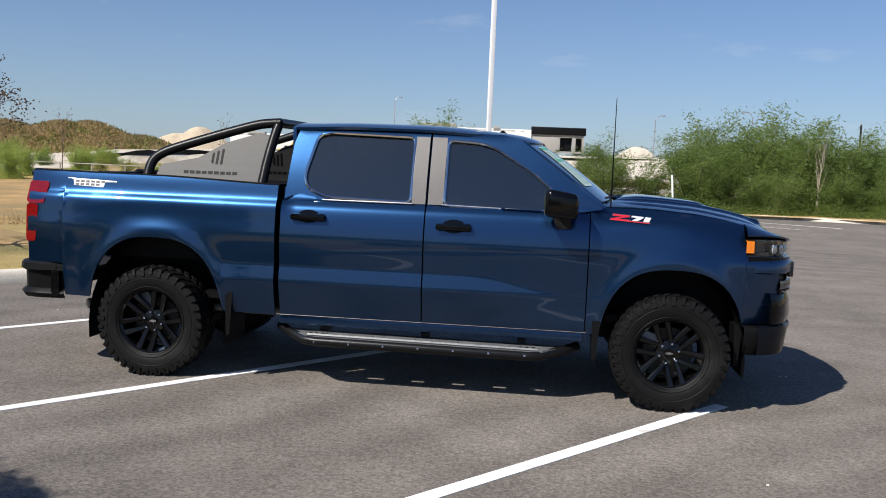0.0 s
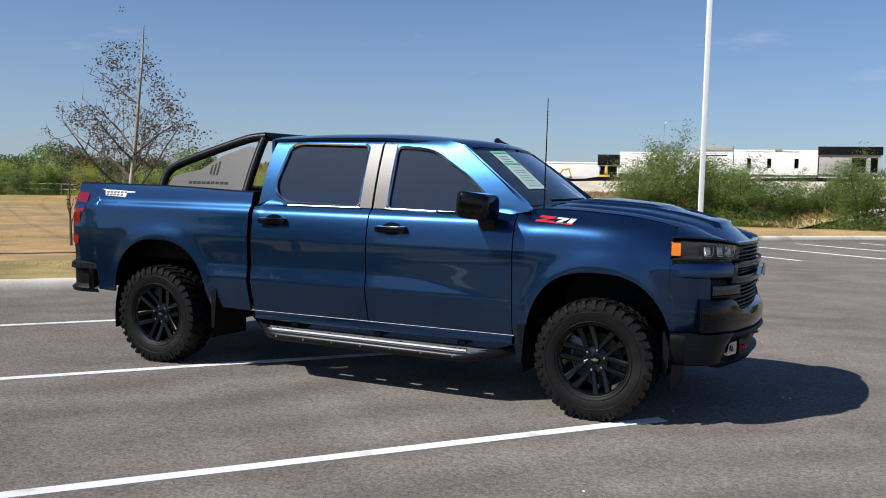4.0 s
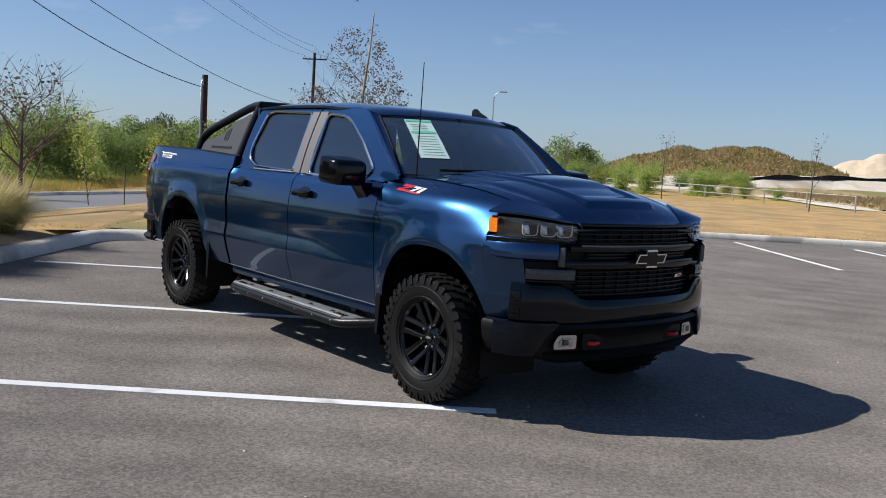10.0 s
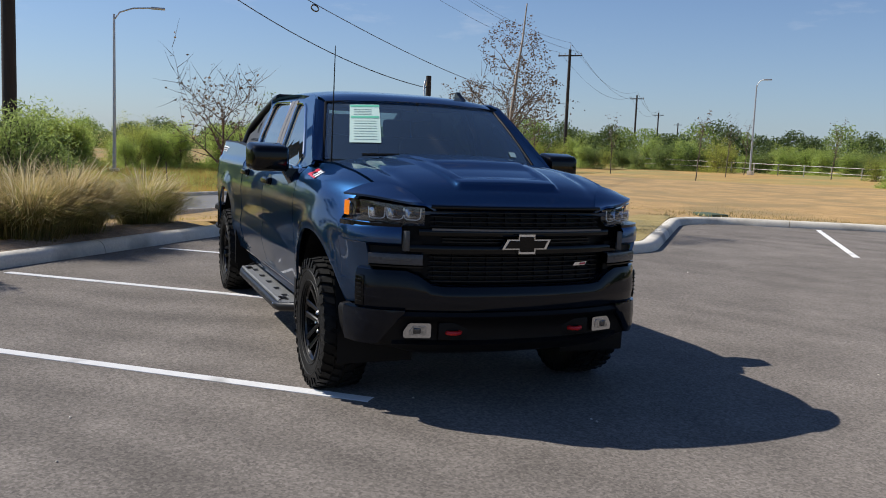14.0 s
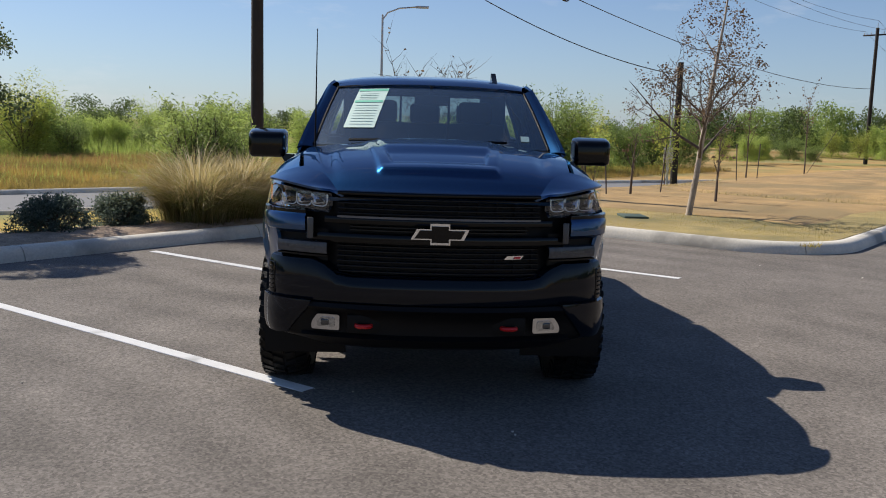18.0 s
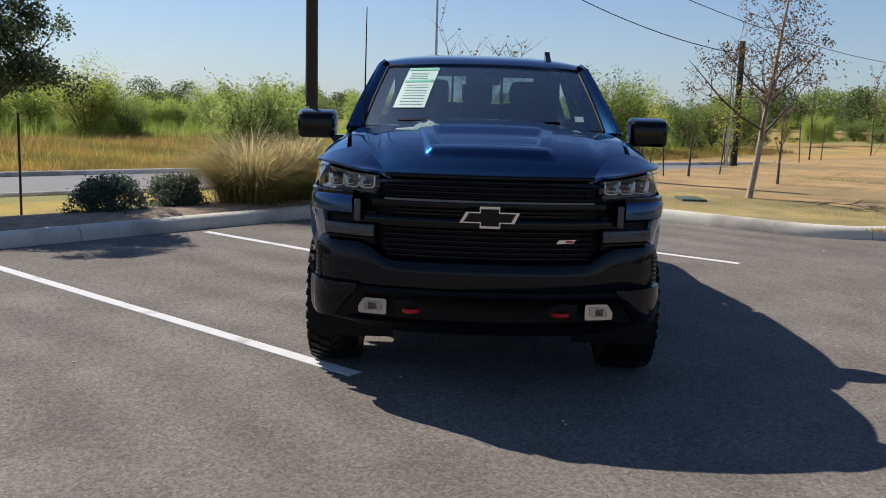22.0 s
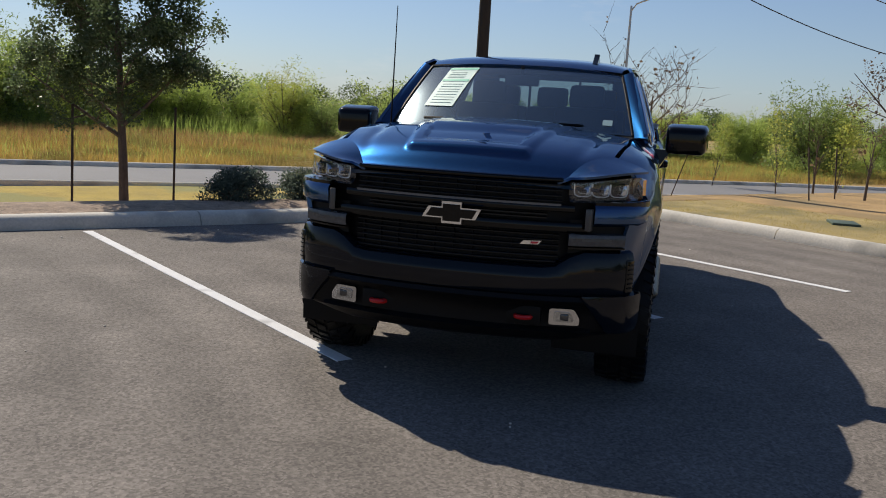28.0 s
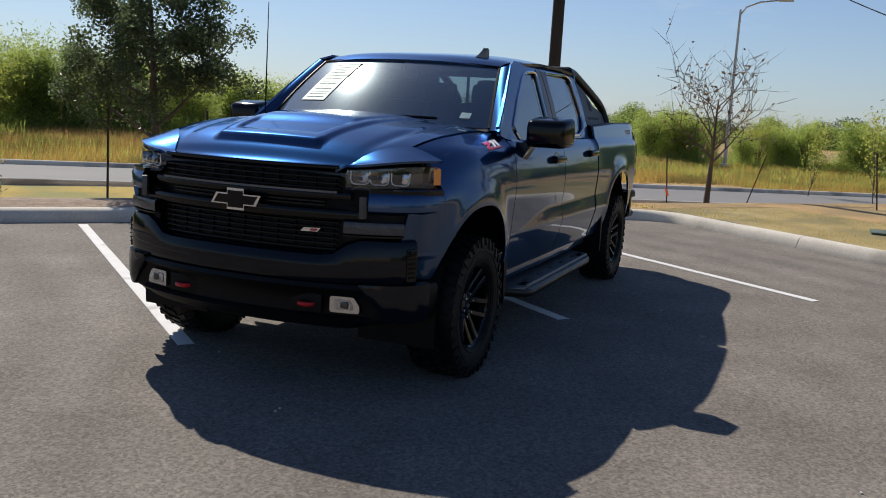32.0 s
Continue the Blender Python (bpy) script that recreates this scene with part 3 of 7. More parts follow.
patch("corner_lawn", 29.5, 39.5, -30.0, 17.0, DRY, "dry golden grass strip behind the end kerb", "ground", 0.05, 30, 60, 0.0, trim=lambda s, w: (s, max(w, kerb_w(s) + 0.2)), z=lambda s, w: 0.12 + 0.03 * step(0, 1, w - kerb_w(s)))


# ---- the pickup truck: x forward, y to its left ----
truck = thing("pickup_truck", "dark blue metallic crew-cab pickup truck with black wheels and roll bar", "truck", Matrix.Translation((0, -0.008, 0)))
WB, TR, HUB = 1.8725, 0.41, 0.4
side_prof = spl((0.40, 0.885), (0.46, 0.918), (0.50, 0.934), (0.60, 0.956), (0.70, 0.971), (0.80, 0.980), (0.90, 0.987), (1.00, 0.995), (1.08, 0.998), (1.14, 0.993), (1.20, 0.984), (1.26, 0.971), (1.287, 0.962), (1.302, 0.954), (1.318, 0.941), (1.338, 0.923), (1.38, 0.903), (1.48, 0.87))
hood_line = spl((1.2, 1.41), (1.56, 1.415), (2.02, 1.39), (2.25, 1.355), (2.39, 1.325), (2.52, 1.285), (2.61, 1.24), (2.68, 1.19), (2.75, 1.16))
SATIN_TRIM = mat("satin_bright_trim", (0.4, 0.4, 0.41), 0.28, 0.9, var=0.05)
ARCHES = ((-1.845, 0.515, 0.63), (1.875, 0.495, 0.585))


def fender_top(x):
    return hood_line(x) - 0.03


def body_y(x, z):
    """Half width of the body's side at a place."""
    y = side_prof(z)
    # pressed ledge low on the doors, running out to a point before the front wheel
    hi = 0.87 - 0.10 * step(0.45, 1.2, x)
    if z < hi and hi > 0.765:
        t = (hi - z) / (hi - 0.757)
        y += 0.024 * (hi - 0.757) / 0.113 * (t if t < 1 else max(0.0, 1 - (t - 1) * 0.55)) * step(-1.5, -1.2, x)
    if x > 1.9:
        low = step(1.22, 1.0, z)
        y = y * (1 - 0.2 * max(0.0, (x - 1.9) / 0.75) ** 1.5) * (1 - low) + low * (y - 0.03 * ((x - 1.9) / 0.46) ** 2 - 1.0 * max(0.0, x - 2.36) ** 2)
    if x > 2.15 and z < 1.05:
        y -= 0.06 * step(2.15, 2.45, x) * (1.05 - z) / 0.4
    if x < -2.45:
        y *= 1 - 0.05 * ((-2.45 - x) / 0.4) ** 2
    if x < -0.9:
        y += 0.035 * step(1.15, 1.46, z)
    if x > 1.2:
        zt = fender_top(x)
        k = max(0.0, (z - (zt - 0.2)) / 0.2)
        y -= 0.1 * k ** 2.4 * step(1.2, 1.45, x)
    for ax, r, h in ARCHES:
        d = math.hypot(x - ax, (z - HUB) * r / h)
        y += 0.024 * math.exp(-((d - r - 0.02) / 0.075) ** 2) * step(0.45, 0.6, z)
    return y


def arch_z(x, low):
    for ax, r, h in ARCHES:
        t = abs(x - ax) / r
        if t < 1:
            return max(low, HUB + h * (1 - t ** 2.6) ** (1 / 2.3))
    return low


def arch_xs(i, n=26):
    ax, r, _ = ARCHES[i]
    return [ax - r * math.cos(math.pi * k / n) * 0.9999 for k in range(n + 1)]


def side_panel(xs, zb, zt, sg, nz=64):
    return sheet(lambda x, t: (x, sg * body_y(x, zb(x) + (zt(x) - zb(x)) * t), zb(x) + (zt(x) - zb(x)) * t), xs, span(0, 1, nz), flip=sg > 0)


def solid(ob, t=0.018):
    """Gives a sheet its thickness, with crisp edges all round."""
    me = ob.data
    front = [v.co.copy() for v in me.vertices]
    back = [v.co - v.normal * t for v in me.vertices]
    n = len(front)
    polys = [tuple(p.vertices) for p in me.polygons]
    count = {}
    for p in polys:
        for a, b in zip(p, p[1:] + p[:1]):
            count[(a, b)] = True
    rim = [(a, b) for a, b in count if (b, a) not in count]
    verts, faces = front + back, polys + [tuple(i + n for i in p[::-1]) for p in polys]
    twin = {}
    for a, b in rim:
        for i in (a, b):
            if i not in twin:
                twin[i] = len(verts)
                verts += [front[i], back[i]]
        faces.append((twin[b], twin[a], twin[a] + 1, twin[b] + 1))
    fresh = mesh(verts, faces, 38)
    for mt in me.materials:
        fresh.materials.append(mt)
    ob.data = fresh
    return ob


def up_y(z):
    """Half width of the cab above the belt."""
    return 0.905 - 0.168 * ((z - 1.33) / 0.5) - 0.012 * math.sin(math.pi * min(1, max(0, (z - 1.33) / 0.5))) * -1 - 0.05 * max(0.0, (z - 1.82) / 0.06) ** 2 * 0.5


REAR_WIN = rounded([(-0.77, 1.52), (-0.735, 1.425), (-0.60, 1.372), (0.02, 1.358), (0.02, 1.825), (-0.60, 1.838), (-0.70, 1.815)], 0.05)
FRONT_WIN = rounded([(0.26, 1.352), (0.97, 1.328), (1.10, 1.42), (0.88, 1.60), (0.60, 1.77), (0.50, 1.80), (0.26, 1.815)], 0.05)
REAR_OUT = [(-0.905, 1.338), (0.128, 1.338), (0.128, 1.872), (-0.84, 1.872), (-0.875, 1.75)]
FRONT_OUT = [(0.142, 1.338), (1.20, 1.338), (1.37, 1.37), (1.36, 1.425), (0.96, 1.72), (0.80, 1.83), (0.66, 1.866), (0.142, 1.872)]

for sg in (-1, 1):
    # front fender
    xs = sorted(set(span(1.29, ARCHES[1][0] - ARCHES[1][1], 4)[:-1] + [x for x in arch_xs(1) if abs(x - 2.345) > 0.004] + span(ARCHES[1][0] + ARCHES[1][1], 2.585, 8)[1:] + [2.344, 2.346]))
    low = lambda x: arch_z(x, 0.50 if x < 1.6 else 0.625)
    top = lambda x: fender_top(x) - 0.004 if x < 2.345 else 1.098
    fender = solid(part("fender", side_panel(xs, low, top, sg), PAINT, truck))
    # doors
    for name, x0, x1, out, win, c in (("front_door", 0.14, 1.282, FRONT_OUT, FRONT_WIN, (0.6, 1.55)), ("rear_door", -0.905, 0.13, REAR_OUT, REAR_WIN, (-0.35, 1.6))):
        zb = lambda x: 0.505
        zt = lambda x: 1.338
        door = solid(part(name, side_panel(span(x0, x1, 20), zb, zt, sg), PAINT, truck))
        solid(part("window_surround", ring_sheet(out, win, c, lambda x, z: (x, sg * (up_y(z) if z > 1.34 else body_y(x, z)), z), flip=sg > 0), PAINT, door), 0.02)
        cx, cz = sum(p[0] for p in win) / len(win), sum(p[1] for p in win) / len(win)
        gl = [(cx, cz)] + [(cx + (x - cx) * 1.02, cz + (z - cz) * 1.02) for x, z in win]
        n = len(win)
        part("window_pane", mesh([(x, sg * (up_y(z) - 0.014), z) for x, z in gl], [(0, 1 + i, 1 + (i + 1) % n)[::-sg] for i in range(n)], 80), SIDE_GLASS, door, "dark tinted side glass")
        part("window_trim", joined(tube([(x, sg * (up_y(z) + 0.002), z) for x, z in win] + [(win[0][0], sg * (up_y(win[0][1]) + 0.002), win[0][1])], 0.011, 6, False)), CHROME, door, "thin chrome window trim")
        b0, b1 = (0.25, 1.0) if name == "front_door" else (-0.62, 0.03)
        part("belt_trim", joined(tube([(x, sg * (up_y(1.345) + 0.006), 1.352 - 0.012 * (x - b0) / (b1 - b0) * (name == "front_door")) for x in span(b0, b1, 6)], 0.006, 6)), SATIN_TRIM, door, "thin bright window line")
        # handle: pull, and a black disc standing in for the shaded recess
        hx, hz = (0.345, 1.205) if name == "front_door" else (-0.70, 1.228)
        hy = body_y(hx, hz)
        bm = bmesh.new()
        box(bm, (hx, sg * (hy + 0.03), hz), (0.25, 0.03, 0.046), 0.014)
        box(bm, (hx - 0.09, sg * (hy + 0.012), hz), (0.045, 0.04, 0.05), 0.012)
        box(bm, (hx + 0.09, sg * (hy + 0.012), hz), (0.06, 0.04, 0.055), 0.014)
        part("door_handle", bm, BLACK_GLOSS, door, "black door handle")
        part("handle_recess", joined(prism([(hx + 0.085 * math.cos(a), hz + 0.004 + 0.048 * math.sin(a)) for a in span(0, 2 * math.pi, 20)[:-1]], lambda x, z: (x, sg * (body_y(x, z) - 0.01), z), lambda x, z: (x, sg * (body_y(x, z) + 0.0015), z))), BLACK_GLOSS, door)
    # pillar trim between the door windows
    for a, b in ((0.028, 0.126), (0.144, 0.252)):
        solid(part("pillar_trim", sheet(lambda x, z: (x, sg * (up_y(z) + 0.008), z), [a, b], span(1.352, 1.832, 8), flip=sg > 0), PILLAR_GREY, truck, "grey pillar trim"), 0.006)
    # bed side
    xs = span(-2.86, -2.57, 6) + span(-2.56, ARCHES[0][0] - ARCHES[0][1], 6)[:-1] + arch_xs(0) + span(ARCHES[0][0] + ARCHES[0][1], -0.945, 6)[1:]
    low = lambda x: arch_z(x, 0.505 if x > -1.5 else 0.56) if x > -2.565 else 0.80
    top = lambda x: 1.463 + 0.018 * (-0.95 - x) / 1.9 - 0.022 * step(-1.9, -0.9, x)
    solid(part("bed_side", side_panel(xs, low, top, sg), PAINT, truck))
    rail = lambda x, t: (x, sg * (body_y(x, 1.46) - 0.004 - 0.10 * t), top(x) + 0.012 * math.sin(math.pi * min(1, t * 1.3)))
    solid(part("bed_rail_cap", sheet(rail, span(-2.86, -0.945, 12), span(0, 1, 6), flip=sg > 0), BLACK_MATTE, truck, "black plastic bed rail cap"), 0.01)
    part("bed_liner_side", boxes(((-1.9, sg * 0.80, 1.15), (1.9, 0.03, 0.58))), BLACK_MATTE, truck)
    # sill
    part("sill", boxes(((0.18, sg * 0.885, 0.47), (2.2, 0.07, 0.07)), bevel=0.02), PAINT, truck)
    # added grey tube stands in for the bright reflected line along the door bottoms
    part("sill_trim", joined(tube([(x, sg * (body_y(x, 0.508) + 0.003), 0.508) for x in span(-0.93, 1.3, 16)], 0.0025, 6)), PILLAR_GREY, truck, "thin grey line along the door bottoms")
    # wheel housing liners
    for i in (0, 1):
        ax, r, h = ARCHES[i]
        lin = sheet(lambda a, y: (ax - (r + 0.01) * math.cos(a), sg * y, HUB - 0.05 + (h + 0.06) * math.sin(a)), span(-0.15, math.pi + 0.15, 20), [0.50, 0.955])
        part("wheel_housing", lin, BLACK_MATTE, truck)
        part("wheel_housing_back", boxes(((ax, sg * 0.5, 0.72), (1.06, 0.02, 0.62))), BLACK_MATTE, truck)
    # mud flaps
    for x, z0, z1 in ((-1.27, 0.34, 0.66), (1.37, 0.33, 0.60), (2.34, 0.33, 0.62)):
        part("mud_flap", joined(prism([(x - 0.035, z1), (x + 0.02, z1), (x + 0.0, z0), (x - 0.025, z0)], lambda a, b: (a, sg * 0.72, b), lambda a, b: (a, sg * 0.985 if x < 2 else sg * 0.9, b))), BLACK_MATTE, truck, "black rubber mud flap")
    # side step: flat board with angled ends, rolled edge and slots
    stepb = part("side_step", joined(tube([(-0.94, sg * 0.80, 0.405), (-0.86, sg * 0.86, 0.375), (-0.70, sg * 1.0, 0.345), (-0.62, sg * 1.012, 0.34), (0.90, sg * 1.012, 0.33), (0.98, sg * 1.0, 0.335), (1.16, sg * 0.86, 0.36), (1.25, sg * 0.80, 0.385)], 0.034, 10)), BLACK_SATIN, truck, "black tubular side step with a grey slotted board")
    zs = lambda x: 0.388 - 0.006 * (x + 0.9)
    edges = [-0.70, -0.56, -0.42, -0.22, -0.11, 0.09, 0.20, 0.40, 0.51, 0.71, 0.80, 1.0]
    inner, outer, s0, s1 = 0.80, 1.012, 0.90, 0.95
    vs, fs = [], []

    def slab(pts):
        k = len(vs)
        for x, y in pts:
            vs.append((x, sg * y, zs(x)))
        for x, y in pts:
            vs.append((x, sg * y, zs(x) - 0.022))
        n = len(pts)
        top = tuple(range(k, k + n))
        bot = tuple(range(k + n, k + 2 * n))
        rims = [(k + i, k + (i + 1) % n, k + n + (i + 1) % n, k + n + i) for i in range(n)]
        if sg > 0:
            fs.extend([top, bot[::-1]] + [q[::-1] for q in rims])
        else:
            fs.extend([top[::-1], bot] + rims)

    slab([(-0.92, inner), (-0.70, inner), (-0.70, outer), (-0.90, 0.85)])
    slab([(1.0, inner), (1.22, inner), (1.20, 0.85), (1.0, outer)])
    slab([(-0.70, inner), (1.0, inner), (1.0, s0), (-0.70, s0)])
    slab([(-0.70, s1), (1.0, s1), (1.0, outer), (-0.70, outer)])
    for k in range(0, len(edges) - 1, 2):
        slab([(edges[k], s0), (edges[k + 1], s0), (edges[k + 1], s1), (edges[k], s1)])
    part("step_board", mesh(vs, fs, 20), STEP_GREY, stepb, "worn grey slotted board")
    part("step_lip", joined(tube([(-0.68, sg * 1.005, 0.386), (0.97, sg * 1.005, 0.376)], 0.012, 6)), STEP_GREY, stepb)
    for k in range(7):
        part("step_bolt", joined(lathe([(0.001, 0.0), (0.008, 0.002), (0.009, 0.012)], 8)), CHROME, stepb, "", Matrix.Translation((-0.62 + k * 0.25, sg * 1.047, 0.338)) @ Matrix.Rotation(0 if sg < 0 else math.pi, 4, "Z"))
    # black bars laid on the board stand in for the dark diagonal slots
    for x0, dr in ((-0.66, -1), (0.84, 1)):
        for k in range(3):
            bm = bmesh.new()
            box(bm, (x0 + k * 0.045, sg * 0.965, zs(x0) + 0.002), (0.016, 0.06, 0.006), 0.0, Matrix.Rotation(radians(28 * sg * dr), 4, "Z"))
            part("step_grip", bm, BLACK_MATTE, stepb)
    for x in (-0.6, 0.15, 0.85):
        part("step_bracket", boxes(((x, sg * 0.76, 0.40), (0.06, 0.14, 0.03))), BLACK_SATIN, stepb)
    # mirror
    mz = 1.40
    bm = bmesh.new()
    box(bm, (1.085, sg * 1.135, mz), (0.22, 0.27, 0.185), 0.045, None, 3)
    for v in bm.verts:
        t = (v.co.x - 1.085) / 0.11
        v.co.z += -0.012 * t
        if t > 0:
            v.co.y -= sg * 0.03 * t * ((v.co.y * sg - 1.0) / 0.27)
            v.co.z = mz + (v.co.z - mz) * (1 - 0.1 * t)
    mirror = part("door_mirror", bm, BLACK_GLOSS, truck, "gloss black door mirror")
    part("mirror_arm", joined(prism([(1.02, 1.33), (1.15, 1.33), (1.16, 1.21), (1.07, 1.19)], lambda x, z: (x, sg * 0.90, z), lambda x, z: (x, sg * (1.04 if z > 1.3 else 0.965), z))), BLACK_GLOSS, mirror)
    part("mirror_glass", boxes(((0.973, sg * 1.135, mz), (0.006, 0.21, 0.135))), CHROME, mirror)
    # tail lamp
    for nm, z0, z1, x0 in (("tail_lamp", 1.235, 1.40, -2.70), ("tail_lamp", 0.95, 1.23, -2.77)):
        pl = rounded([(-2.875, z0), (x0 - 0.02, z0), (x0, z1), (-2.875, z1)], 0.03)
        part(nm, joined(prism(pl, lambda x, z: (x, sg * (body_y(x, z) - 0.08), z), lambda x, z: (x, sg * (body_y(x, z) + 0.006), z))), RED_LENS, truck, "red tail lamp lens")
    # bed-side badge and fender badge as plain slanted bars
    badge = part("bed_badge", joined(prism([(-2.56, 1.435), (-2.17, 1.42), (-2.17, 1.412), (-2.26, 1.41), (-2.27, 1.372), (-2.50, 1.38), (-2.51, 1.425)], lambda x, z: (x, sg * (body_y(x, z) - 0.004), z), lambda x, z: (x, sg * (body_y(x, z) + 0.002), z))), WHITE_DECAL, truck, "white bed-side decal")
    for row, zc in ((0, 1.412), (1, 1.390)):
        for k in range(5 if row else 6):
            x = -2.49 + k * 0.04
            part("badge_bar", joined(prism([(x, zc - 0.008), (x + 0.028, zc - 0.008), (x + 0.028, zc + 0.007), (x, zc + 0.007)], lambda a, b: (a, sg * (body_y(a, b) - 0.002), b), lambda a, b: (a, sg * (body_y(a, b) + 0.0035), b))), PILLAR_GREY, badge)
    fy = lambda x, z, d: (x, sg * (body_y(x, z) + d), z)
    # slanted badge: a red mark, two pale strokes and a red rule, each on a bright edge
    lean = lambda a, b: (1.42 + 0.27 * (a if sg < 0 else 1 - a) + (0.026 * b if sg < 0 else -0.026 * b), 1.304 - 0.017 * (a if sg < 0 else 1 - a) + 0.04 * b)
    strokes = (([(0.0, 1.0), (0.42, 1.0), (0.42, 0.72), (0.0, 0.72)], RED_DECAL), ([(0.27, 0.76), (0.42, 0.76), (0.15, 0.26), (0.0, 0.26)], RED_DECAL), ([(0.0, 0.3), (0.46, 0.3), (0.46, 0.04), (0.0, 0.04)], RED_DECAL), ([(0.47, 1.0), (0.76, 1.0), (0.76, 0.78), (0.47, 0.78)], WHITE_DECAL), ([(0.63, 0.8), (0.76, 0.8), (0.66, 0.26), (0.53, 0.26)], WHITE_DECAL), ([(0.81, 1.0), (0.95, 1.0), (0.95, 0.26), (0.81, 0.26)], WHITE_DECAL), ([(0.46, 0.17), (0.98, 0.17), (0.98, 0.04), (0.46, 0.04)], RED_DECAL))
    fb = part("fender_badge", joined(*[prism([lean(a + (0.012 if a > sum(p[0] for p in q) / 4 else -0.012), b + (0.06 if b > sum(p[1] for p in q) / 4 else -0.06)) for a, b in q], lambda a, b: fy(a, b, -0.004), lambda a, b: fy(a, b, 0.003 + 0.0003 * k)) for k, (q, _) in enumerate(strokes)]), SATIN_TRIM, truck, "red and silver slanted fender badge")
    for k, (q, mt) in enumerate(strokes):
        part("badge_bar", joined(prism([lean(a, b) for a, b in q], lambda a, b: fy(a, b, 0.0), lambda a, b: fy(a, b, 0.0062 + 0.0004 * k))), mt, fb)
    # roll bar hoop and panel
    roll = [(-2.00, 1.43), (-1.985, 1.56), (-1.93, 1.63), (-1.80, 1.69), (-1.50, 1.79), (-1.22, 1.875), (-1.10, 1.895), (-1.02, 1.90)]
    ry = lambda z: sg * (0.80 - 0.16 * (z - 1.43) / 0.47)
    part("roll_bar_side", joined(tube([(x, ry(z), z) for x, z in smooth_line(roll, 4)], 0.036, 12)), BLACK_SATIN, truck, "black tubular roll bar")
    hoop = [(-1.06, 1.43), (-1.04, 1.62), (-1.01, 1.80), (-0.99, 1.88)]
    part("roll_bar_upright", joined(tube([(x - 0.05, ry(z), z) for x, z in smooth_line(hoop, 4)], 0.036, 12)), BLACK_SATIN, truck)
    pl = [(-1.95, 1.43), (-1.12, 1.43), (-1.055, 1.79), (-1.17, 1.82), (-1.42, 1.74), (-1.62, 1.62), (-1.90, 1.56)]
    pan = part("roll_bar_panel", joined(prism(pl, lambda x, z: (x, ry(z) - sg * 0.004, z), lambda x, z: (x, ry(z) + sg * 0.004, z))), GREY_PANEL, truck, "grey steel roll bar side panel with cut slots")
    for k in range(3):
        x = -1.52 + k * 0.035
        part("panel_slot", joined(prism([(x, 1.575 + 0.012 * (k == 0)), (x + 0.018, 1.575), (x + 0.022, 1.66 + 0.015 * k), (x + 0.004, 1.66 + 0.015 * k)], lambda a, b: (a, ry(b) - sg * 0.006, b), lambda a, b: (a, ry(b) + sg * 0.006, b))), BLACK_MATTE, pan)
    for k in range(9):
        x = -1.72 + k * 0.047
        part("panel_mark", joined(prism([(x, 1.50), (x + 0.036, 1.50), (x + 0.036, 1.522), (x, 1.522)], lambda a, b: (a, ry(b) - sg * 0.006, b), lambda a, b: (a, ry(b) + sg * 0.006, b))), BLACK_MATTE, pan)

part("roll_bar_top", joined(tube([(-1.04, y, 1.90 + 0.01 * (1 - abs(y) / 0.64)) for y in span(-0.645, 0.645, 10)], 0.036, 12)), BLACK_SATIN, truck)

# roof, rear of the cab
roof_z = lambda x, y: 1.884 + 0.056 * (1 - (abs(y) / 0.74) ** 3.2) - 0.085 * step(-0.1, 1.25, x) ** 1.3 - 0.015 * step(-0.4, -0.95, x) - 0.085 * max(0.0, (x - 0.62) / 0.3) ** 2


def roof_edge(x):
    return 0.735 - 0.075 * step(0.35, 0.85, x)


roof = solid(part("roof", sheet(lambda x, t: (x + (0.10 * (1 - t * t) if x > 0.6 else 0) * step(0.6, 0.78, x), roof_edge(x) * t, roof_z(x, roof_edge(x) * t)), span(-0.90, 0.835, 30), span(-1, 1, 24)), PAINT, truck), 0.02)
part("cab_back", boxes(((-0.90, 0, 1.0), (0.03, 1.74, 0.86)), bevel=0.01), PAINT, truck)
for y in (-0.62, 0.62):
    part("cab_back_post", boxes(((-0.885, y, 1.64), (0.03, 0.24, 0.46)), bevel=0.01), PAINT, truck)
part("rear_window_frame", boxes(((-0.885, 0, 1.845), (0.03, 1.3, 0.07)), ((-0.885, 0.22, 1.62), (0.02, 0.02, 0.4)), ((-0.885, -0.22, 1.62), (0.02, 0.02, 0.4))), BLACK_MATTE, truck)
part("rear_window", sheet(lambda y, z: (-0.893, y, z), [-0.51, 0.51], [1.42, 1.82]), FRONT_GLASS, truck, "tinted rear window")

# windscreen and pillars
def screen(t, q):
    """t: -1 to 1 across, q: 0 at the cowl to 1 at the roof."""
    xb, xt = 1.50 - 0.20 * t * t, 0.915 - 0.095 * t * t
    zb, zt = 1.405 + 0.012 * (1 - t * t), 1.800 + 0.025 * (1 - t * t)
    hb, ht = 0.795, 0.668
    x, z = xb + (xt - xb) * q, zb + (zt - zb) * q + 0.018 * math.sin(math.pi * q * 0.9)
    return (x, (hb + (ht - hb) * q) * t, z)


part("windscreen", sheet(screen, span(-1, 1, 20), span(0, 1, 12)), FRONT_GLASS, truck, "clear windscreen with a paper sticker")
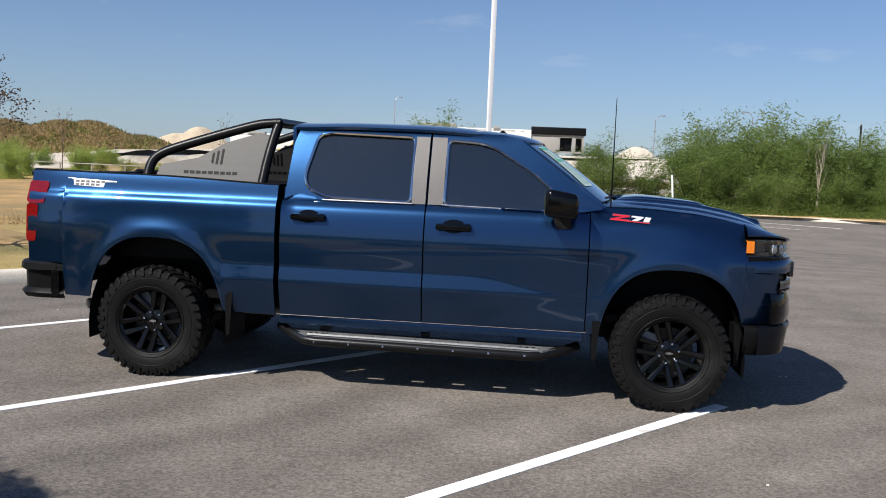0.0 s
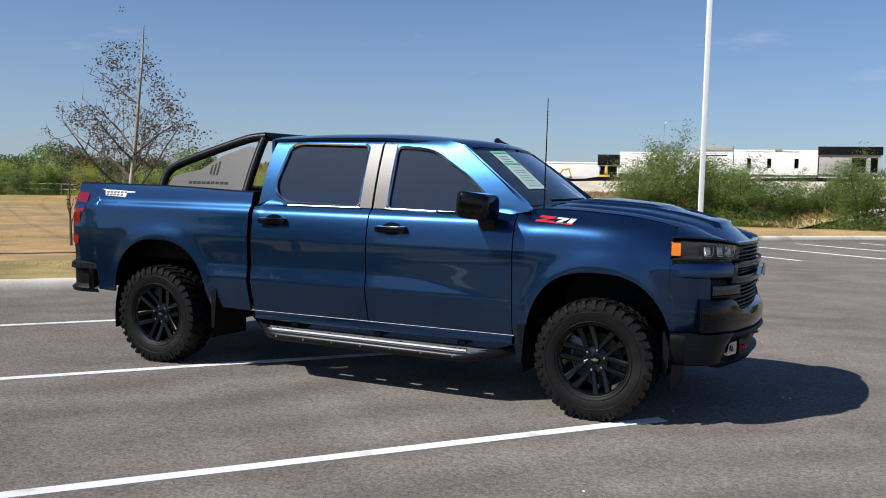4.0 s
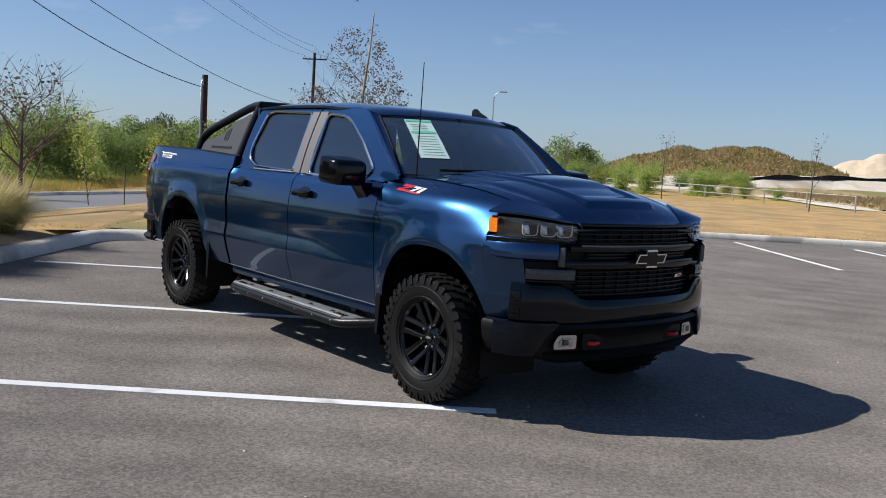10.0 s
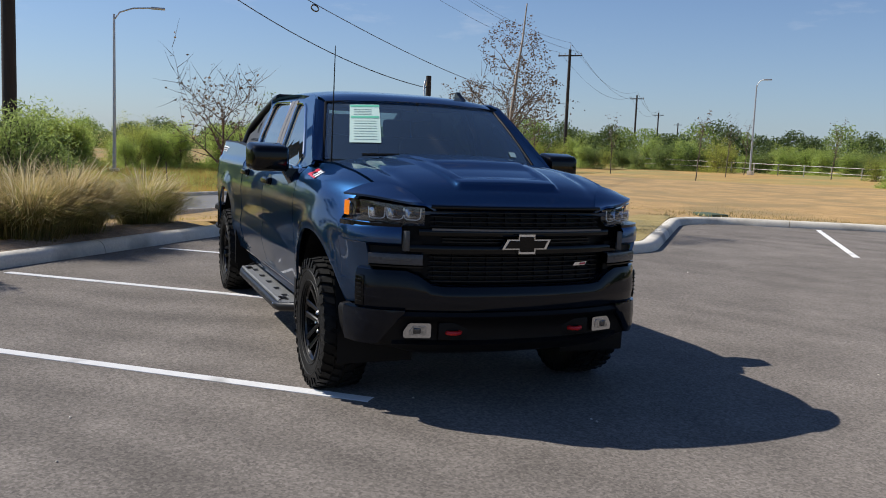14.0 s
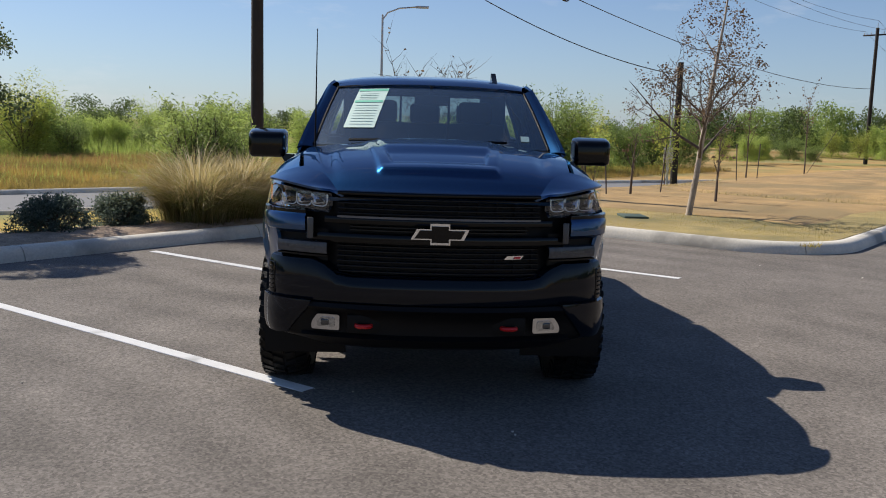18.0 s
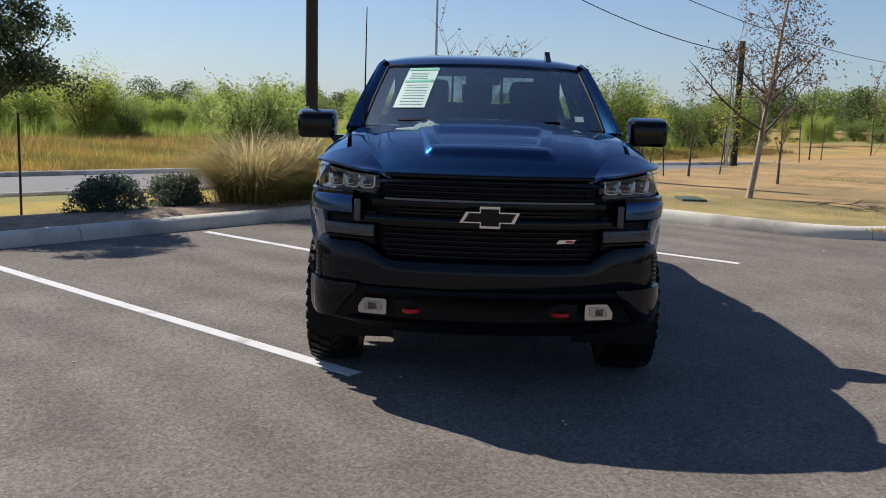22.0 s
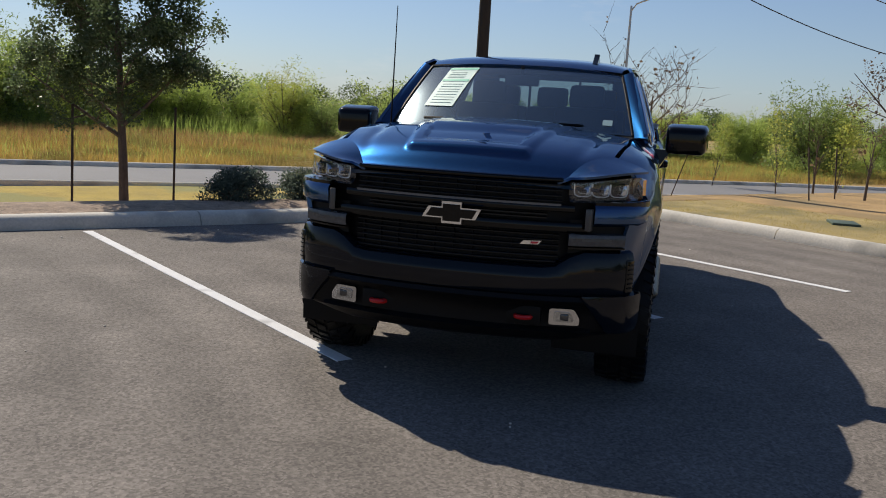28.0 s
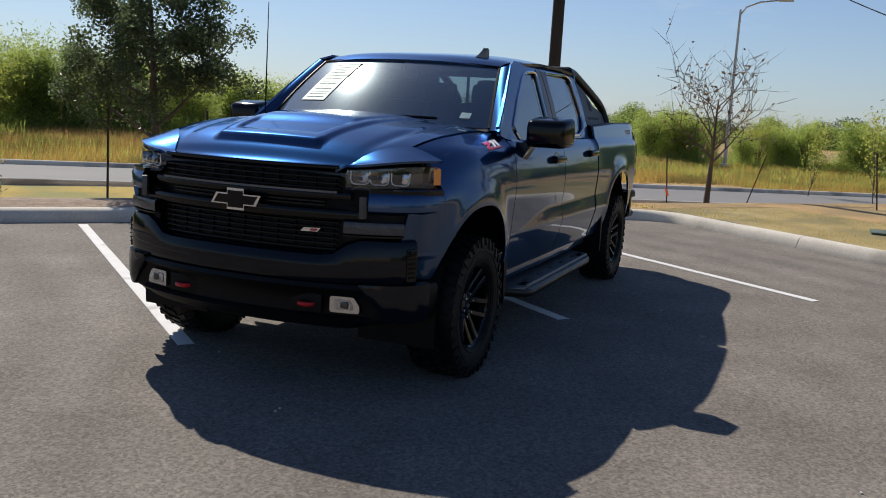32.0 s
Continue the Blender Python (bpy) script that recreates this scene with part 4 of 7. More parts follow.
for sg in (-1, 1):
    def pillar(q, k):
        a = Vector(screen(sg, q))
        b = Vector((1.375 + (0.79 - 1.375) * q, 0, 1.405 + (1.835 - 1.405) * q))
        b.y = sg * (up_y(max(1.34, b.z)) + 0.002)
        p = a.lerp(b, k)
        p += Vector((0.6, sg * 0.6, 0.5)).normalized() * 0.012 * math.sin(math.pi * k)
        return p
    solid(part("windscreen_pillar", sheet(pillar, span(-0.03, 0.985, 14), span(-0.04, 1.04, 6), flip=sg > 0), PAINT, truck), 0.02)
part("windscreen_seal", joined(tube([screen(t, 1.0) for t in span(-1, 1, 16)], 0.012, 6), tube([screen(-1, q) for q in span(0, 1, 8)], 0.01, 6), tube([screen(1, q) for q in span(0, 1, 8)], 0.01, 6)), BLACK_MATTE, truck)
part("cowl", sheet(lambda t, k: (1.50 - 0.20 * t * t + 0.07 * k, 0.80 * t, 1.402 - 0.02 * k), span(-1, 1, 16), span(-0.8, 1, 4)), BLACK_MATTE, truck, "black cowl panel")
for y0, y1 in ((-0.70, -0.05), (0.0, 0.62)):
    part("wiper", joined(tube([Vector(screen(y, 0.03 + 0.02 * abs(y - y0))) + Vector((0.02, 0, 0.02)) for y in span(y0, y1, 8)], 0.009, 5)), BLACK_MATTE, truck, "black wiper blade")

# bonnet
def bonnet_half(x):
    return body_y(x, fender_top(x)) - 0.006


def bonnet(v, t):
    xf = 2.745 - 0.10 * abs(t) ** 2.2
    x0 = 1.565 - 0.25 * t * t
    x = x0 + (xf - x0) * v
    y = t * bonnet_half(min(x, 2.5)) * (1 - 0.02 * v)
    z = hood_line(x + 0.10 * abs(t) ** 2.2 * v) + 0.036 * (1 - (y / 0.62) ** 2) * (1 - 0.6 * step(0.8, 1, v))
    # raised centre: level top, slope, level ledge with a crisp front lip
    yb = 0.45 - 0.165 * v
    rim = 1 - step(yb - 0.012, yb + 0.03, abs(y))
    deep = 1 - step(yb - 0.075, yb - 0.055, abs(y))
    ledge = 0.008 + 0.019 * min(1.0, max(0.0, (v - 0.76) / 0.085))
    top = 0.024 * (1 - step(0.46, 0.6, v))
    z += rim * (max(ledge, 0.014) * (1 - deep) + deep * (top if v < 0.6 else ledge * step(0.72, 0.775, v))) * (1 - step(0.845, 0.868, v)) * step(-0.1, 0.15, v)
    z -= 0.012 * math.exp(-((abs(t) - 0.8) / 0.05) ** 2) * step(0.05, 0.2, v) * (1 - step(0.6, 0.95, v))
    return (x, y, z)


solid(part("bonnet", sheet(bonnet, span(0, 1, 110), span(-1, 1, 120), flip=False, sharp=60), PAINT, truck, "blue bonnet with a raised centre"), 0.02)


# brow between the bonnet's edge and the top of each headlamp
BROW = [(2.345, 0.93), (2.40, 0.915), (2.47, 0.885), (2.54, 0.84), (2.60, 0.785), (2.65, 0.72), (2.69, 0.65), (2.715, 0.575)]
for sg in (-1, 1):
    def brow(u, k):
        v = 0.78 + 0.22 * u
        a = Vector(bonnet(v, sg * (1 - 0.28 * u)))
        i = min(6, int(u * 7))
        f = u * 7 - i
        b = Vector((BROW[i][0] * (1 - f) + BROW[i + 1][0] * f, 0, 0))
        b.y = sg * (BROW[i][1] * (1 - f) + BROW[i + 1][1] * f)
        b.z = 1.198 + 0.035 * step(0.575, 0.9, abs(b.y))
        p = a.lerp(b, k)
        p += Vector((0.5, sg * 0.5, 0.6)) * 0.01 * math.sin(math.pi * k) * (1 - 0.6 * u)
        return p
    solid(part("lamp_brow", sheet(brow, span(0, 1, 21), span(-0.06, 1.0, 7), flip=sg > 0), PAINT, truck), 0.012)


# ---- front end ----
def nose(lift=0.0):
    """Plan of the front, from the middle to the left wheel arch: x, y."""
    pts = [(2.815 - 0.165 * (y / 0.8) ** 2.3, y) for y in span(0, 0.80, 12)]
    return pts + [(2.60, 0.862), (2.535, 0.905), (2.45, 0.935), (2.36, 0.945)]


HALF = nose()
FULL = [(x, -y) for x, y in HALF[:0:-1]] + HALF


def along(plan, i):
    a, b = Vector((*plan[max(i - 1, 0)], 0)), Vector((*plan[min(i + 1, len(plan) - 1)], 0))
    d = (b - a).normalized()
    return Vector((d.y, -d.x, 0))


def swept(plan, prof, sharp=38, flip=False):
    """A moulding along a plan line; prof(x, y) gives (inward, z) points."""
    verts, k = [], 0
    for i, (x, y) in enumerate(plan):
        n = along(plan, i)
        pr = prof(x, y)
        k = len(pr)
        verts += [(x - n.x * d, y - n.y * d, z) for d, z in pr]
    faces = [(i * k + j, (i + 1) * k + j, (i + 1) * k + j + 1, i * k + j + 1) for i in range(len(plan) - 1) for j in range(k - 1)]
    return mesh(verts, [q[::-1] for q in faces] if flip else faces, sharp)


def bumper_top(y):
    return 0.765 + 0.085 * step(0.50, 0.66, abs(y))


BUMPER_GLOSS = mat("navy_black_gloss", (0.003, 0.0048, 0.009), 0.1, var=0.2, spec=0.26)
FACE = [p for p in FULL if p[0] > 2.5]
bumper = part("front_bumper", swept(FACE, lambda x, y: [(0.13, bumper_top(y) - 0.005), (0.05, bumper_top(y) + 0.004), (0.012, bumper_top(y) - 0.012), (0.0, bumper_top(y) - 0.045), (-0.004, 0.70), (0.0, 0.64), (0.012, 0.618), (0.06, 0.61)]), BUMPER_GLOSS, truck, "gloss navy-black front bumper")
valance = part("front_valance", swept(FULL, lambda x, y: [(0.05, 0.62), (0.004, 0.612), (-0.008, 0.59), (-0.004 + 0.05 * (1 - step(0.68, 0.78, abs(y))), 0.555), (0.0 + 0.065 * (1 - step(0.68, 0.78, abs(y))), 0.50), (0.012 + 0.05 * (1 - step(0.68, 0.78, abs(y))), 0.445), (0.03, 0.425), (0.06, 0.385 + 0.025 * step(0.6, 0.82, abs(y))), (0.12, 0.36 + 0.045 * step(0.6, 0.82, abs(y))), (0.35, 0.37 + 0.035 * step(0.6, 0.82, abs(y)))]), BLACK_MATTE, truck, "black textured lower valance")
part("skid_plate", boxes(((2.56, 0, 0.385), (0.3, 0.8, 0.02)), bevel=0.01), BLACK_SATIN, truck)
# dark backing behind the grille
GR = [(x - 0.035, y) for x, y in FULL if abs(y) < 0.9]
part("grille_backing", swept(GR, lambda x, y: [(0.06, 1.185), (0.05, 1.0), (0.05, 0.75)]), BLACK_MATTE, truck)
part("grille_core", boxes(((2.45, 0, 0.9), (0.05, 1.5, 0.55))), BLACK_MATTE, truck)


def bar(name, z, h, depth, inset, lim, material, label="", tilt=0.0):
    pl = [(x - inset, y) for x, y in FULL if abs(y) < lim]
    pr = [(depth, z + h / 2), (0.004, z + h / 2 - 0.002), (0.0, z + h / 2 - 0.008), (0.0 + tilt, z - h / 2 + 0.008), (0.004 + tilt, z - h / 2 + 0.002), (depth, z - h / 2)]
    return part(name, swept(pl, lambda x, y: pr), material, truck, label)


bar("grille_surround", 1.192, 0.022, 0.05, 0.045, 0.60, BLACK_GLOSS)
for z in (1.165, 1.138, 1.110, 1.085):
    bar("grille_bar", z, 0.012, 0.03, 0.055, 0.58, BLACK_SATIN)
bar("grille_bar", 1.052, 0.038, 0.05, 0.03, 0.66, BLACK_GLOSS, "thick black grille bar")
bar("grille_accent", 1.070, 0.005, 0.02, 0.026, 0.58, PILLAR_GREY)
for z in (1.018, 1.0):
    bar("grille_bar", z, 0.009, 0.03, 0.05, 0.5, BLACK_SATIN)
bar("grille_bar", 0.958, 0.05, 0.06, 0.022, 0.70, BLACK_GLOSS, "thick black grille bar")
for z in (0.915, 0.888, 0.861, 0.834, 0.807, 0.78):
    bar("grille_bar", z, 0.012, 0.03, 0.055, 0.58, BLACK_SATIN)
for y in span(-0.5, 0.5, 10):
    xx = 2.815 - 0.165 * (abs(y) / 0.8) ** 2.3
    part("grille_rib", boxes(((xx - 0.08, y, 1.13), (0.012, 0.006, 0.10))), BLACK_MATTE, truck)
    part("grille_rib", boxes(((xx - 0.08, y, 0.85), (0.012, 0.006, 0.16))), BLACK_MATTE, truck)

# plain cross-shaped badge with a bright rim
cross = [(-0.15, -0.032), (-0.048, -0.032), (-0.048, -0.058), (0.055, -0.058), (0.055, -0.032), (0.125, -0.032), (0.152, 0.024), (0.052, 0.024), (0.052, 0.052), (-0.05, 0.052), (-0.05, 0.024), (-0.118, 0.024)]
bx = lambda y: 2.80 - 0.165 * (abs(y) / 0.8) ** 2.3
badge = part("front_badge", joined(prism(cross, lambda y, z: (bx(y) - 0.01, y, 1.0 + z), lambda y, z: (bx(y) + 0.022, y, 1.0 + z))), CHROME, truck, "bright-rimmed black cross badge")
part("badge_face", joined(prism([(y * 0.87 + 0.0, z * 0.78 - 0.001) for y, z in cross], lambda y, z: (bx(y) + 0.0, y, 1.0 + z), lambda y, z: (bx(y) + 0.026, y, 1.0 + z))), BLACK_GLOSS, badge)
gb = part("grille_badge", joined(prism([(0.345, 0.862), (0.435, 0.865), (0.45, 0.884), (0.36, 0.881)], lambda y, z: (bx(y) - 0.05, y, z), lambda y, z: (bx(y) - 0.03, y, z))), CHROME, truck, "small silver and red grille badge")
part("badge_bar", joined(prism([(0.395, 0.867), (0.43, 0.868), (0.438, 0.879), (0.402, 0.878)], lambda y, z: (bx(y) - 0.04, y, z), lambda y, z: (bx(y) - 0.0275, y, z))), RED_DECAL, gb)

FOG_LENS = mat("fog_reflector", (0.3, 0.31, 0.32), 0.15, 0.9, var=0.4, scale=40, coat=0.6)
ACCENT = mat("dark_grey_accent", (0.07, 0.07, 0.072), 0.35, 0.4, var=0.1)
LAMP = [(2.345, 0.93), (2.40, 0.915), (2.47, 0.885), (2.54, 0.84), (2.60, 0.785), (2.65, 0.72), (2.69, 0.65), (2.715, 0.575)]
for sg in (-1, 1):
    order = [(x, sg * y) for x, y in LAMP][::-1]
    fl = sg < 0
    zt = lambda y: 1.184 + 0.028 * step(0.575, 0.9, abs(y))
    zb = lambda y: 1.098 + 0.01 * step(0.7, 0.93, abs(y))
    lamp = part("headlamp", swept(order, lambda x, y: [(0.0 * sg, zt(y) + 0.004), (0.03 * sg, zt(y)), (0.045 * sg, zt(y) - 0.03), (0.045 * sg, zb(y) + 0.02), (0.02 * sg, zb(y)), (0.0, zb(y) - 0.01)], flip=not fl), LAMP_DARK, truck, "narrow headlamp with three bright cells and an amber corner")
    part("lamp_cover", swept(order[:-1], lambda x, y: [(-0.002 * sg, zt(y)), (-0.006 * sg, (zt(y) + zb(y)) / 2), (-0.001 * sg, zb(y))], flip=not fl), LAMP_GLASS, lamp, "clear lamp cover").visible_shadow = False
    corner = [p for p in order if abs(p[1]) > 0.90]
    part("amber_corner", swept(corner, lambda x, y: [(0.03 * sg, zt(y) - 0.004), (0.004 * sg, zt(y) - 0.012), (0.002 * sg, zb(y) + 0.012), (0.03 * sg, zb(y) + 0.004)], flip=not fl), AMBER, lamp, "amber side marker lens")
    for k, (x, y) in enumerate(((2.545, 0.80), (2.61, 0.715), (2.655, 0.63))):
        bm = bmesh.new()
        turn = Matrix.Rotation(radians(-sg * (38 - 8 * k)), 4, "Z") @ Matrix.Rotation(radians(-14), 4, "Y")
        box(bm, (x - 0.012, sg * y, 1.150), (0.04, 0.08, 0.056), 0.014, turn)
        cell = part("lamp_cell", bm, LAMP_CELL, lamp, "bright mirrored projector cell")
        bm = bmesh.new()
        box(bm, (x + 0.006, sg * y, 1.142), (0.02, 0.045, 0.02), 0.006, turn)
        part("projector_eye", bm, BLACK_GLOSS, cell)
        part("cell_rim", joined(tube([(x + 0.012 - 0.5 * q, sg * (y + q), 1.150 + h) for q, h in ((-0.041, 0.03), (-0.041, -0.012), (-0.036, -0.027), (-0.022, -0.034), (0.022, -0.034), (0.036, -0.027), (0.041, -0.012), (0.041, 0.03))], 0.003, 5)), WHITE_LENS, lamp, "bright U-shaped light guide")
    # black bezel below the lamp, body-colour hook, vertical accent
    HK = [(2.37, 0.955), (2.44, 0.945), (2.52, 0.92), (2.585, 0.875), (2.64, 0.815), (2.675, 0.755), (2.70, 0.70)]
    hk = [(x, sg * y) for x, y in HK][::-1]
    part("lamp_bezel", swept([(x - 0.012, y) for x, y in hk] , lambda x, y: [(0.05 * sg, 1.10), (0.0, 1.094), (0.0, 1.05), (0.05 * sg, 1.04)], flip=not fl), BLACK_GLOSS, truck)
    part("cheek", swept(hk, lambda x, y: [(0.06 * sg, 1.085), (0.008 * sg, 1.078), (-0.004 * sg, 1.06), (0.0, 1.0 - 0.01), (0.02 * sg, 0.972), (0.07 * sg, 0.965)], flip=not fl), PAINT, truck, "blue cheek panel under the headlamp")
    bm = bmesh.new()
    box(bm, (2.705, sg * 0.675, 1.005), (0.035, 0.03, 0.11), 0.006, Matrix.Rotation(radians(-sg * 20), 4, "Z"))
    part("vertical_accent", bm, ACCENT, truck, "grey vertical accent")
    # lamp bar low in the corner
    DR = [(2.60, 0.855), (2.645, 0.79), (2.685, 0.72), (2.715, 0.65), (2.735, 0.585)]
    dr = [(x, sg * y) for x, y in DR][::-1]
    part("corner_backing", swept([(x - 0.02, y) for x, y in dr], lambda x, y: [(0.02 * sg, 1.0), (0.02 * sg, 0.83)], flip=not fl), BLACK_MATTE, truck)
    part("running_lamp", swept(dr, lambda x, y: [(0.04 * sg, 0.935), (0.004 * sg, 0.93), (0.0, 0.918), (0.0, 0.885), (0.004 * sg, 0.872), (0.04 * sg, 0.866)], flip=not fl), mat("running_lamp_lens", (0.06, 0.06, 0.063), 0.18, 0.0, var=0.25, scale=20, spec=0.4), truck, "grey running lamp bar")
    part("light_guide", swept([(x + 0.002, y) for x, y in dr[1:-1]], lambda x, y: [(0.02 * sg, 0.909), (0.0, 0.907), (0.0, 0.897), (0.02 * sg, 0.895)], flip=not fl), ACCENT, truck)
    part("running_lamp_rim", swept([(x + 0.003, y) for x, y in dr], lambda x, y: [(0.02 * sg, 0.868), (0.0, 0.866), (0.0, 0.858), (0.02 * sg, 0.856)], flip=not fl), BLACK_GLOSS, truck)
    # gloss corner of the bumper outside the fog lamp panel
    cn = [(x, sg * y) for x, y in HALF if y > 0.6 and x > 2.4]
    drop = lambda y: 0.012 + 0.178 * step(0.66, 0.82, abs(y))
    part("bumper_corner", swept(cn if sg > 0 else cn[::-1], lambda x, y: [(0.03, 0.625), (-0.012, 0.62), (-0.016, 0.62 - 0.35 * drop(y)), (-0.012, 0.62 - 0.8 * drop(y)), (0.0, 0.615 - drop(y)), (0.06, 0.61 - drop(y))]), BUMPER_GLOSS, truck)
    turn = Matrix.Rotation(radians(sg * 56), 4, "Z")
    bm = bmesh.new()
    box(bm, (2.562, sg * 0.881, 0.72), (0.03, 0.06, 0.17), 0.008, turn)
    part("air_slot", bm, BLACK_GLOSS, truck, "black vertical air slot")
    bm = bmesh.new()
    box(bm, (2.582, sg * 0.872, 0.715), (0.012, 0.006, 0.16), 0.002, turn)
    part("slot_trim", bm, CHROME, truck, "thin bright slot edge")
    for k in range(6):
        bm = bmesh.new()
        box(bm, (2.570, sg * 0.893, 0.66 + 0.024 * k), (0.012, 0.04, 0.006), 0.0, turn)
        part("slot_fin", bm, BLACK_MATTE, truck)
    # fog lamp and tow hook
    fx = 2.815 - 0.165 * (0.585 / 0.8) ** 2.3 - 0.05
    pl = [(0.515, 0.462), (0.515, 0.545), (0.635, 0.545), (0.665, 0.5), (0.665, 0.462)]
    fog = part("fog_lamp", joined(prism(rounded(pl, 0.012, 2), lambda y, z: (fx - 0.03 - 0.12 * (y - 0.585), sg * y, z), lambda y, z: (fx + 0.018 - 0.25 * (y - 0.585), sg * y, z))), mat("fog_bezel", (0.42, 0.43, 0.45), 0.14, 1.0, var=0.1), truck, "clear fog lamp in a bright chrome bezel")
    part("fog_lens", joined(prism(rounded([(0.54, 0.478), (0.54, 0.530), (0.615, 0.530), (0.636, 0.5), (0.636, 0.478)], 0.012, 2), lambda y, z: (fx - 0.25 * (y - 0.585), sg * y, z), lambda y, z: (fx + 0.022 - 0.25 * (y - 0.585), sg * y, z))), FOG_LENS, fog)
    part("fog_bulb", boxes(((fx + 0.015, sg * 0.588, 0.503), (0.022, 0.05, 0.036)), bevel=0.008), LAMP_DARK, fog)
    part("hook_recess", boxes(((2.72, sg * 0.385, 0.50), (0.03, 0.18, 0.10)), bevel=0.01), BLACK_MATTE, truck)
    part("tow_hook", joined(tube([(2.73 + 0.03 * math.sin(a), sg * 0.385 - 0.038 * math.cos(a), 0.492) for a in span(0, math.pi, 10)], 0.013, 8)), RED_PAINT, truck, "red tow hook")

# aerial and roof fin
part("aerial", joined(tube([(1.43, -0.775, 1.36), (1.43, -0.773, 1.40), (1.432, -0.765, 2.15)], [0.012, 0.006, 0.0028], 6)), BLACK_MATTE, truck, "thin black whip aerial")
part("roof_fin", joined(prism([(0.72, 0.0), (0.545, 0.0), (0.55, 0.062), (0.575, 0.075), (0.61, 0.05)], lambda x, z: (x, 0.452, 1.878 + z), lambda x, z: (x, 0.488, 1.878 + z))), BLACK_GLOSS, truck, "black shark-fin aerial")

# windscreen papers
def paper(name, y0, y1, q0, q1, lean, material, parent, lift, label=""):
    def f(a, b):
        q = (q0 + (q1 - q0) * b) / 0.907
        hb = 0.795 + (0.668 - 0.795) * q
        y = y0 + (y1 - y0) * a + lean * (b)
        return Vector(screen(y / hb, q)) + Vector((lift, 0, lift * 0.8))
    return part(name, sheet(f, span(0, 1, 4), span(0, 1, 6)), material, parent, label)


stick = paper("windscreen_sticker", -0.602, -0.392, 0.225, 0.845, 0.092, PAPER, truck, 0.004, "pale green printed paper sticker on the glass")
paper("sticker_header", -0.515, -0.305, 0.80, 0.835, 0.005, GREEN_PRINT, stick, 0.006)
paper("sticker_panel", -0.54, -0.345, 0.60, 0.635, 0.005, GREEN_PRINT, stick, 0.006)
for q in (0.75, 0.72, 0.69, 0.66, 0.55, 0.51, 0.47, 0.43, 0.39, 0.35, 0.31, 0.27):
    yl = -0.602 + 0.092 * (q - 0.225) / 0.62
    paper("sticker_text_bar", yl + 0.025, yl + (0.18 if q < 0.6 else 0.15), q, q + 0.012, 0.001, GREY_PRINT, stick, 0.006)
paper("registration_sticker", 0.60, 0.66, 0.10, 0.17, 0.0, PAPER, truck, 0.004, "small pale square sticker on the glass")

# ---- wheels ----
def tyre_mesh():
    prof = [(0.235, -0.115), (0.25, -0.128), (0.30, -0.138), (0.35, -0.140), (0.378, -0.135), (0.392, -0.118), (0.397, -0.09), (0.399, 0.0), (0.397, 0.09), (0.392, 0.118), (0.378, 0.135), (0.35, 0.140), (0.30, 0.138), (0.25, 0.128), (0.235, 0.115)]
    pieces, lugs = [lathe(prof, 72)], []
    for i in range(2):
        a0 = 0.0
        for y0, y1, w, off in ((-0.135, -0.07, 0.115, 0), (-0.062, -0.008, 0.10, 0.08), (0.008, 0.062, 0.10, 0.0), (0.07, 0.135, 0.115, 0.08)):
            lo, hi = 0.388, 0.410
            a = a0 + off
            ext = w * (0.92 if i % 2 else 1.05)
            sk = 0.03 * (1 if y0 > 0 else -1)
            vs = []
            for r, g in ((lo, 1.0), (hi, 0.9)):
                for yy, aa in ((y0, a - ext / 2 - sk), (y1, a - ext / 2 + sk), (y1, a + ext / 2 + sk), (y0, a + ext / 2 - sk)):
                    rr = r - (0.012 if abs(yy) > 0.13 else 0)
                    am = a + (aa - a) * g
                    vs.append((rr * math.cos(am), yy, rr * math.sin(am)))
            lugs.append((i, (vs, [(4, 5, 6, 7), (0, 1, 5, 4), (1, 2, 6, 5), (2, 3, 7, 6), (3, 0, 4, 7)])))
        for sgn in (-1, 1):
            vs = []
            wdt = 0.07 if i % 2 else 0.05
            for r in (0.345 if i % 2 else 0.358, 0.402):
                for aa in (a0 - wdt / 2, a0 + wdt / 2):
                    for yy in (0.128, 0.148 if r < 0.39 else 0.139):
                        vs.append((r * math.cos(aa), sgn * yy, r * math.sin(aa)))
            lugs.append((i, (vs, [(0, 1, 3, 2), (4, 6, 7, 5), (1, 5, 7, 3), (0, 4, 5, 1), (2, 3, 7, 6)])))
    for r in (0.262, 0.325):
        pieces.append(tube([(r * math.cos(a), -0.139 if r > 0.3 else -0.133, r * math.sin(a)) for a in span(0, 2 * math.pi, 48)], 0.003, 4, False))
    return joined(*pieces, sharp=32), [(i, joined(q, sharp=32)) for i, q in lugs]


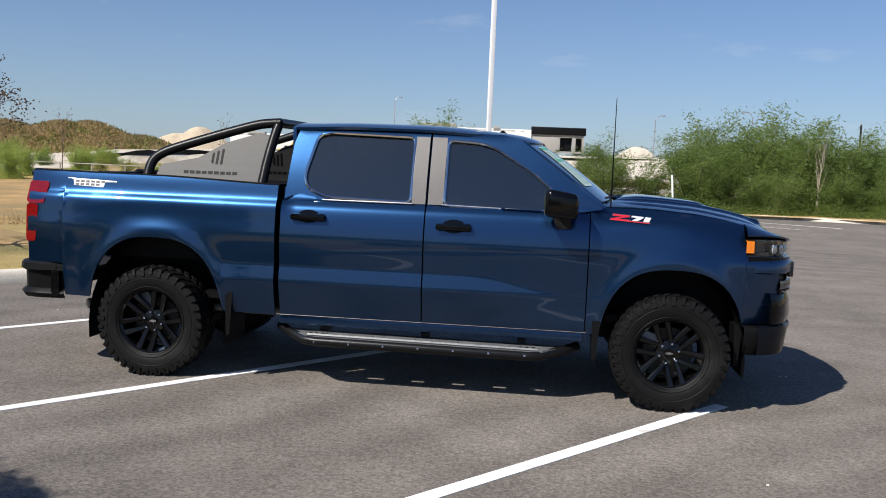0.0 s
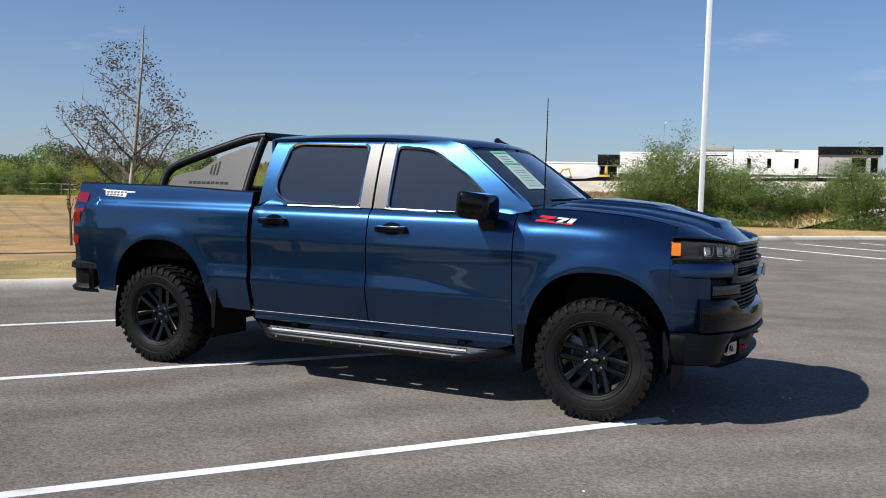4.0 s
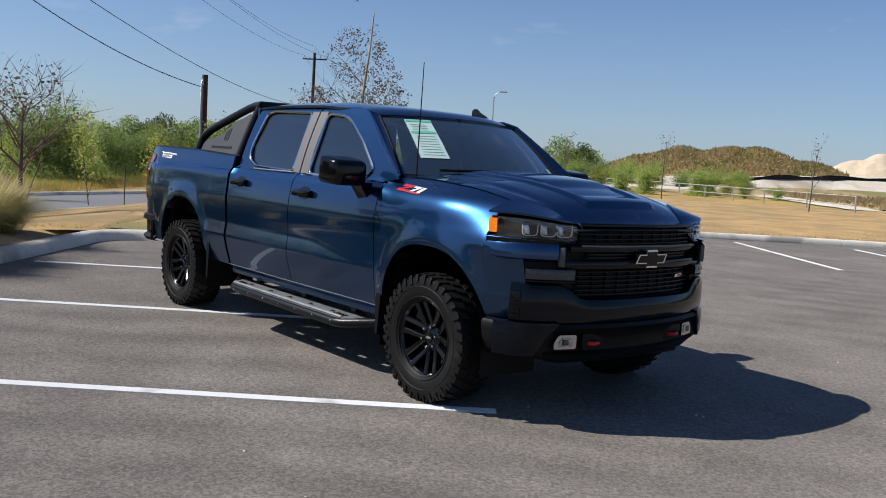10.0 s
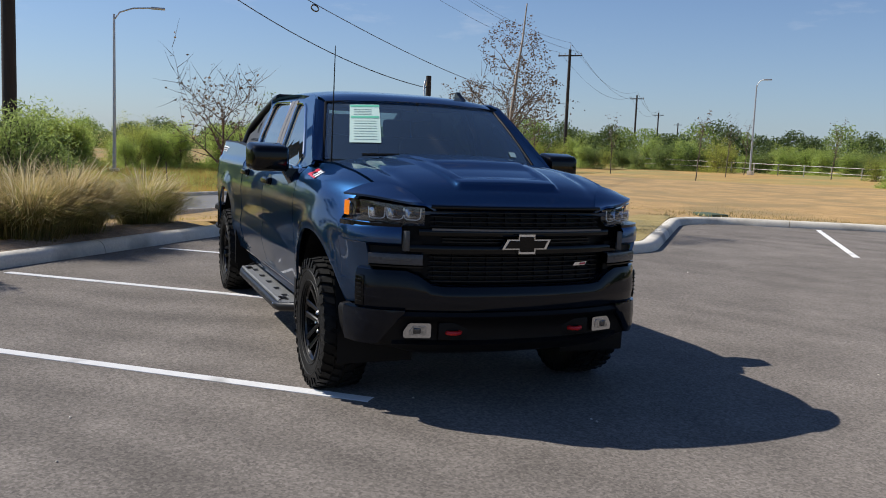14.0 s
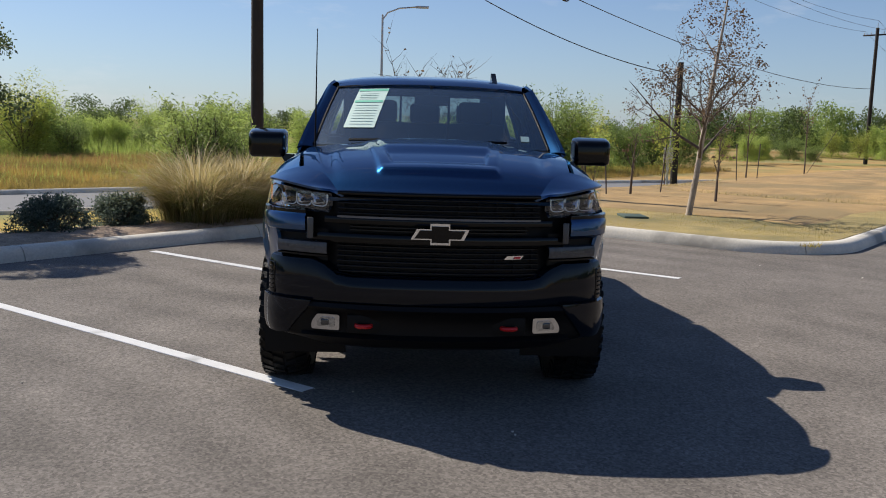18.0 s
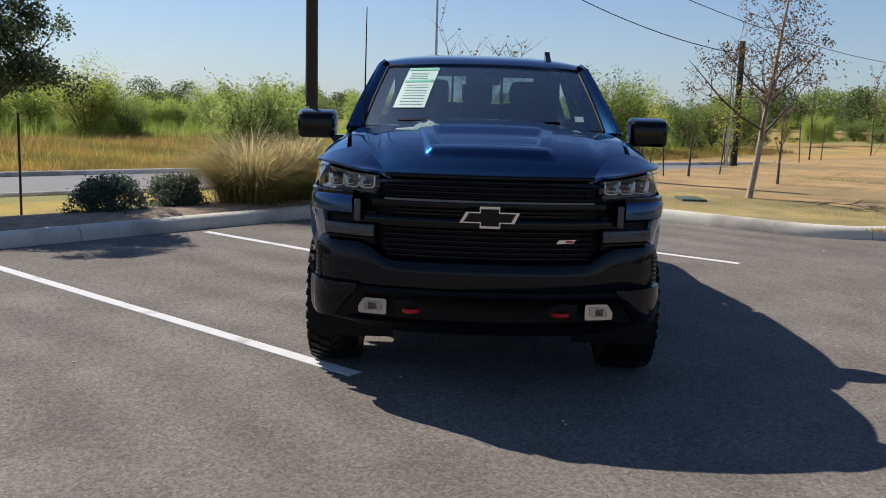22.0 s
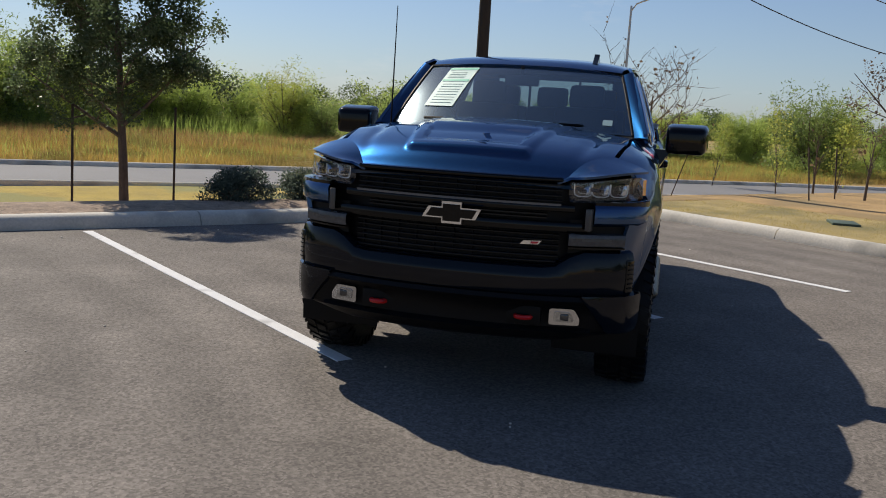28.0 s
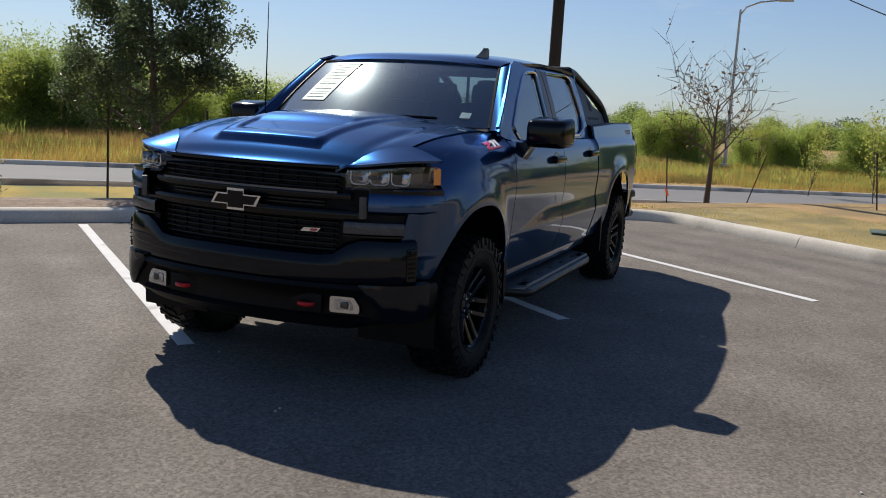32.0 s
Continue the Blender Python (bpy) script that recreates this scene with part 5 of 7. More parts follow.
def spoke_pair(k):
    """Two bars leaving the hub together and splitting to the rim."""
    out = []
    a = 2 * math.pi * k / 6 + 0.12
    for sgn in (-1, 1):
        vs = []
        for r, da, w, yo, dp in ((0.06, 0.52 * sgn, 0.015, -0.056, 0.05), (0.12, 0.31 * sgn, 0.017, -0.074, 0.045), (0.175, 0.225 * sgn, 0.019, -0.09, 0.04), (0.228, 0.185 * sgn, 0.022, -0.108, 0.04)):
            c, s = math.cos(a + da), math.sin(a + da)
            for q, y in ((-w, yo + 0.006), (-w * 0.6, yo), (w * 0.6, yo), (w, yo + 0.006), (w, yo + dp), (-w, yo + dp)):
                vs.append((r * c - q * s, y, r * s + q * c))
        fs = [(i * 6 + j, i * 6 + (j + 1) % 6, (i + 1) * 6 + (j + 1) % 6, (i + 1) * 6 + j) for i in range(3) for j in range(6)] + [(5, 4, 3, 2, 1, 0), tuple(range(18, 24))]
        out.append((vs, fs))
    return out


rim_me = joined(lathe([(0.242, -0.128), (0.246, -0.120), (0.238, -0.110), (0.226, -0.098), (0.22, -0.05), (0.215, 0.1), (0.236, 0.12)], 48), lathe([(0.001, -0.068), (0.04, -0.068), (0.055, -0.060), (0.085, -0.050), (0.09, -0.02)], 24), sharp=30)
rim_me.materials.append(RIM)
spoke_mes = [joined(p, sharp=30) for p in spoke_pair(0)]
for me in spoke_mes:
    me.materials.append(RIM)
tyre_me, lug_mes = tyre_mesh()
for _, me in lug_mes:
    me.materials.append(RUBBER)
tyre_me.materials.append(RUBBER)
cap_me = joined(lathe([(0.001, -0.076), (0.032, -0.074), (0.036, -0.066)], 20))
cap_me.materials.append(BLACK_GLOSS)
disc_me = joined(lathe([(0.06, 0.0), (0.17, 0.0), (0.175, 0.01), (0.17, 0.02), (0.06, 0.02)], 32))
disc_me.materials.append(mat("brake_disc_steel", (0.07, 0.065, 0.06), 0.5, 0.8, var=0.15))
mark_me = joined(prism([(-0.026, -0.006), (-0.008, -0.006), (-0.008, -0.01), (0.01, -0.01), (0.01, -0.006), (0.024, -0.006), (0.026, 0.005), (0.009, 0.005), (0.009, 0.01), (-0.009, 0.01), (-0.009, 0.005), (-0.022, 0.005)], lambda x, z: (x, -0.073, z), lambda x, z: (x, -0.078, z)))
mark_me.materials.append(CHROME)
nut_me = joined(lathe([(0.001, -0.084), (0.008, -0.082), (0.0115, -0.07), (0.0115, -0.05)], 6))
nut_me.materials.append(CHROME)
calip_me = boxes(((0.0, 0.0, 0.0), (0.14, 0.09, 0.09)), bevel=0.02)
calip_me.materials.append(mat("grey_caliper", (0.25, 0.24, 0.23), 0.5, 0.6, var=0.25))
for x in (-WB, WB):
    for sg in (-1, 1):
        m = Matrix.Translation((x, sg * 0.868, HUB)) @ Matrix.Rotation(0 if sg < 0 else math.pi, 4, "Z") @ Matrix.Rotation(0.35 if x > 0 else 0.9, 4, "Y")
        wheel = part("wheel", rim_me, None, truck, "black six-spoke alloy wheel", m)
        part("tyre", tyre_me, None, wheel, "chunky black all-terrain tyre")
        part("wheel_cap", cap_me, None, wheel)
        for k in range(6):
            for me in spoke_mes:
                part("spoke", me, None, wheel, "", Matrix.Rotation(math.pi * k / 3, 4, "Y"))
        for k in range(36):
            for i, me in lug_mes:
                if k % 2 == i:
                    part("tread_block", me, None, wheel, "", Matrix.Rotation(math.pi * k / 18, 4, "Y"))
        part("cap_mark", mark_me, None, wheel, "", Matrix.Rotation(-0.35 if x > 0 else -0.9, 4, "Y"))
        part("brake_disc", disc_me, None, wheel)
        part("brake_caliper", calip_me, None, wheel, "", Matrix.Translation((-0.15, 0.01, 0.04)))
        for k in range(6):
            a = 2 * math.pi * k / 6 + 0.62
            part("wheel_nut", nut_me, None, wheel, "", Matrix.Translation((0.068 * math.cos(a), 0, 0.068 * math.sin(a))))

# ---- rear end, bed and underside ----
part("tailgate", boxes(((-2.845, 0, 1.05), (0.06, 1.62, 0.78)), bevel=0.02), PAINT, truck)
part("bed_floor", boxes(((-1.9, 0, 0.88), (1.88, 1.58, 0.04))), BLACK_MATTE, truck)
part("bed_front_wall", boxes(((-0.97, 0, 1.16), (0.04, 1.7, 0.58))), BLACK_MATTE, truck)
part("tailgate_cap", boxes(((-2.845, 0, 1.452), (0.10, 1.68, 0.035)), bevel=0.01), BLACK_MATTE, truck)
rear = [(-2.56, 0.965), (-2.75, 0.985), (-2.88, 0.955), (-2.96, 0.86), (-3.0, 0.6), (-3.01, 0.0), (-3.0, -0.6), (-2.96, -0.86), (-2.88, -0.955), (-2.75, -0.985), (-2.56, -0.965)]
rb = part("rear_bumper", swept(rear, lambda x, y: [(0.08, 0.79), (0.02, 0.80), (0.0, 0.785), (-0.005, 0.74), (0.03, 0.725), (0.035, 0.60), (0.01, 0.58), (0.0, 0.565), (0.02, 0.53), (0.1, 0.52)], flip=True), BLACK_MATTE, truck, "black rear bumper with corner steps")
for sg in (-1, 1):
    part("corner_step", boxes(((-2.79, sg * 0.91, 0.562), (0.16, 0.10, 0.02)), bevel=0.006), BLACK_SATIN, rb)
    part("bumper_upright", boxes(((-2.63, sg * 0.95, 0.66), (0.07, 0.05, 0.24)), bevel=0.02), BLACK_GLOSS, rb)
part("chassis", boxes(((0, 0.45, 0.52), (5.0, 0.09, 0.16)), ((0, -0.45, 0.52), (5.0, 0.09, 0.16)), ((0, 0, 0.60), (3.4, 1.6, 0.05)), ((-WB, 0, 0.40), (0.13, 1.5, 0.13)), ((-WB, 0, 0.40), (0.28, 0.3, 0.28)), ((WB, 0, 0.40), (0.16, 1.4, 0.09)), ((1.9, 0, 0.62), (0.7, 0.8, 0.35))), BLACK_MATTE, truck)
part("exhaust_pipe", joined(tube([(-0.9, -0.55, 0.47), (-1.2, -0.6, 0.48), (-2.3, -0.66, 0.50), (-2.45, -0.82, 0.48)], 0.04, 10)), STEP_GREY, truck)

# ---- cabin ----
part("cabin_floor", boxes(((0.2, 0, 0.68), (2.1, 1.7, 0.04))), DARK, truck)
bm = bmesh.new()
box(bm, (1.20, 0, 1.28), (0.42, 1.50, 0.22), 0.07)
part("dashboard", bm, DARK, truck, "dark dashboard")
part("instrument_hood", joined(tube([(1.05, 0.38 - 0.17 * math.cos(a), 1.37 + 0.05 * math.sin(a)) for a in span(0, math.pi, 10)], 0.03, 8)), DARK, truck)
part("steering_wheel", joined(tube([(0.86 + 0.05 * math.sin(a), 0.38 + 0.185 * math.cos(a), 1.22 + 0.18 * math.sin(a)) for a in span(0, 2 * math.pi, 28)], 0.016, 8, False), tube([(0.86, 0.20, 1.22), (0.86, 0.56, 1.22)], 0.02, 6), tube([(0.86, 0.38, 1.22), (1.05, 0.38, 1.16)], 0.03, 8)), DARK, truck, "dark steering wheel")
for x, ys in ((0.28, (-0.38, 0.38)), (-0.62, (-0.42, 0.0, 0.42))):
    for y in ys:
        bm = bmesh.new()
        box(bm, (x + 0.22, y, 0.98), (0.5, 0.48 if x > 0 else 0.44, 0.16), 0.05)
        vv = box(bm, (x - 0.08, y, 1.28), (0.16, 0.48 if x > 0 else 0.44, 0.60), 0.06, Matrix.Rotation(radians(-12), 4, "Y"))
        seat = part("seat", bm, SEAT, truck, "dark cloth seat")
        bm = bmesh.new()
        box(bm, (x - 0.16, y, 1.66), (0.09, 0.27, 0.18), 0.045, Matrix.Rotation(radians(-8), 4, "Y"))
        part("headrest", bm, SEAT, seat)
part("rear_view_mirror", boxes(((0.93, 0.0, 1.73), (0.03, 0.24, 0.07)), bevel=0.012), DARK, truck)
part("mirror_stem", joined(tube([(0.93, 0, 1.74), (0.93, 0, 1.83)], 0.012, 6)), DARK, truck)
part("headliner", sheet(lambda x, t: (x, 0.66 * t, 1.83 + 0.03 * (1 - t * t)), span(-0.86, 0.72, 4), span(-1, 1, 6)), mat("grey_headliner", (0.25, 0.24, 0.23), 0.9, var=0.08), truck)
for sg in (-1, 1):
    part("door_card", boxes(((0.2, sg * 0.86, 1.0), (2.0, 0.03, 0.66))), DARK, truck)


# ---- plants ----
def leaf_mat(name, a, b, rough=0.6, glow=1.0, patch=None):
    """Leaf colours that vary from clump to clump, a little light passing through."""
    m = bpy.data.materials.new(name)
    m.use_nodes = True
    n, link = m.node_tree.nodes, m.node_tree.links.new
    p = n["Principled BSDF"]
    p.inputs["Roughness"].default_value, p.inputs["Specular IOR Level"].default_value = rough, 0.3
    g, mix = n.new("ShaderNodeNewGeometry"), n.new("ShaderNodeMix")
    oi = n.new("ShaderNodeObjectInfo")
    av = n.new("ShaderNodeMath")
    av.operation = "MULTIPLY_ADD"
    av.inputs[1].default_value = 0.7
    mul = n.new("ShaderNodeMath")
    mul.operation = "MULTIPLY"
    mul.inputs[1].default_value = 0.3
    link(oi.outputs["Random"], mul.inputs[0])
    link(g.outputs["Random Per Island"], av.inputs[0]), link(mul.outputs[0], av.inputs[2])
    mix.data_type = "RGBA"
    mix.inputs[6].default_value, mix.inputs[7].default_value = (*a, 1), (*b, 1)
    link(av.outputs[0], mix.inputs[0]), link(mix.outputs[2], p.inputs["Base Color"])
    colour = mix.outputs[2]
    if patch:
        spot, edge_r, mp = n.new("ShaderNodeTexNoise"), n.new("ShaderNodeMapRange"), n.new("ShaderNodeMix")
        spot.inputs["Scale"].default_value, spot.inputs["Detail"].default_value = 0.45, 4.0
        edge_r.inputs[1].default_value, edge_r.inputs[2].default_value = 0.46, 0.6
        mp.data_type = "RGBA"
        mp.inputs[7].default_value = (*patch, 1)
        link(g.outputs["Position"], spot.inputs["Vector"]), link(spot.outputs["Fac"], edge_r.inputs[0])
        link(edge_r.outputs[0], mp.inputs[0]), link(colour, mp.inputs[6]), link(mp.outputs[2], p.inputs["Base Color"])
        colour = mp.outputs[2]
    tr, ms, through_leaf = n.new("ShaderNodeBsdfTranslucent"), n.new("ShaderNodeMixShader"), n.new("ShaderNodeHueSaturation")
    ms.inputs[0].default_value = 0.58
    through_leaf.inputs["Value"].default_value = glow
    link(colour, through_leaf.inputs["Color"])
    link(through_leaf.outputs[0], tr.inputs[0]), link(p.outputs[0], ms.inputs[1]), link(tr.outputs[0], ms.inputs[2]), link(ms.outputs[0], n["Material Output"].inputs[0])
    return m


BARK = mat("grey_brown_bark", (0.10, 0.075, 0.058), 0.9, var=0.35, scale=9, fine=50, bump=0.6, bscale=40, stretch=(1, 1, 0.3))
PALE_BARK = mat("pale_bark", (0.34, 0.28, 0.22), 0.9, var=0.3, scale=8, bump=0.5, bscale=40, stretch=(1, 1, 0.3))
OAK_LEAF = leaf_mat("oak_leaf", (0.035, 0.058, 0.024), (0.105, 0.14, 0.068), 0.42, glow=1.3)
DRY_LEAF = leaf_mat("dead_leaf", (0.09, 0.06, 0.04), (0.21, 0.145, 0.085))
BUSH_LEAF = leaf_mat("feathery_bush_leaf", (0.18, 0.24, 0.05), (0.36, 0.43, 0.12), glow=1.5)
THICKET_LEAF = leaf_mat("thicket_leaf", (0.10, 0.155, 0.035), (0.24, 0.30, 0.09), glow=1.5)
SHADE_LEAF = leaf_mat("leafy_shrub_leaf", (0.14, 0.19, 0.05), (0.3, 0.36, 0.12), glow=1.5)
DARK_LEAF = leaf_mat("dark_bush_leaf", (0.08, 0.125, 0.032), (0.19, 0.24, 0.075), glow=1.5)
FAR_LEAF = leaf_mat("far_wood_leaf", (0.045, 0.075, 0.022), (0.11, 0.15, 0.05))
YELLOW_LEAF = leaf_mat("yellow_green_leaf", (0.18, 0.22, 0.04), (0.33, 0.34, 0.08), glow=1.5)
SHRUB_LEAF = leaf_mat("grey_green_shrub_leaf", (0.06, 0.085, 0.065), (0.2, 0.245, 0.19))
BLADE = leaf_mat("dry_grass_blade", (0.24, 0.19, 0.085), (0.52, 0.41, 0.2), 0.8, glow=1.35)
BLADE_GREEN = leaf_mat("green_grass_blade", (0.14, 0.15, 0.045), (0.33, 0.31, 0.11), 0.8, glow=1.35)


def branches(rnd, height, radius, lean=0.1, levels=3, first=0.35, spread=0.75, kids=(7, 4, 3), up=0.35, wob=0.12, decay=0.62, tilt=(0, 0), least=0.003):
    """Tapered limbs of a tree: tubes and the twig points that may bear leaves."""
    tubes, twigs, parents = [], [], []

    def limb(p, d, length, r, level, parent):
        n = 6 if level == 0 else 4
        pts, rad = [p.copy()], [r]
        q, dd = p.copy(), d.copy()
        for i in range(n):
            wb = wob * (0.35 if level == 0 else 1.0)
            dd = (dd + Vector((rnd.uniform(-wb, wb), rnd.uniform(-wb, wb), rnd.uniform(-wb, wb) + (up * 0.12 if level else 0)))).normalized()
            q = q + dd * length / n
            pts.append(q.copy())
            rad.append(r * (1 - (i + 1) / n * (0.82 if level < levels else 0.9)))
        own = len(tubes)
        parents.append(parent)
        tubes.append(tube(pts, rad, 7 if level == 0 else (5 if level == 1 else 3), level == 0))
        if level >= levels - 1:
            for i in range(1, len(pts)):
                twigs.append((pts[i], dd))
        if level >= levels:
            return
        for k in range(kids[level]):
            t = (first + (0.98 - first) * (k + rnd.random() * 0.6) / kids[level]) if level == 0 else 0.25 + 0.75 * (k + rnd.random()) / kids[level]
            i = min(n - 1, int(t * n))
            base = pts[i].lerp(pts[i + 1], t * n - i)
            a = 2.4 * k + rnd.uniform(-0.5, 0.5)
            side = Vector((math.cos(a), math.sin(a), 0)) if level == 0 else (d.orthogonal().normalized() @ Matrix.Rotation(a, 3, d)).normalized()
            nd = (d * (1 - spread * 0.55) + side * spread + Vector((0, 0, up))).normalized()
            limb(base, nd, length * decay * (1 - 0.35 * t if level == 0 else 1) * rnd.uniform(0.75, 1.15), max(least, rad[i] * 0.55), level + 1, own)

    limb(Vector((0, 0, -0.05)), Vector((tilt[0] + rnd.uniform(-lean, lean), tilt[1] + rnd.uniform(-lean, lean), 1)).normalized(), height, radius, 0, -1)
    return tubes, twigs, parents


def leaves(rnd, twigs, count, size, scatter, droop=0.2, long=1.6, keep=None, single=False):
    """Small folded leaves in bunches round twig points."""
    verts, faces = [], []
    for _ in range(count):
        p, d = rnd.choice(twigs)
        c = p + Vector((rnd.gauss(0, scatter), rnd.gauss(0, scatter), rnd.gauss(0, scatter * 0.8)))
        if keep and not keep(c):
            continue
        a = Vector((rnd.gauss(0, 1), rnd.gauss(0, 1), rnd.gauss(-droop, 0.7))).normalized()
        b = a.cross(Vector((rnd.gauss(0, 1), rnd.gauss(0, 1), rnd.gauss(0, 1)))).normalized()
        n = a.cross(b)
        s = size * rnd.uniform(0.6, 1.3)
        k = len(verts)
        if single:
            verts += [c - b * s * 0.45, c + b * s * 0.45, c + a * s * long]
            faces.append((k, k + 1, k + 2))
            continue
        verts += [c, c + a * s * long * 0.5 + b * s * 0.5 + n * s * 0.15, c + a * s * long, c + a * s * long * 0.5 - b * s * 0.5 + n * s * 0.15]
        faces += [(k, k + 1, k + 2), (k, k + 2, k + 3)]
    return mesh(verts, faces, 0)


def make_tree(name, label, category, seed, place, height, radius, leaf_count, leaf, material, bark=BARK, scatter=0.1, group="", keep=None, limb_bark=None, clump=None, **kw):
    rnd = random.Random(seed)
    tubes, twigs, parents = branches(rnd, height, radius, **kw)
    if keep:
        kept = {0}
        for i in range(1, len(tubes)):
            if parents[i] in kept and keep(Vector(tubes[i][0][-1])):
                kept.add(i)
        tubes = [tubes[i] for i in sorted(kept)]
        twigs = [q for q in twigs if keep(q[0])]
    root = thing(name, label, category, Matrix.Translation(place), group)
    stem = part("trunk", joined(*tubes, sharp=60), bark, root)
    if limb_bark:
        stem.data.materials.append(limb_bark)
        for poly in stem.data.polygons:
            poly.material_index = int(poly.index >= len(tubes[0][1]))
    if clump:
        twigs = [q for q in twigs if noise.noise(q[0] * clump) > -0.02] or twigs
    if leaf_count:
        part("crown", leaves(rnd, twigs, leaf_count, leaf, scatter, keep=keep), material, root)
    return root


def at_lot(s, w, dz=0.0):
    return lot(s, w, rise(s, w) + dz)


def crown_shape(lean, *prof, seed=0.0):
    """Keeps a crown within a height-to-radius outline, uneven all round."""
    line = spl(*prof)

    def inside(p):
        z = p.z
        if z < prof[0][0] or z > prof[-1][0]:
            return False
        x, y = p.x - lean[0] * z, p.y - lean[1] * z
        a = math.atan2(y, x)
        return math.hypot(x, y) < line(z) * (1 + 0.38 * noise.noise((math.cos(a) * 1.6 + seed, math.sin(a) * 1.6, z * 1.3)))
    return inside


make_tree("oak_tree", "young live oak with dark small leaves in the mulch bed", "tree", 11, (-4.42, -6.67, -0.2), 4.3, 0.075, 42000, 0.034, OAK_LEAF, scatter=0.085, clump=2.2, keep=crown_shape((0, 0), (0.85, 0.8), (1.3, 1.3), (1.9, 1.5), (2.6, 1.4), (3.3, 1.05), (4.0, 0.6), (4.5, 0.15), seed=3.0), lean=0.02, levels=3, first=0.25, spread=0.95, kids=(28, 7, 4), up=0.12, decay=0.4)
make_tree("sparse_tree", "thin pale-barked conical tree with sparse brown leaves on the kerb island", "tree", 5, (-8.0, 4.85, 0.15), 4.15, 0.06, 4000, 0.028, DRY_LEAF, PALE_BARK, scatter=0.05, least=0.0065, limb_bark=BARK, clump=1.6, keep=crown_shape((-0.1, 0.11), (0.95, 0.75), (1.4, 1.3), (2.1, 1.5), (2.5, 1.25), (3.1, 0.75), (3.7, 0.42), (4.4, 0.16), seed=8.0), lean=0.0, levels=3, first=0.24, spread=0.95, kids=(30, 8, 5), up=0.22, decay=0.45, tilt=(-0.1, 0.11), wob=0.16)
make_tree("bare_tree", "nearly leafless tree with a few dry leaves beside the road", "tree", 21, (-13.62, 0.53, -0.36), 2.5, 0.075, 260, 0.055, DRY_LEAF, BARK, scatter=0.05, least=0.008, lean=0.03, levels=3, first=0.4, spread=0.9, kids=(12, 5, 3), up=0.34, decay=0.68)

# stakes round the young trees
POST = mat("rusty_steel_post", (0.06, 0.045, 0.04), 0.7, 0.3, var=0.4, scale=20)


def stake(x, y, z, h, lean=(0, 0), label="thin dark steel tree stake"):
    ob = part("tree_stake", joined(prism([(-0.018, -0.004), (0.018, -0.004), (0.018, 0.004), (0.005, 0.006), (0.004, 0.022), (-0.004, 0.022), (-0.005, 0.006), (-0.018, 0.004)], lambda a, b: (x + a, y + b, z - 0.1), lambda a, b: (x + a + lean[0], y + b + lean[1], z + h)), sharp=0), POST)
    return tagged(ob, label, "stake", "tree stakes")


for x, y, z, h, ln in ((-3.83, -7.12, -0.2, 1.5, (0.0, 0.02)), (-4.93, -6.17, -0.2, 1.5, (0.0, 0.02)), (-14.9, -0.5, -0.42, 1.3, (0.1, -0.1)), (-16.1, 1.13, -0.42, 1.35, (0.2, 0.42)), (-12.3, 4.4, -0.1, 1.3, (0.0, -0.1)), (-11.5, 3.8, 0.0, 1.2, (0.05, -0.15)), (-20.5, 10.46, -0.2, 1.5, (0.05, -0.1)), (-22.5, 11.9, -0.2, 1.5, (0, 0.05)), (-13.4, 5.9, 0.0, 1.3, (0, 0.1)), (-20.5, 5.2, -0.45, 1.3, (0, 0)), (-38.6, 21.1, -0.2, 2.2, (0.5, 1.2))):
    stake(x, y, z, h, ln)
tagged(part("ribbon_flag", joined(tube([(-14.85, -0.55, 0.02), (-14.8, -0.52, -0.05), (-14.86, -0.49, -0.15)], 0.03, 4)), mat("orange_flag", (0.7, 0.12, 0.05), 0.7)), "small orange ribbon tied to a stake", "ribbon")

# saplings
for i, (x, y, z, h, lv, mt) in enumerate(((-12.6, 5.0, 0.0, 1.6, 20, DRY_LEAF), (-14.6, 4.3, -0.2, 1.7, 10, DRY_LEAF), (-11.0, 6.4, 0.05, 1.5, 25, DRY_LEAF), (-46.8, 43.4, 0.1, 3.6, 120, DRY_LEAF), (-39.1, 44.2, 0.12, 3.6, 150, DRY_LEAF), (-33.0, 28.5, 0.05, 3.4, 160, DRY_LEAF), (-41.0, 37.0, 0.1, 3.8, 60, DRY_LEAF), (-27.5, 13.5, -0.2, 3.2, 90, DRY_LEAF), (-30, 17.0, -0.1, 3.4, 110, DRY_LEAF), (-24.0, 36.0, 0.12, 3.4, 90, DRY_LEAF), (-16.0, 37.0, 0.12, 3.2, 60, DRY_LEAF), (-44.0, 30.0, -0.1, 3.6, 120, DRY_LEAF))):
    make_tree("sapling", "thin young tree with few dry leaves in the mown grass", "tree", 100 + i, (x, y, z), h, 0.035, lv, 0.06, mt, scatter=0.08, group="saplings", lean=0.05, levels=2, first=0.35, spread=0.6, kids=(9, 4), up=0.5, decay=0.36)
make_tree("bare_sapling", "pale leafless sapling before the green thicket", "tree", 140, (12.9, 34.9, 0.1), 3.3, 0.05, 0, 0.05, None, PALE_BARK, lean=0.02, levels=3, first=0.3, spread=0.45, kids=(12, 4, 2), up=0.7, decay=0.42)
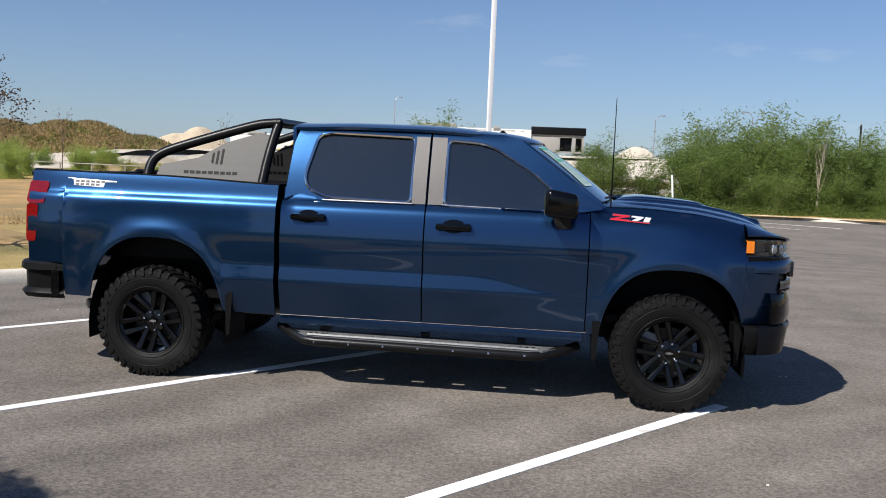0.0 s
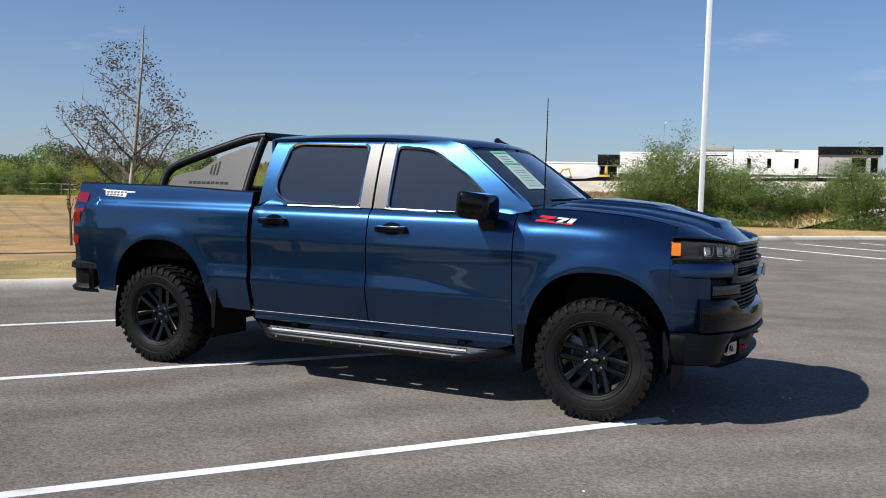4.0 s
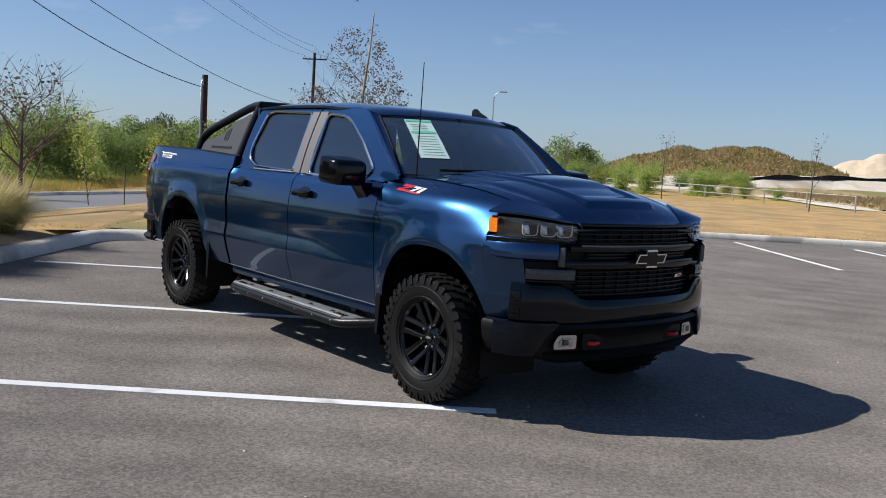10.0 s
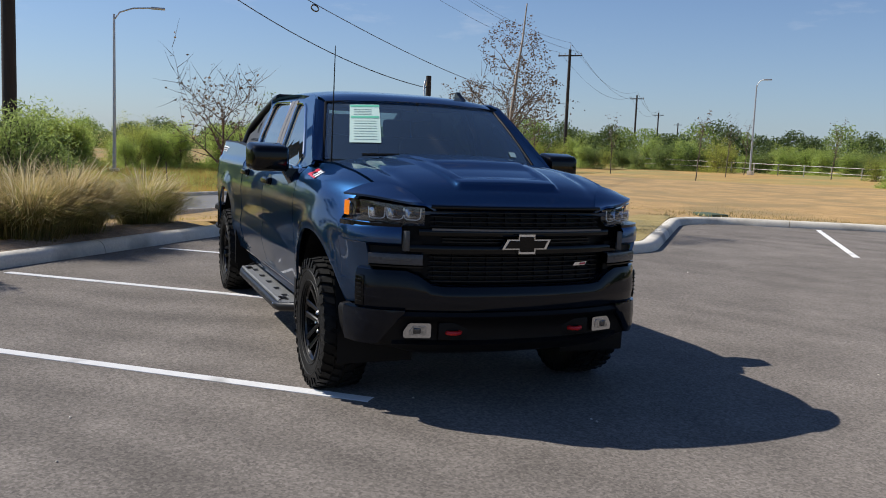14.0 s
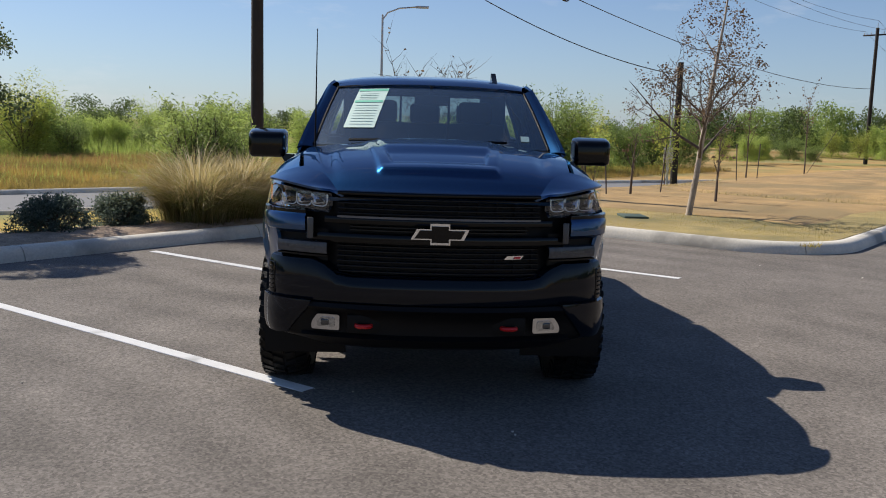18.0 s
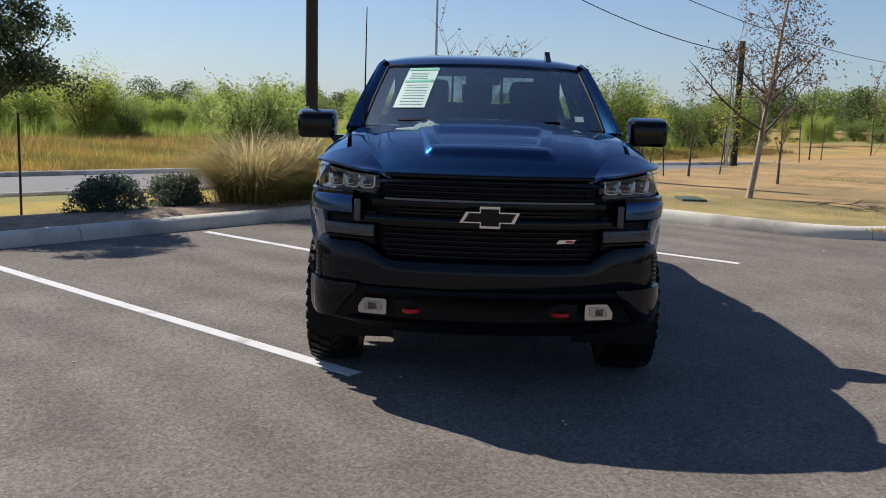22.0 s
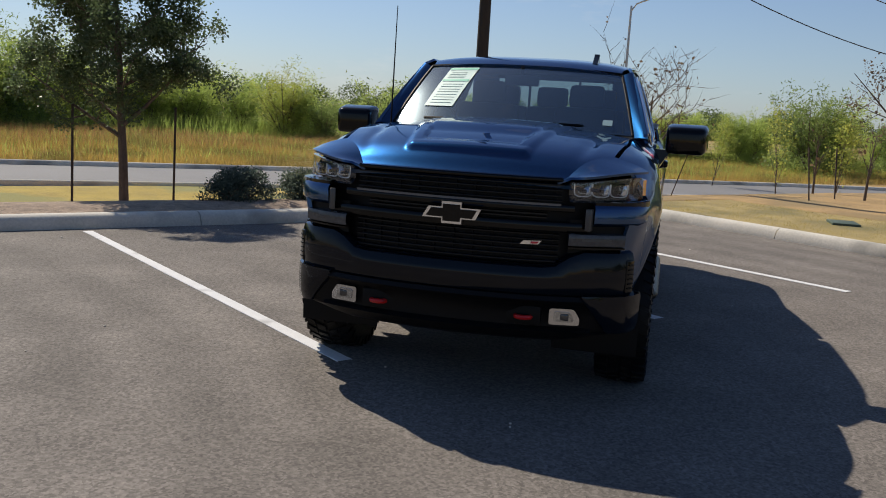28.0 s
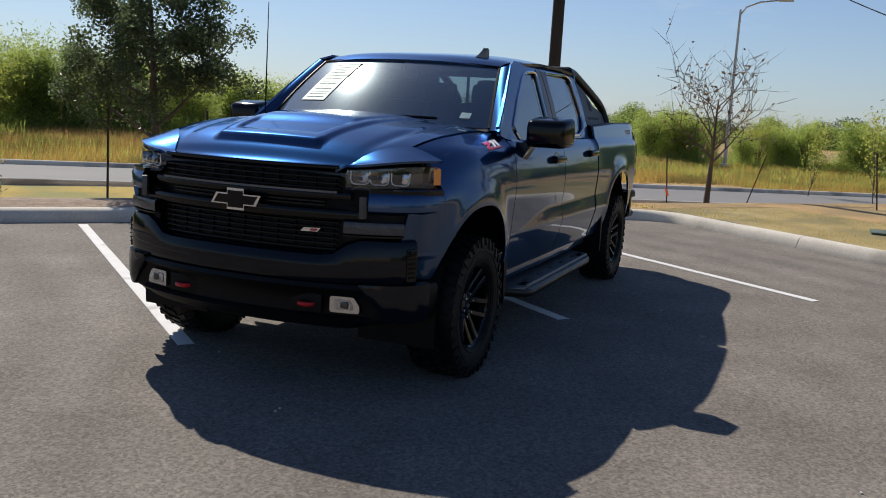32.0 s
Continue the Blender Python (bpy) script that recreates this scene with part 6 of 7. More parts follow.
for i, (x, y, z, h) in enumerate(((-20.6, 4.2, -0.45, 2.0), (-19.4, 5.6, -0.4, 1.8), (-23.0, 2.5, -0.45, 1.6), (-20.0, 8.0, -0.3, 1.9))):
    make_tree("young_bush_tree", "thin yellow-green young tree with wispy stems", "tree", 160 + i, (x, y, z), h, 0.02, 900, 0.04, YELLOW_LEAF, scatter=0.12, group="young bush trees", lean=0.2, levels=2, first=0.1, spread=0.55, kids=(9, 4), up=0.7, decay=0.6)


# feathery bushes: three kinds, set out many times
def bush_kind(name, label, seed, material, height=3.0, count=7000, leaf=0.045, width=1.0, group="bushes", scatter=0.15):
    rnd = random.Random(seed)
    stems, twigs = [], []
    for k in range(9):
        a = 2 * math.pi * k / 9 + rnd.uniform(-0.3, 0.3)
        lean = rnd.uniform(0.15, 0.75) * width
        t, w, _ = branches(rnd, height * rnd.uniform(0.6, 1.0), 0.035, lean=0.0, levels=2, first=0.2, spread=0.7, kids=(7, 4), up=0.3, decay=0.45)
        turn = Matrix.Rotation(a, 4, "Z") @ Matrix.Rotation(lean * 0.75, 4, "Y")
        stems += [([turn @ v for v in vs], fs) for vs, fs in t if len(vs) > 15]
        twigs += [(turn @ p, d) for p, d in w]
    skirt = []
    for _ in range(len(twigs) // 2):
        a, q = rnd.uniform(0, 6.283), rnd.uniform(0.3, 1.0) * height * 0.5 * width
        skirt.append((Vector((q * math.cos(a), q * math.sin(a), rnd.uniform(0.05, 0.45) * height * (1.15 - q / (height * 0.5 * width)))), Vector((0, 0, 1))))
    root = thing(name, label, "bush", group=group)
    part("trunk", joined(*stems, sharp=60), BARK, root)
    crown = part("crown", leaves(rnd, [t for t in twigs if t[0].z > 0.05] + skirt, count, leaf, scatter, long=3.2, single=True), material, root)
    zs = sorted(v.co.z for v in crown.data.vertices)
    return root, zs[int(len(zs) * 0.985)]


kinds = [bush_kind("green_bush", "feathery green mesquite bush at the field's edge", 31, BUSH_LEAF, 2.8, 11000, 0.041, 1.0), bush_kind("green_bush", "feathery green mesquite bush at the field's edge", 32, BUSH_LEAF, 2.8, 11000, 0.039, 1.25), bush_kind("dark_bush", "dark green rounded bush", 33, DARK_LEAF, 2.8, 10000, 0.044, 1.15), bush_kind("yellow_green_bush", "pale yellow-green wispy bush", 34, YELLOW_LEAF, 2.8, 9000, 0.032, 1.0), bush_kind("thicket_bush", "dense feathery mesquite bush in the green thicket", 35, THICKET_LEAF, 2.8, 20000, 0.037, 1.15), bush_kind("thicket_bush", "dense feathery mesquite bush in the green thicket", 36, THICKET_LEAF, 2.8, 20000, 0.035, 1.3)]
spots = []
rnd = random.Random(77)
# thicket behind the lot's far corner
for x, y, h in ((2.6, 34, 2.8), (4.6, 35, 1.7), (6.6, 35.2, 3.3), (8.6, 36.2, 3.9), (11.2, 36.6, 4.2), (13.6, 36.8, 3.7), (16, 37, 3.3), (18.5, 37.5, 3.3), (21, 38, 3.3), (8.4, 39.5, 4.0), (12, 40, 4.3), (16, 40, 3.6), (-6.2, 33, 2.8), (-5.0, 34.6, 3.6), (-2.2, 34.4, 2.6), (-0.4, 34.6, 2.2), (1.2, 35.4, 2.2), (-3.4, 37, 2.8), (7.6, 34.2, 2.2), (10, 34.6, 2.0), (13, 34.8, 2.0), (15.6, 35, 2.2), (25, 37, 3.2), (28, 35, 3.2), (31, 33, 3.4), (34, 30, 3.4)):
    spots.append((x + 0.8, y, 0.1, h, rnd.choice((4, 5))))
# at the foot of the scrub hill
for x, y, h in ((-27.5, 36.8, 1.9), (-29.5, 41.5, 2.1), (-29.0, 46.5, 2.3), (-30.5, 50, 2.2), (-31, 53, 2.0), (-27, 49, 1.7), (-25.5, 50.6, 1.3), (-34, 48, 2.4), (-37, 46, 2.2)):
    spots.append((x, y, 0.15, h * 0.8, rnd.choice((0, 1, 3))))
# beyond the road
for k in range(90):
    w = -34 + k * 0.77 + rnd.uniform(-0.6, 0.6)
    s = -31.5 + rnd.uniform(-3.5, 2.0) + (5 if w > 24 else 0)
    if w < -2:
        s += 4
    spots.append((*lot(s, w)[:2], -0.2, rnd.uniform(1.4, 2.4) if w > 14 else rnd.uniform(2.0, 3.2) if w > 4 else rnd.uniform(2.6, 3.6), rnd.choice((0, 1, 0, 1, 2, 3))))
for k in range(30):
    w = 26 + k * 1.4 + rnd.uniform(-0.8, 0.8)
    s = -27 + (w - 26) * 0.28 + rnd.uniform(-2.5, 2.5)
    spots.append((*lot(s, w)[:2], -0.2, rnd.uniform(1.0, 1.8), rnd.choice((0, 1, 2, 3, 0))))
for k in range(34):
    s = -14 + k * 1.15 + rnd.uniform(-0.6, 0.6)
    w = 72 + rnd.uniform(-3, 4) - max(0, s - 8) * 0.55
    spots.append((*lot(s, w)[:2], 0.1, rnd.uniform(1.4, 2.7), rnd.choice((0, 1, 2, 3, 0))))
# broad bushes standing alone in the field
for x, y, h, k in ((-36.4, 7.2, 3.3, 2), (-37.6, 8.6, 2.9, 1), (-41.0, 4.2, 2.3, 0), (-42.2, 5.4, 2.2, 1), (-40.2, 11.8, 2.2, 2), (-42.5, 14.0, 2.5, 2), (-44.0, 9.5, 2.4, 0), (-45.5, 16.5, 2.6, 2)):
    spots.append((x, y, -0.2, h, k))
made = {}
for x, y, z, h, k in spots:
    m = pose(x, y, z, 0, 0, rnd.uniform(0, 360)) @ Matrix.Diagonal((h / 2.9 * rnd.uniform(0.95, 1.25), h / 2.9 * rnd.uniform(0.95, 1.25), h / kinds[k][1], 1))
    if k in made:
        copy_thing(kinds[k][0], m)
    else:
        made[k] = m
for k, m in made.items():
    kinds[k][0].matrix_basis = m


# far woods: one joined belt of leaf clumps
def woods(name, label, rows, material, seed):
    rnd = random.Random(seed)
    verts, faces = [], []
    for cx, cy, cz, r, h, n, leaf in rows:
        for _ in range(n):
            a, q = rnd.uniform(0, 2 * math.pi), rnd.random() ** 0.5
            t = rnd.random()
            rr = r * q * (1 - 0.75 * t ** 2.2)
            c = Vector((cx + rr * math.cos(a), cy + rr * math.sin(a), cz + h * t * (0.85 + 0.3 * rnd.random())))
            u = Vector((rnd.gauss(0, 1), rnd.gauss(0, 1), rnd.gauss(0, 1))).normalized() * leaf * rnd.uniform(0.6, 1.3)
            v = u.orthogonal().normalized() * leaf * 0.8
            k = len(verts)
            verts += [c - u, c + v, c + u]
            faces.append((k, k + 1, k + 2))
    ob = part(name, mesh(verts, faces, 0), material)
    return tagged(ob, label, "woods", kind="stuff")


rows_d, rows_g = [], []
for k in range(150):
    w = -120 + k * 1.9
    s = -74 + rnd.uniform(-7, 7) + max(0, w - 60) * 0.5
    p = lot(s, w)
    (rows_d if rnd.random() < 0.6 else rows_g).append((p.x, p.y, -0.4, rnd.uniform(2.5, 4), rnd.uniform(2.2, 3.7), 2100, 0.14))
for k in range(70):
    s = -40 + k * 1.6
    w = 98 + rnd.uniform(-5, 8)
    p = lot(s, w)
    if s < 18:
        (rows_d if rnd.random() < 0.7 else rows_g).append((p.x, p.y, 0.2, rnd.uniform(2.5, 4), rnd.uniform(3.0, 5.0), 2100, 0.15))
for k in range(60):
    a = radians(40 + k * 1.0)
    rows_d.append((6 + 190 * math.cos(a), 190 * math.sin(a), 0.3, 5, rnd.uniform(4, 7), 1300, 0.27))
woods("far_woods", "belt of dark distant trees on the skyline", rows_d, FAR_LEAF, 3)
woods("green_woods", "belt of distant green scrub trees", rows_g, THICKET_LEAF, 4)


# grass clumps with arching blades
def blades(rnd, count, h, r, arch, wid, plume=False):
    verts, faces = [], []
    for _ in range(count):
        a, q = rnd.uniform(0, 2 * math.pi), abs(rnd.gauss(0, 0.40)) * r
        p = Vector((q * math.cos(a), q * math.sin(a), -0.03))
        o = Vector((math.cos(a + rnd.gauss(0, 0.5)), math.sin(a + rnd.gauss(0, 0.5)), 0))
        L, bend = h * rnd.uniform(0.55, 1.12), arch * rnd.uniform(0.25, 1.5)
        sd = Vector((-o.y, o.x, 0)) * wid * rnd.uniform(0.6, 1.2)
        k = len(verts)
        for t, ww in ((0.0, 1), (0.4, 0.9), (0.75, 2.2 if plume else 0.6)):
            c = p + o * L * bend * t ** 1.8 + Vector((0, 0, L * (t - 0.45 * bend * t ** 2.6)))
            verts += [c - sd * ww, c + sd * ww]
        verts.append(p + o * L * bend * 1.08 + Vector((0, 0, L * (1 - 0.5 * bend))))
        faces += [(k, k + 1, k + 3, k + 2), (k + 2, k + 3, k + 5, k + 4), (k + 4, k + 5, k + 6)]
    return mesh(verts, faces, 0)


def grass_clump(label, seed, place, h, r, count, green):
    rnd = random.Random(seed)
    root = thing("grass_clump", label, "ornamental grass", Matrix.Translation(place), "grass clumps")
    part("dry_grass", blades(rnd, int(1.6 * count * (1 - green)), h, r, 0.7, 0.0034), BLADE, root, "straw-coloured arching blades")
    part("green_grass", blades(rnd, int(1.6 * count * green), h * 0.88, r * 0.9, 0.8, 0.0036), BLADE_GREEN, root, "green arching blades")
    part("seed_plume", blades(rnd, count // 14, h * 1.12, r * 0.8, 0.7, 0.0022, True), PLUME, root, "pale seed heads")
    return root


PLUME = leaf_mat("pale_seed_head", (0.42, 0.36, 0.22), (0.6, 0.52, 0.36), 0.8)
for i, (s, w, h, r, n, gr) in enumerate(((-5.65, 2.05, 1.1, 0.5, 5600, 0.5), (-5.7, 2.8, 1.15, 0.5, 6000, 0.42), (-5.8, 4.6, 1.02, 0.4, 6500, 0.8), (-6.4, 2.5, 1.3, 0.5, 3600, 0.5))):
    grass_clump("tall straw-coloured fountain grass in the mulch bed" if gr < 0.4 else "tall green-tinged fountain grass in the mulch bed", 200 + i, at_lot(s, w), h, r, n, gr)
for i, (s, w, h) in enumerate(((-6.75, 2.75, 1.7), (-6.85, 3.25, 1.85), (-6.7, 3.7, 1.3))):
    bush_kind("flowering_shrub", "upright leafy green flowering shrub behind the tall grass", 230 + i, SHADE_LEAF, h, 6500, 0.024, 0.32, "flowering shrubs", 0.07)[0].matrix_basis = Matrix.Translation(at_lot(s, w))
for i, (s, w, r) in enumerate(((-5.9, 0.02, 0.5), (-5.9, 1.0, 0.42), (-6.1, -3.6, 0.55), (-6.0, -5.4, 0.55))):
    rr = random.Random(240 + i)
    tw = []
    for _ in range(160):
        a, t = rr.uniform(0, 6.283), rr.random()
        q = r * (0.35 + 0.65 * rr.random()) * math.cos(t * 1.2)
        tw.append((Vector((q * math.cos(a), q * math.sin(a), 0.04 + 0.35 * math.sin(t * 1.5) * (0.8 + 0.4 * rr.random()))), Vector((0, 0, 1))))
    root = thing("low_shrub", "low grey-green leafy shrub in the mulch bed", "bush", Matrix.Translation(at_lot(s, w)), "low shrubs")
    part("trunk", joined(*[tube([(0, 0, -0.03), p * 0.5, p], [0.012, 0.008, 0.004], 3, False) for p, _ in tw[:40]]), BARK, root)
    part("crown", leaves(rr, tw, 7500, 0.02, 0.045, droop=-0.6, long=2.0), SHRUB_LEAF, root)


TURF_BLADE = leaf_mat("yellow_turf_blade", (0.3, 0.25, 0.06), (0.52, 0.41, 0.13), 0.8)
RUSTY_BLADE = leaf_mat("rusty_seeding_grass", (0.25, 0.14, 0.06), (0.44, 0.28, 0.13), 0.85, patch=(0.24, 0.21, 0.07))
FIELD_BLADE = leaf_mat("golden_field_blade", (0.29, 0.2, 0.05), (0.5, 0.36, 0.11), 0.8, patch=(0.2, 0.165, 0.055))


# loose turf: blades over the verge, the island and the field's near edge
def turf(name, label, areas, material, seed, h, wid=0.005):
    rnd = random.Random(seed)
    verts, faces = [], []
    for s0, s1, w0, w1, n, hh in areas:
        for _ in range(n):
            s, w = rnd.uniform(s0, s1), rnd.uniform(w0, w1)
            if s > 1.75 and 10 < w < kerb_w(s) + 0.32:
                continue
            c = lot(s, w, max(rise(s, w), ground_z(s, w)) - 0.01)
            a = rnd.uniform(0, 6.283)
            L = h * hh * rnd.uniform(0.5, 1.3)
            d = Vector((math.cos(a), math.sin(a), 0))
            sd = Vector((-d.y, d.x, 0)) * wid * (1 + hh)
            tip = c + d * L * rnd.uniform(0.1, 0.9) + Vector((0, 0, L))
            k = len(verts)
            verts += [c - sd, c + sd, tip]
            faces.append((k, k + 1, k + 2))
    ob = part(name, mesh(verts, faces, 0), material)
    return tagged(ob, label, "grass", kind="stuff")


turf("verge_turf", "short yellow-green turf on the verge and kerb island", [(-13.0, -8.35, -14, 9, 30000, 1.0), (-5.0, 1.45, 6.5, 9.5, 16000, 0.9), (-10, -5.2, 6.5, 14, 12000, 1.0)], TURF_BLADE, 5, 0.05)
turf("dry_turf", "dry mown straw-coloured turf", [(-6.0, 1.6, 8.5, 14.5, 12000, 1.0), (-6, 12, 14.7, 22, 20000, 1.1), (12, 26, 14.0, 20, 16000, 1.3)], BLADE, 6, 0.05)
turf("field_grass", "golden dry field grass beyond the road", [(-27, -18.6, -16, 6, 60000, 1.0), (-27, -17.0, 6, 20, 46000, 1.0), (-26, -13.5, 20, 32, 30000, 1.0), (-26, -13.5, 32, 46, 24000, 1.2)], FIELD_BLADE, 7, 0.24, 0.0035)
turf("rusty_field_grass", "taller rusty brown seeding grass before the bushes", [(-31, -23.5, -20, 8, 30000, 1.0), (-30, -23, 8, 24, 20000, 0.8), (-23.5, -20, -18, 14, 6000, 0.6)], RUSTY_BLADE, 17, 0.42, 0.0032)
turf("green_undergrowth", "green weeds and tall grass at the field's edge", [(-40, -29.5, -34, 30, 60000, 1.0), (-36, -26.5, -30, -2, 22000, 0.8), (-31, -20, -16, 24, 15000, 0.4), (-27, -15, 20, 44, 12000, 0.4)], BUSH_LEAF, 8, 0.8, 0.006)


# ---- poles, wires, far works ----
POLE = mat("dark_timber_pole", (0.02, 0.0155, 0.014), 0.85, var=0.4, scale=6, fine=60, bump=0.4, bscale=40, stretch=(1, 1, 0.1))
GALV = mat("galvanised_steel", (0.42, 0.43, 0.45), 0.45, 0.7, var=0.12, scale=5)
WHITE_STEEL = mat("white_painted_steel", (0.78, 0.78, 0.77), 0.45, var=0.06, scale=2)
WIRE = mat("black_cable", (0.02, 0.02, 0.022), 0.6, var=0.2)


def utility_pole(x, y, z, h, r=0.15, arms=1, turn=40, label="dark timber utility pole with cross-arm"):
    root = thing("utility_pole", label, "utility pole", Matrix.Translation((x, y, z)) @ Matrix.Rotation(radians(turn), 4, "Z"), "utility poles")
    part("pole", joined(tube([(0, 0, -0.2), (0, 0, h * 0.5), (0, 0, h)], [r, r * 0.88, r * 0.75], 12)), POLE, root)
    if arms:
        part("cross_arm", boxes(((0, 0.1, h - 0.55), (2.3, 0.1, 0.12)), bevel=0.01), POLE, root)
        for k in (-1.05, -0.5, 0.5, 1.05):
            part("insulator", joined(lathe([(0.001, 0.2), (0.03, 0.19), (0.045, 0.1), (0.03, 0.05), (0.03, 0.0)], 8, "z")), GALV, root, m=Matrix.Translation((k, 0.1, h - 0.49)))
        part("top_pin", joined(tube([(0, 0, h), (0, 0, h + 0.4)], 0.03, 6)), GALV, root)
    return root


utility_pole(-65.3, 38.4, -0.3, 10.9, 0.17, 1, 40)
utility_pole(-116.5, 79.8, -0.3, 11.0, 0.18, 1, 40)
utility_pole(-165, 118, -0.3, 11.0, 0.2, 1, 40)
# timber pole used in place of a thin, distant lattice tower
utility_pole(51.5, 150, 2.0, 9.7, 0.2, 1, 60)
utility_pole(-215, 160, -0.3, 11.0, 0.22, 1, 40)
utility_pole(-16.8, -4.05, -0.5, 12.9, 0.175, 0, 0, "thick dark timber pole in the verge")
utility_pole(-26.05, 10.15, -0.5, 4.7, 0.14, 0, 0, "short dark timber pole with a meter box")
bxm = thing("meter_box", "grey steel meter box on a conduit by the pole", "meter box", Matrix.Translation((-25.6, 9.75, -0.5)))
part("box", boxes(((0, 0, 1.25), (0.22, 0.3, 0.55)), bevel=0.015), GALV, bxm)
part("door", boxes(((0.115, 0, 1.25), (0.01, 0.26, 0.48)), bevel=0.003), GALV, bxm)
part("conduit", joined(tube([(0, 0, -0.1), (0, 0, 1.0)], 0.05, 8), tube([(0, 0.05, 1.5), (0, 0.06, 4.3), (-0.1, 0.15, 4.5), (-0.2, 0.2, 4.3)], 0.03, 8)), GALV, bxm)


def wire(a, b, sag, r=0.012, name="cable"):
    a, b = Vector(a), Vector(b)
    ob = part(name, joined(tube([a.lerp(b, t) - Vector((0, 0, sag * 4 * t * (1 - t))) for t in span(0, 1, 24)], r, 4, False)), WIRE)
    return tagged(ob, "black overhead cable sagging between poles", "cable", "overhead cables")


wire((-26.05, 10.15, 3.72), (-16.8, -4.05, 8.65), 0.98, 0.016)
wire((-65.3, 38.4, 5.7), (-16.8, -4.05, 8.75), 1.57, 0.018)
loop = part("cable_splice", joined(tube([(-28.4 + 0.3 * math.cos(a) * 0.74, 6.1 + 0.3 * math.cos(a) * -0.67, 6.72 + 0.12 * math.sin(a)) for a in span(0, 6.283, 14)], 0.03, 5)), WIRE)
tagged(loop, "coiled cable splice hung on the overhead line", "cable")
for k, (dz, off) in enumerate(((10.35, -1.0), (10.35, 0.95), (11.2, 0.0))):
    wire((-65.3 + off * 0.7, 38.4 + off * 0.65, dz), (-16.8 + off * 0.4, -4.05 + off * 0.4, 12.2 + 0.25 * k), 1.6, 0.011)
    wire((-65.3 + off * 0.7, 38.4 + off * 0.65, dz), (-116.5 + off * 0.7, 79.8 + off * 0.65, dz + 0.1), 1.8, 0.014)
    wire((-116.5 + off * 0.7, 79.8 + off * 0.65, dz + 0.1), (-165 + off * 0.7, 118 + off * 0.65, dz), 1.6, 0.018)


def street_lamp(x, y, z, h, arm, turn, label, r=0.09, group="street lamps"):
    root = thing("street_lamp", label, "street lamp", Matrix.Translation((x, y, z)) @ Matrix.Rotation(radians(turn), 4, "Z"), group)
    part("pole", joined(tube([(0, 0, 0), (0, 0, h)], [r, r * 0.55], 10)), GALV, root)
    part("arm", joined(tube([(0, 0, h - 0.25), (0.15 * arm, 0, h + 0.1), (0.5 * arm, 0, h + 0.32), (arm, 0, h + 0.4)], 0.035, 6)), GALV, root)
    bm = bmesh.new()
    box(bm, (arm + 0.25, 0, h + 0.4), (0.62, 0.22, 0.1), 0.03)
    part("lamp_head", bm, GALV, root)
    part("base", boxes(((0, 0, 0.15), (0.42, 0.42, 0.4)), bevel=0.03), CONCRETE, root)
    return root


street_lamp(-35.7, -1.21, -0.45, 7.15, 1.6, 90, "tall grey street lamp with a curved arm beyond the road")
street_lamp(-47.9, 44.9, 0.15, 6.85, 0.5, 45, "grey lamp post in the mown grass")
street_lamp(11.7, 92.7, 0.5, 7.4, 0.6, 20, "far lamp post on the skyline")
street_lamp(17.5, 71.6, 0.4, 6.6, 0.5, 200, "far lamp post on the skyline")
street_lamp(-21.7, 118.0, 0.8, 10.2, 0.5, 20, "far lamp post on the skyline")

lp = thing("lot_light_pole", "tall white square steel light pole on a round concrete footing", "light pole", Matrix.Translation((-1.17, 22.3, 0.1)) @ Matrix.Rotation(radians(24), 4, "Z"))
bm = bmesh.new()
box(bm, (0, 0, 4.02), (0.145, 0.145, 7.3), 0.018)
part("pole", bm, WHITE_STEEL, lp, "white square pole")
part("pole_cap", boxes(((0, 0, 7.69), (0.16, 0.16, 0.05)), bevel=0.01), WHITE_STEEL, lp)
part("arm", joined(tube([(0.05, 0, 7.5), (0.2, 0, 7.6), (0.45, 0, 7.66), (0.75, 0, 7.68)], 0.035, 8)), WHITE_STEEL, lp)
bm = bmesh.new()
box(bm, (1.0, 0, 7.69), (0.6, 0.3, 0.1), 0.03)
part("lamp_head", bm, WHITE_STEEL, lp)
part("base_plate", boxes(((0, 0, 0.375), (0.34, 0.34, 0.05)), bevel=0.012), WHITE_STEEL, lp)
for a in (45, 135, 225, 315):
    part("anchor_bolt", joined(tube([(0.19 * math.cos(radians(a)), 0.19 * math.sin(radians(a)), 0.36), (0.19 * math.cos(radians(a)), 0.19 * math.sin(radians(a)), 0.44)], 0.016, 6)), GALV, lp)
part("footing", joined(lathe([(0.001, 0.35), (0.27, 0.35), (0.29, 0.33), (0.29, -0.1)], 24, "z")), mat("white_painted_concrete", (0.72, 0.71, 0.68), 0.8, var=0.1, bump=0.2), lp)

# white pipe rail fence
fence = thing("rail_fence", "grey steel pipe rail fence along the field", "fence", kind="structure")
FENCE = mat("weathered_pipe_steel", (0.36, 0.34, 0.30), 0.6, 0.3, var=0.25, scale=3)
FL = [(-62, 44), (-52, 46.5), (-44, 46.5), (-29.5, 45.2), (-22, 43.0), (-15.5, 40.7)]
fp = dense(FL, 2.6)
for i, (x, y) in enumerate(fp):
    part("post", joined(tube([(x, y, 0.0), (x, y, 1.1)], 0.04, 6)), FENCE, fence)
    if i + 1 < len(fp):
        x2, y2 = fp[i + 1]
        for z in (1.05, 0.62):
            part("rail", joined(tube([(x, y, z), (x2, y2, z)], 0.024, 5)), FENCE, fence)

# pale building site, spoil heaps, hill
PALE = mat("pale_caliche_earth", (0.55, 0.49, 0.40), 0.95, var=0.2, scale=0.6, fine=8, bump=0.5, bscale=6, world_space=True, second=(0.4, 0.33, 0.24), amount=0.35)
